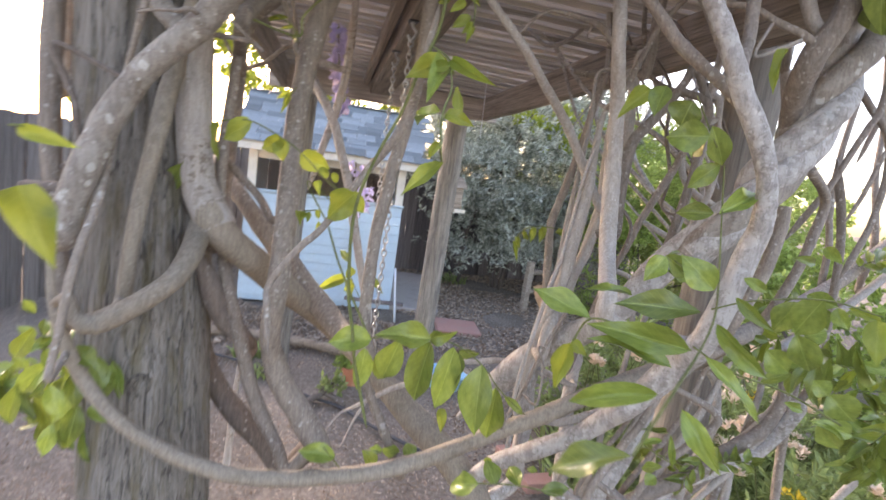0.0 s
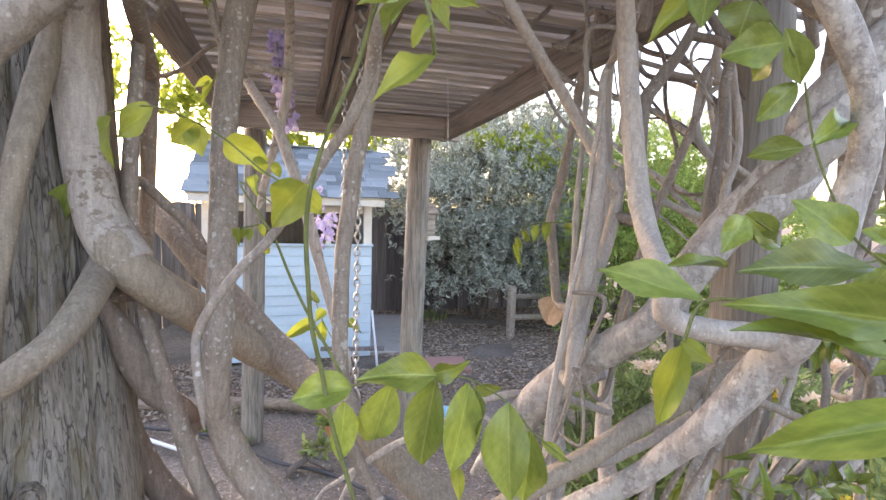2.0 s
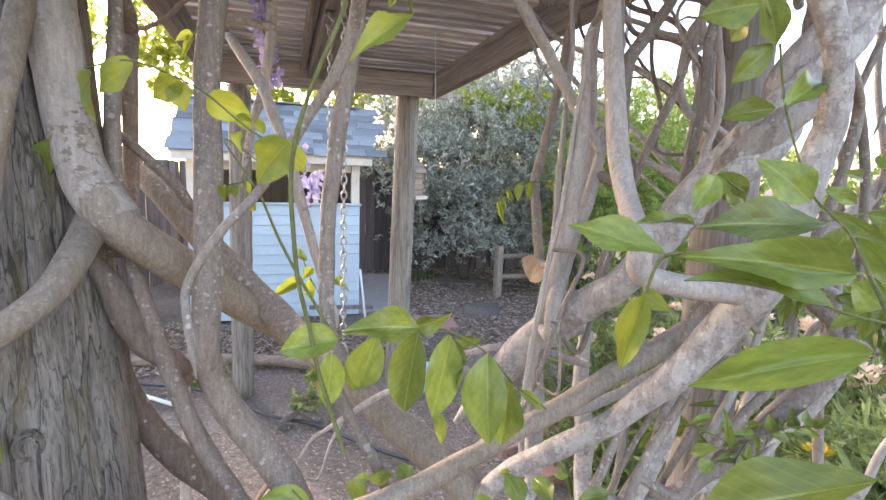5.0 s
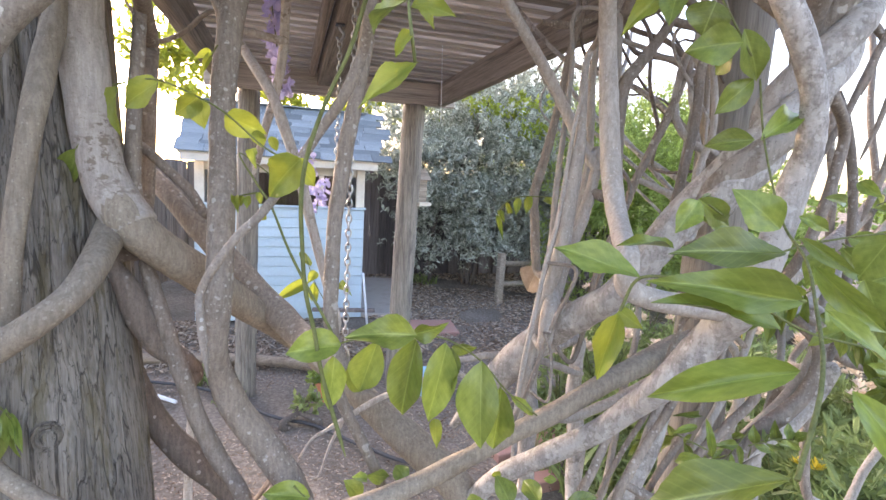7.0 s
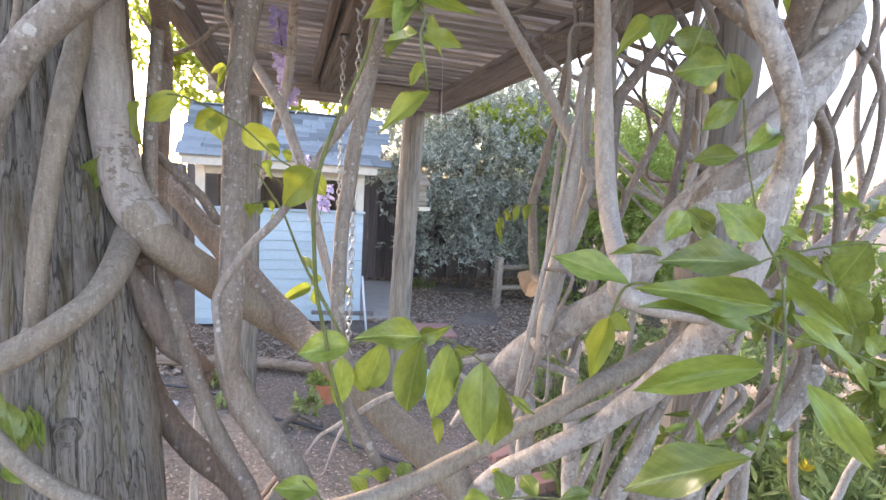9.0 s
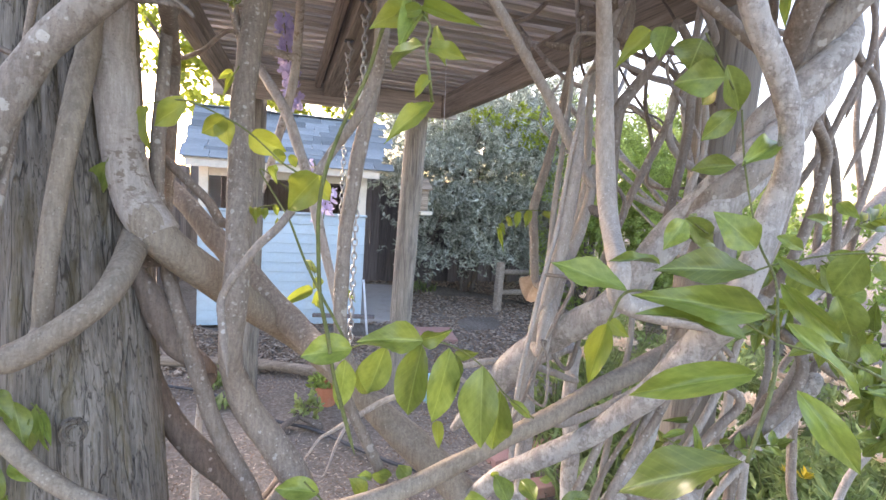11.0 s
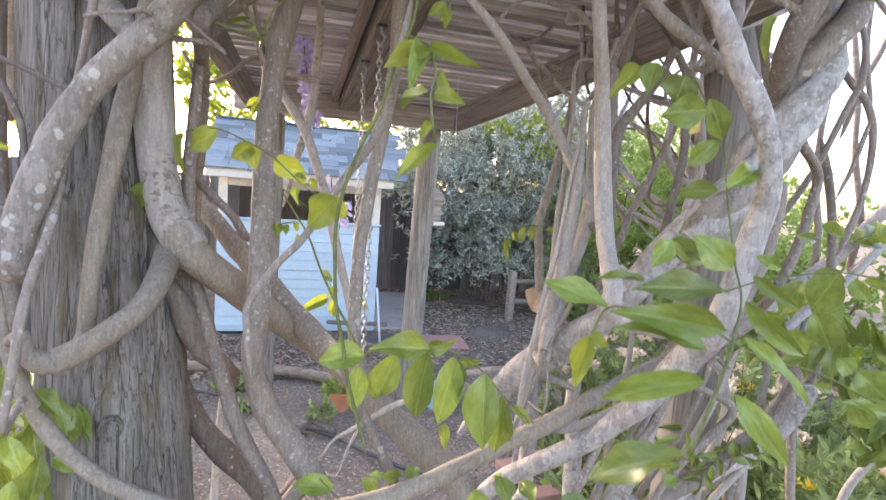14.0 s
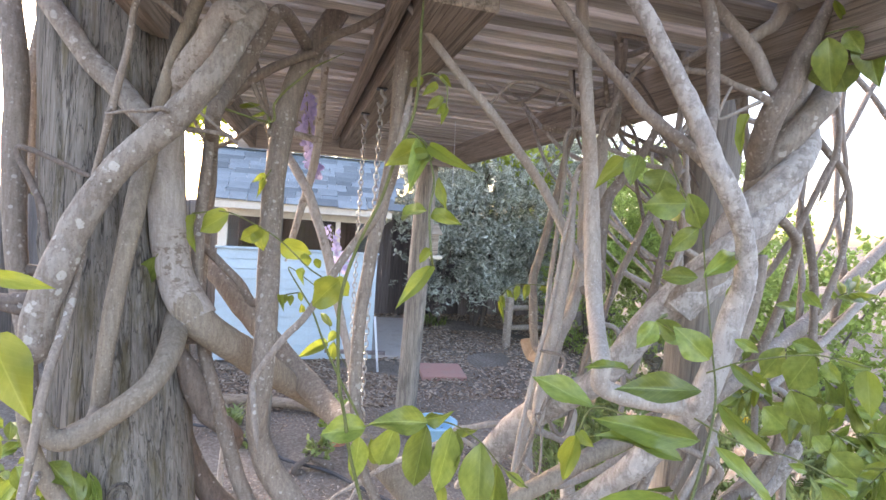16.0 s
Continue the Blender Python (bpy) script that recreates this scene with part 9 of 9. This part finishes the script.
def tub():
    verts, faces, n = [], [], 28
    for z, r in ((0, 0.13), (0.10, 0.155), (0.105, 0.168), (0.115, 0.168), (0.115, 0.152), (0.02, 0.128)):
        verts += [(r * math.cos(2 * math.pi * k / n), r * math.sin(2 * math.pi * k / n), z) for k in range(n)]
    for j in range(5):
        for k in range(n):
            faces.append((j * n + k, j * n + (k + 1) % n, (j + 1) * n + (k + 1) % n, (j + 1) * n + k))
    faces.append(tuple(reversed(range(n))))
    faces.append(tuple(range(5 * n, 6 * n)))
    return mesh_from("plastic_tub", verts, faces, BLUE_PLASTIC)


tagged(part("plastic_tub", tub(), m=pose(1.10, 3.32, -0.008)), "shallow light blue plastic tub on the earth", "tub")
for k, (x, y, a) in enumerate(((1.32, 2.35, 10), (1.55, 2.42, 14), (1.36, 2.05, 6), (1.78, 2.5, 8))):
    tagged(part("garden_brick", box_mesh("garden_brick", (0.21, 0.10, 0.06), PAVER, 0.004, 0.002), m=pose(x, y, 0.012, 0, 0, a)), "pinkish red brick laid flat in the earth", "brick", "edging bricks")


def tuft(name, label, x, y, spread, count, height, seed, material=LEAF_GRASS):
    """Grassy or leafy tuft of arching blades."""
    rng = np.random.default_rng(seed)
    verts, faces = [], []
    for _ in range(count):
        r, a = spread * math.sqrt(rng.uniform()), rng.uniform(0, 6.3)
        px, py = r * math.cos(a), r * math.sin(a)
        d = Vector((rng.normal(), rng.normal(), 0)).normalized()
        h, w = height * rng.uniform(0.5, 1.2), rng.uniform(0.006, 0.014)
        s = Vector((-d.y, d.x, 0)) * w
        b = len(verts)
        for u in (0, 0.4, 0.75, 1.0):
            c = Vector((px, py, -0.01)) + d * (0.55 * h * u * u) + Vector((0, 0, h * (u - 0.35 * u * u)))
            k = (0.6, 1.0, 0.7, 0.05)[int(u * 4 + 0.01) if u < 1 else 3] if u in (0, 1.0) else (1.0 if u < 0.5 else 0.7)
            verts += [c - s * k, c + s * k]
        for j in range(3):
            faces.append((b + 2 * j, b + 2 * j + 1, b + 2 * j + 3, b + 2 * j + 2))
    return tagged(part(name, mesh_from(name, verts, faces, material), m=pose(x, y, 0)), label, "plant", kind="stuff")


def lily_clump(x, y, stems, height, seed):
    """Peruvian lilies: leafy upright stems with heads of cream and yellow flowers."""
    rng = random.Random(seed)
    c = thing("lily_clump", "clump of leafy lilies with cream and yellow flower heads", "flowers", pose(x, y, 0), "flower bed")
    for k in range(stems):
        a, r = rng.uniform(0, 6.3), 0.26 * math.sqrt(rng.random())
        bx, by, h = r * math.cos(a), r * math.sin(a), height * rng.uniform(0.7, 1.1)
        tx, ty = bx * 1.7 + rng.uniform(-.05, .05), by * 1.7 + rng.uniform(-.05, .05)
        s = part("flower_stem", tube_mesh("flower_stem", [(bx, by, -0.02, 0.004), ((bx + tx) / 2, (by + ty) / 2, h * 0.6, 0.0035), (tx, ty, h, 0.0025)], STEM_GREEN, 5, 4, 0.0), c)
        verts, faces = [], []
        for f in range(rng.randrange(6, 11)):
            fa = rng.uniform(0, 6.3)
            o = Vector((tx + 0.03 * math.cos(fa), ty + 0.03 * math.sin(fa), h + rng.uniform(-0.01, 0.03)))
            for p in range(6):
                d = Vector((math.cos(fa) * 0.5 + math.cos(p * 1.047 + f) * 0.7, math.sin(fa) * 0.5 + math.sin(p * 1.047 + f) * 0.7, 0.55)).normalized()
                sd = d.cross(Vector((0.3, 0.2, 1))).normalized() * 0.010
                b = len(verts)
                verts += [o, o + d * 0.022 + sd, o + d * 0.042, o + d * 0.022 - sd]
                faces.append((b, b + 1, b + 2, b + 3))
        tagged(part("flower_head", mesh_from("flower_head", verts, faces, PETAL_CREAM if rng.random() < 0.95 else PETAL_YELLOW), s), kind="stuff")
    part("foliage", foliage("lily_foliage", [(0, 0, height * 0.42, 0.34, 0.34, height * 0.45)], 1500, 0.070, "long", LEAF_GRASS, seed), c)
    return c


rl = random.Random(8)
for k, (x, y) in enumerate(((2.1, 2.3), (2.6, 2.0), (2.25, 1.6), (2.8, 2.7), (3.1, 2.2), (2.9, 1.5), (2.4, 3.0), (3.4, 2.9), (2.0, 1.9), (3.3, 1.7), (1.95, 2.75), (2.2, 1.15))):
    lily_clump(x, y, 7, rl.uniform(0.5, 0.8), 20 + k)
tuft("grass_tufts", "green grass growing below the wisteria", 2.4, 2.0, 1.0, 2600, 0.34, 5)
tuft("weed_tuft", "small green weeds beside the pergola post", -0.40, 3.72, 0.12, 90, 0.15, 6)
tuft("weed_tuft", "small green weeds near the edging log", -0.25, 3.35, 0.10, 60, 0.08, 7)
tuft("weed_tuft", "sparse weeds at the foot of the board fence", 2.0, 7.3, 0.3, 160, 0.16, 9)
shrub("low_plant", "low dark leafy plant sprouting from the earth", "plant", (0.25, 2.99, 0), [(0.25, 2.99, 0.09, 0.06, 0.06, 0.08)], 160, 0.042, "oval", LEAF_GRASS, 31, 2)
shrub("lime_vine", "sunlit lime-green vine foliage hanging by the pergola", "shrub", (2.2, 7.2, 0), [(2.55, 6.2, 2.50, 0.35, 0.15, 0.14), (3.2, 6.2, 2.42, 0.4, 0.15, 0.18), (2.95, 6.15, 2.25, 0.25, 0.12, 0.12)], 1100, 0.062, "oval", LEAF_LIME, 32, 1, BARK_DARK, 0.3, 40, 0.07)
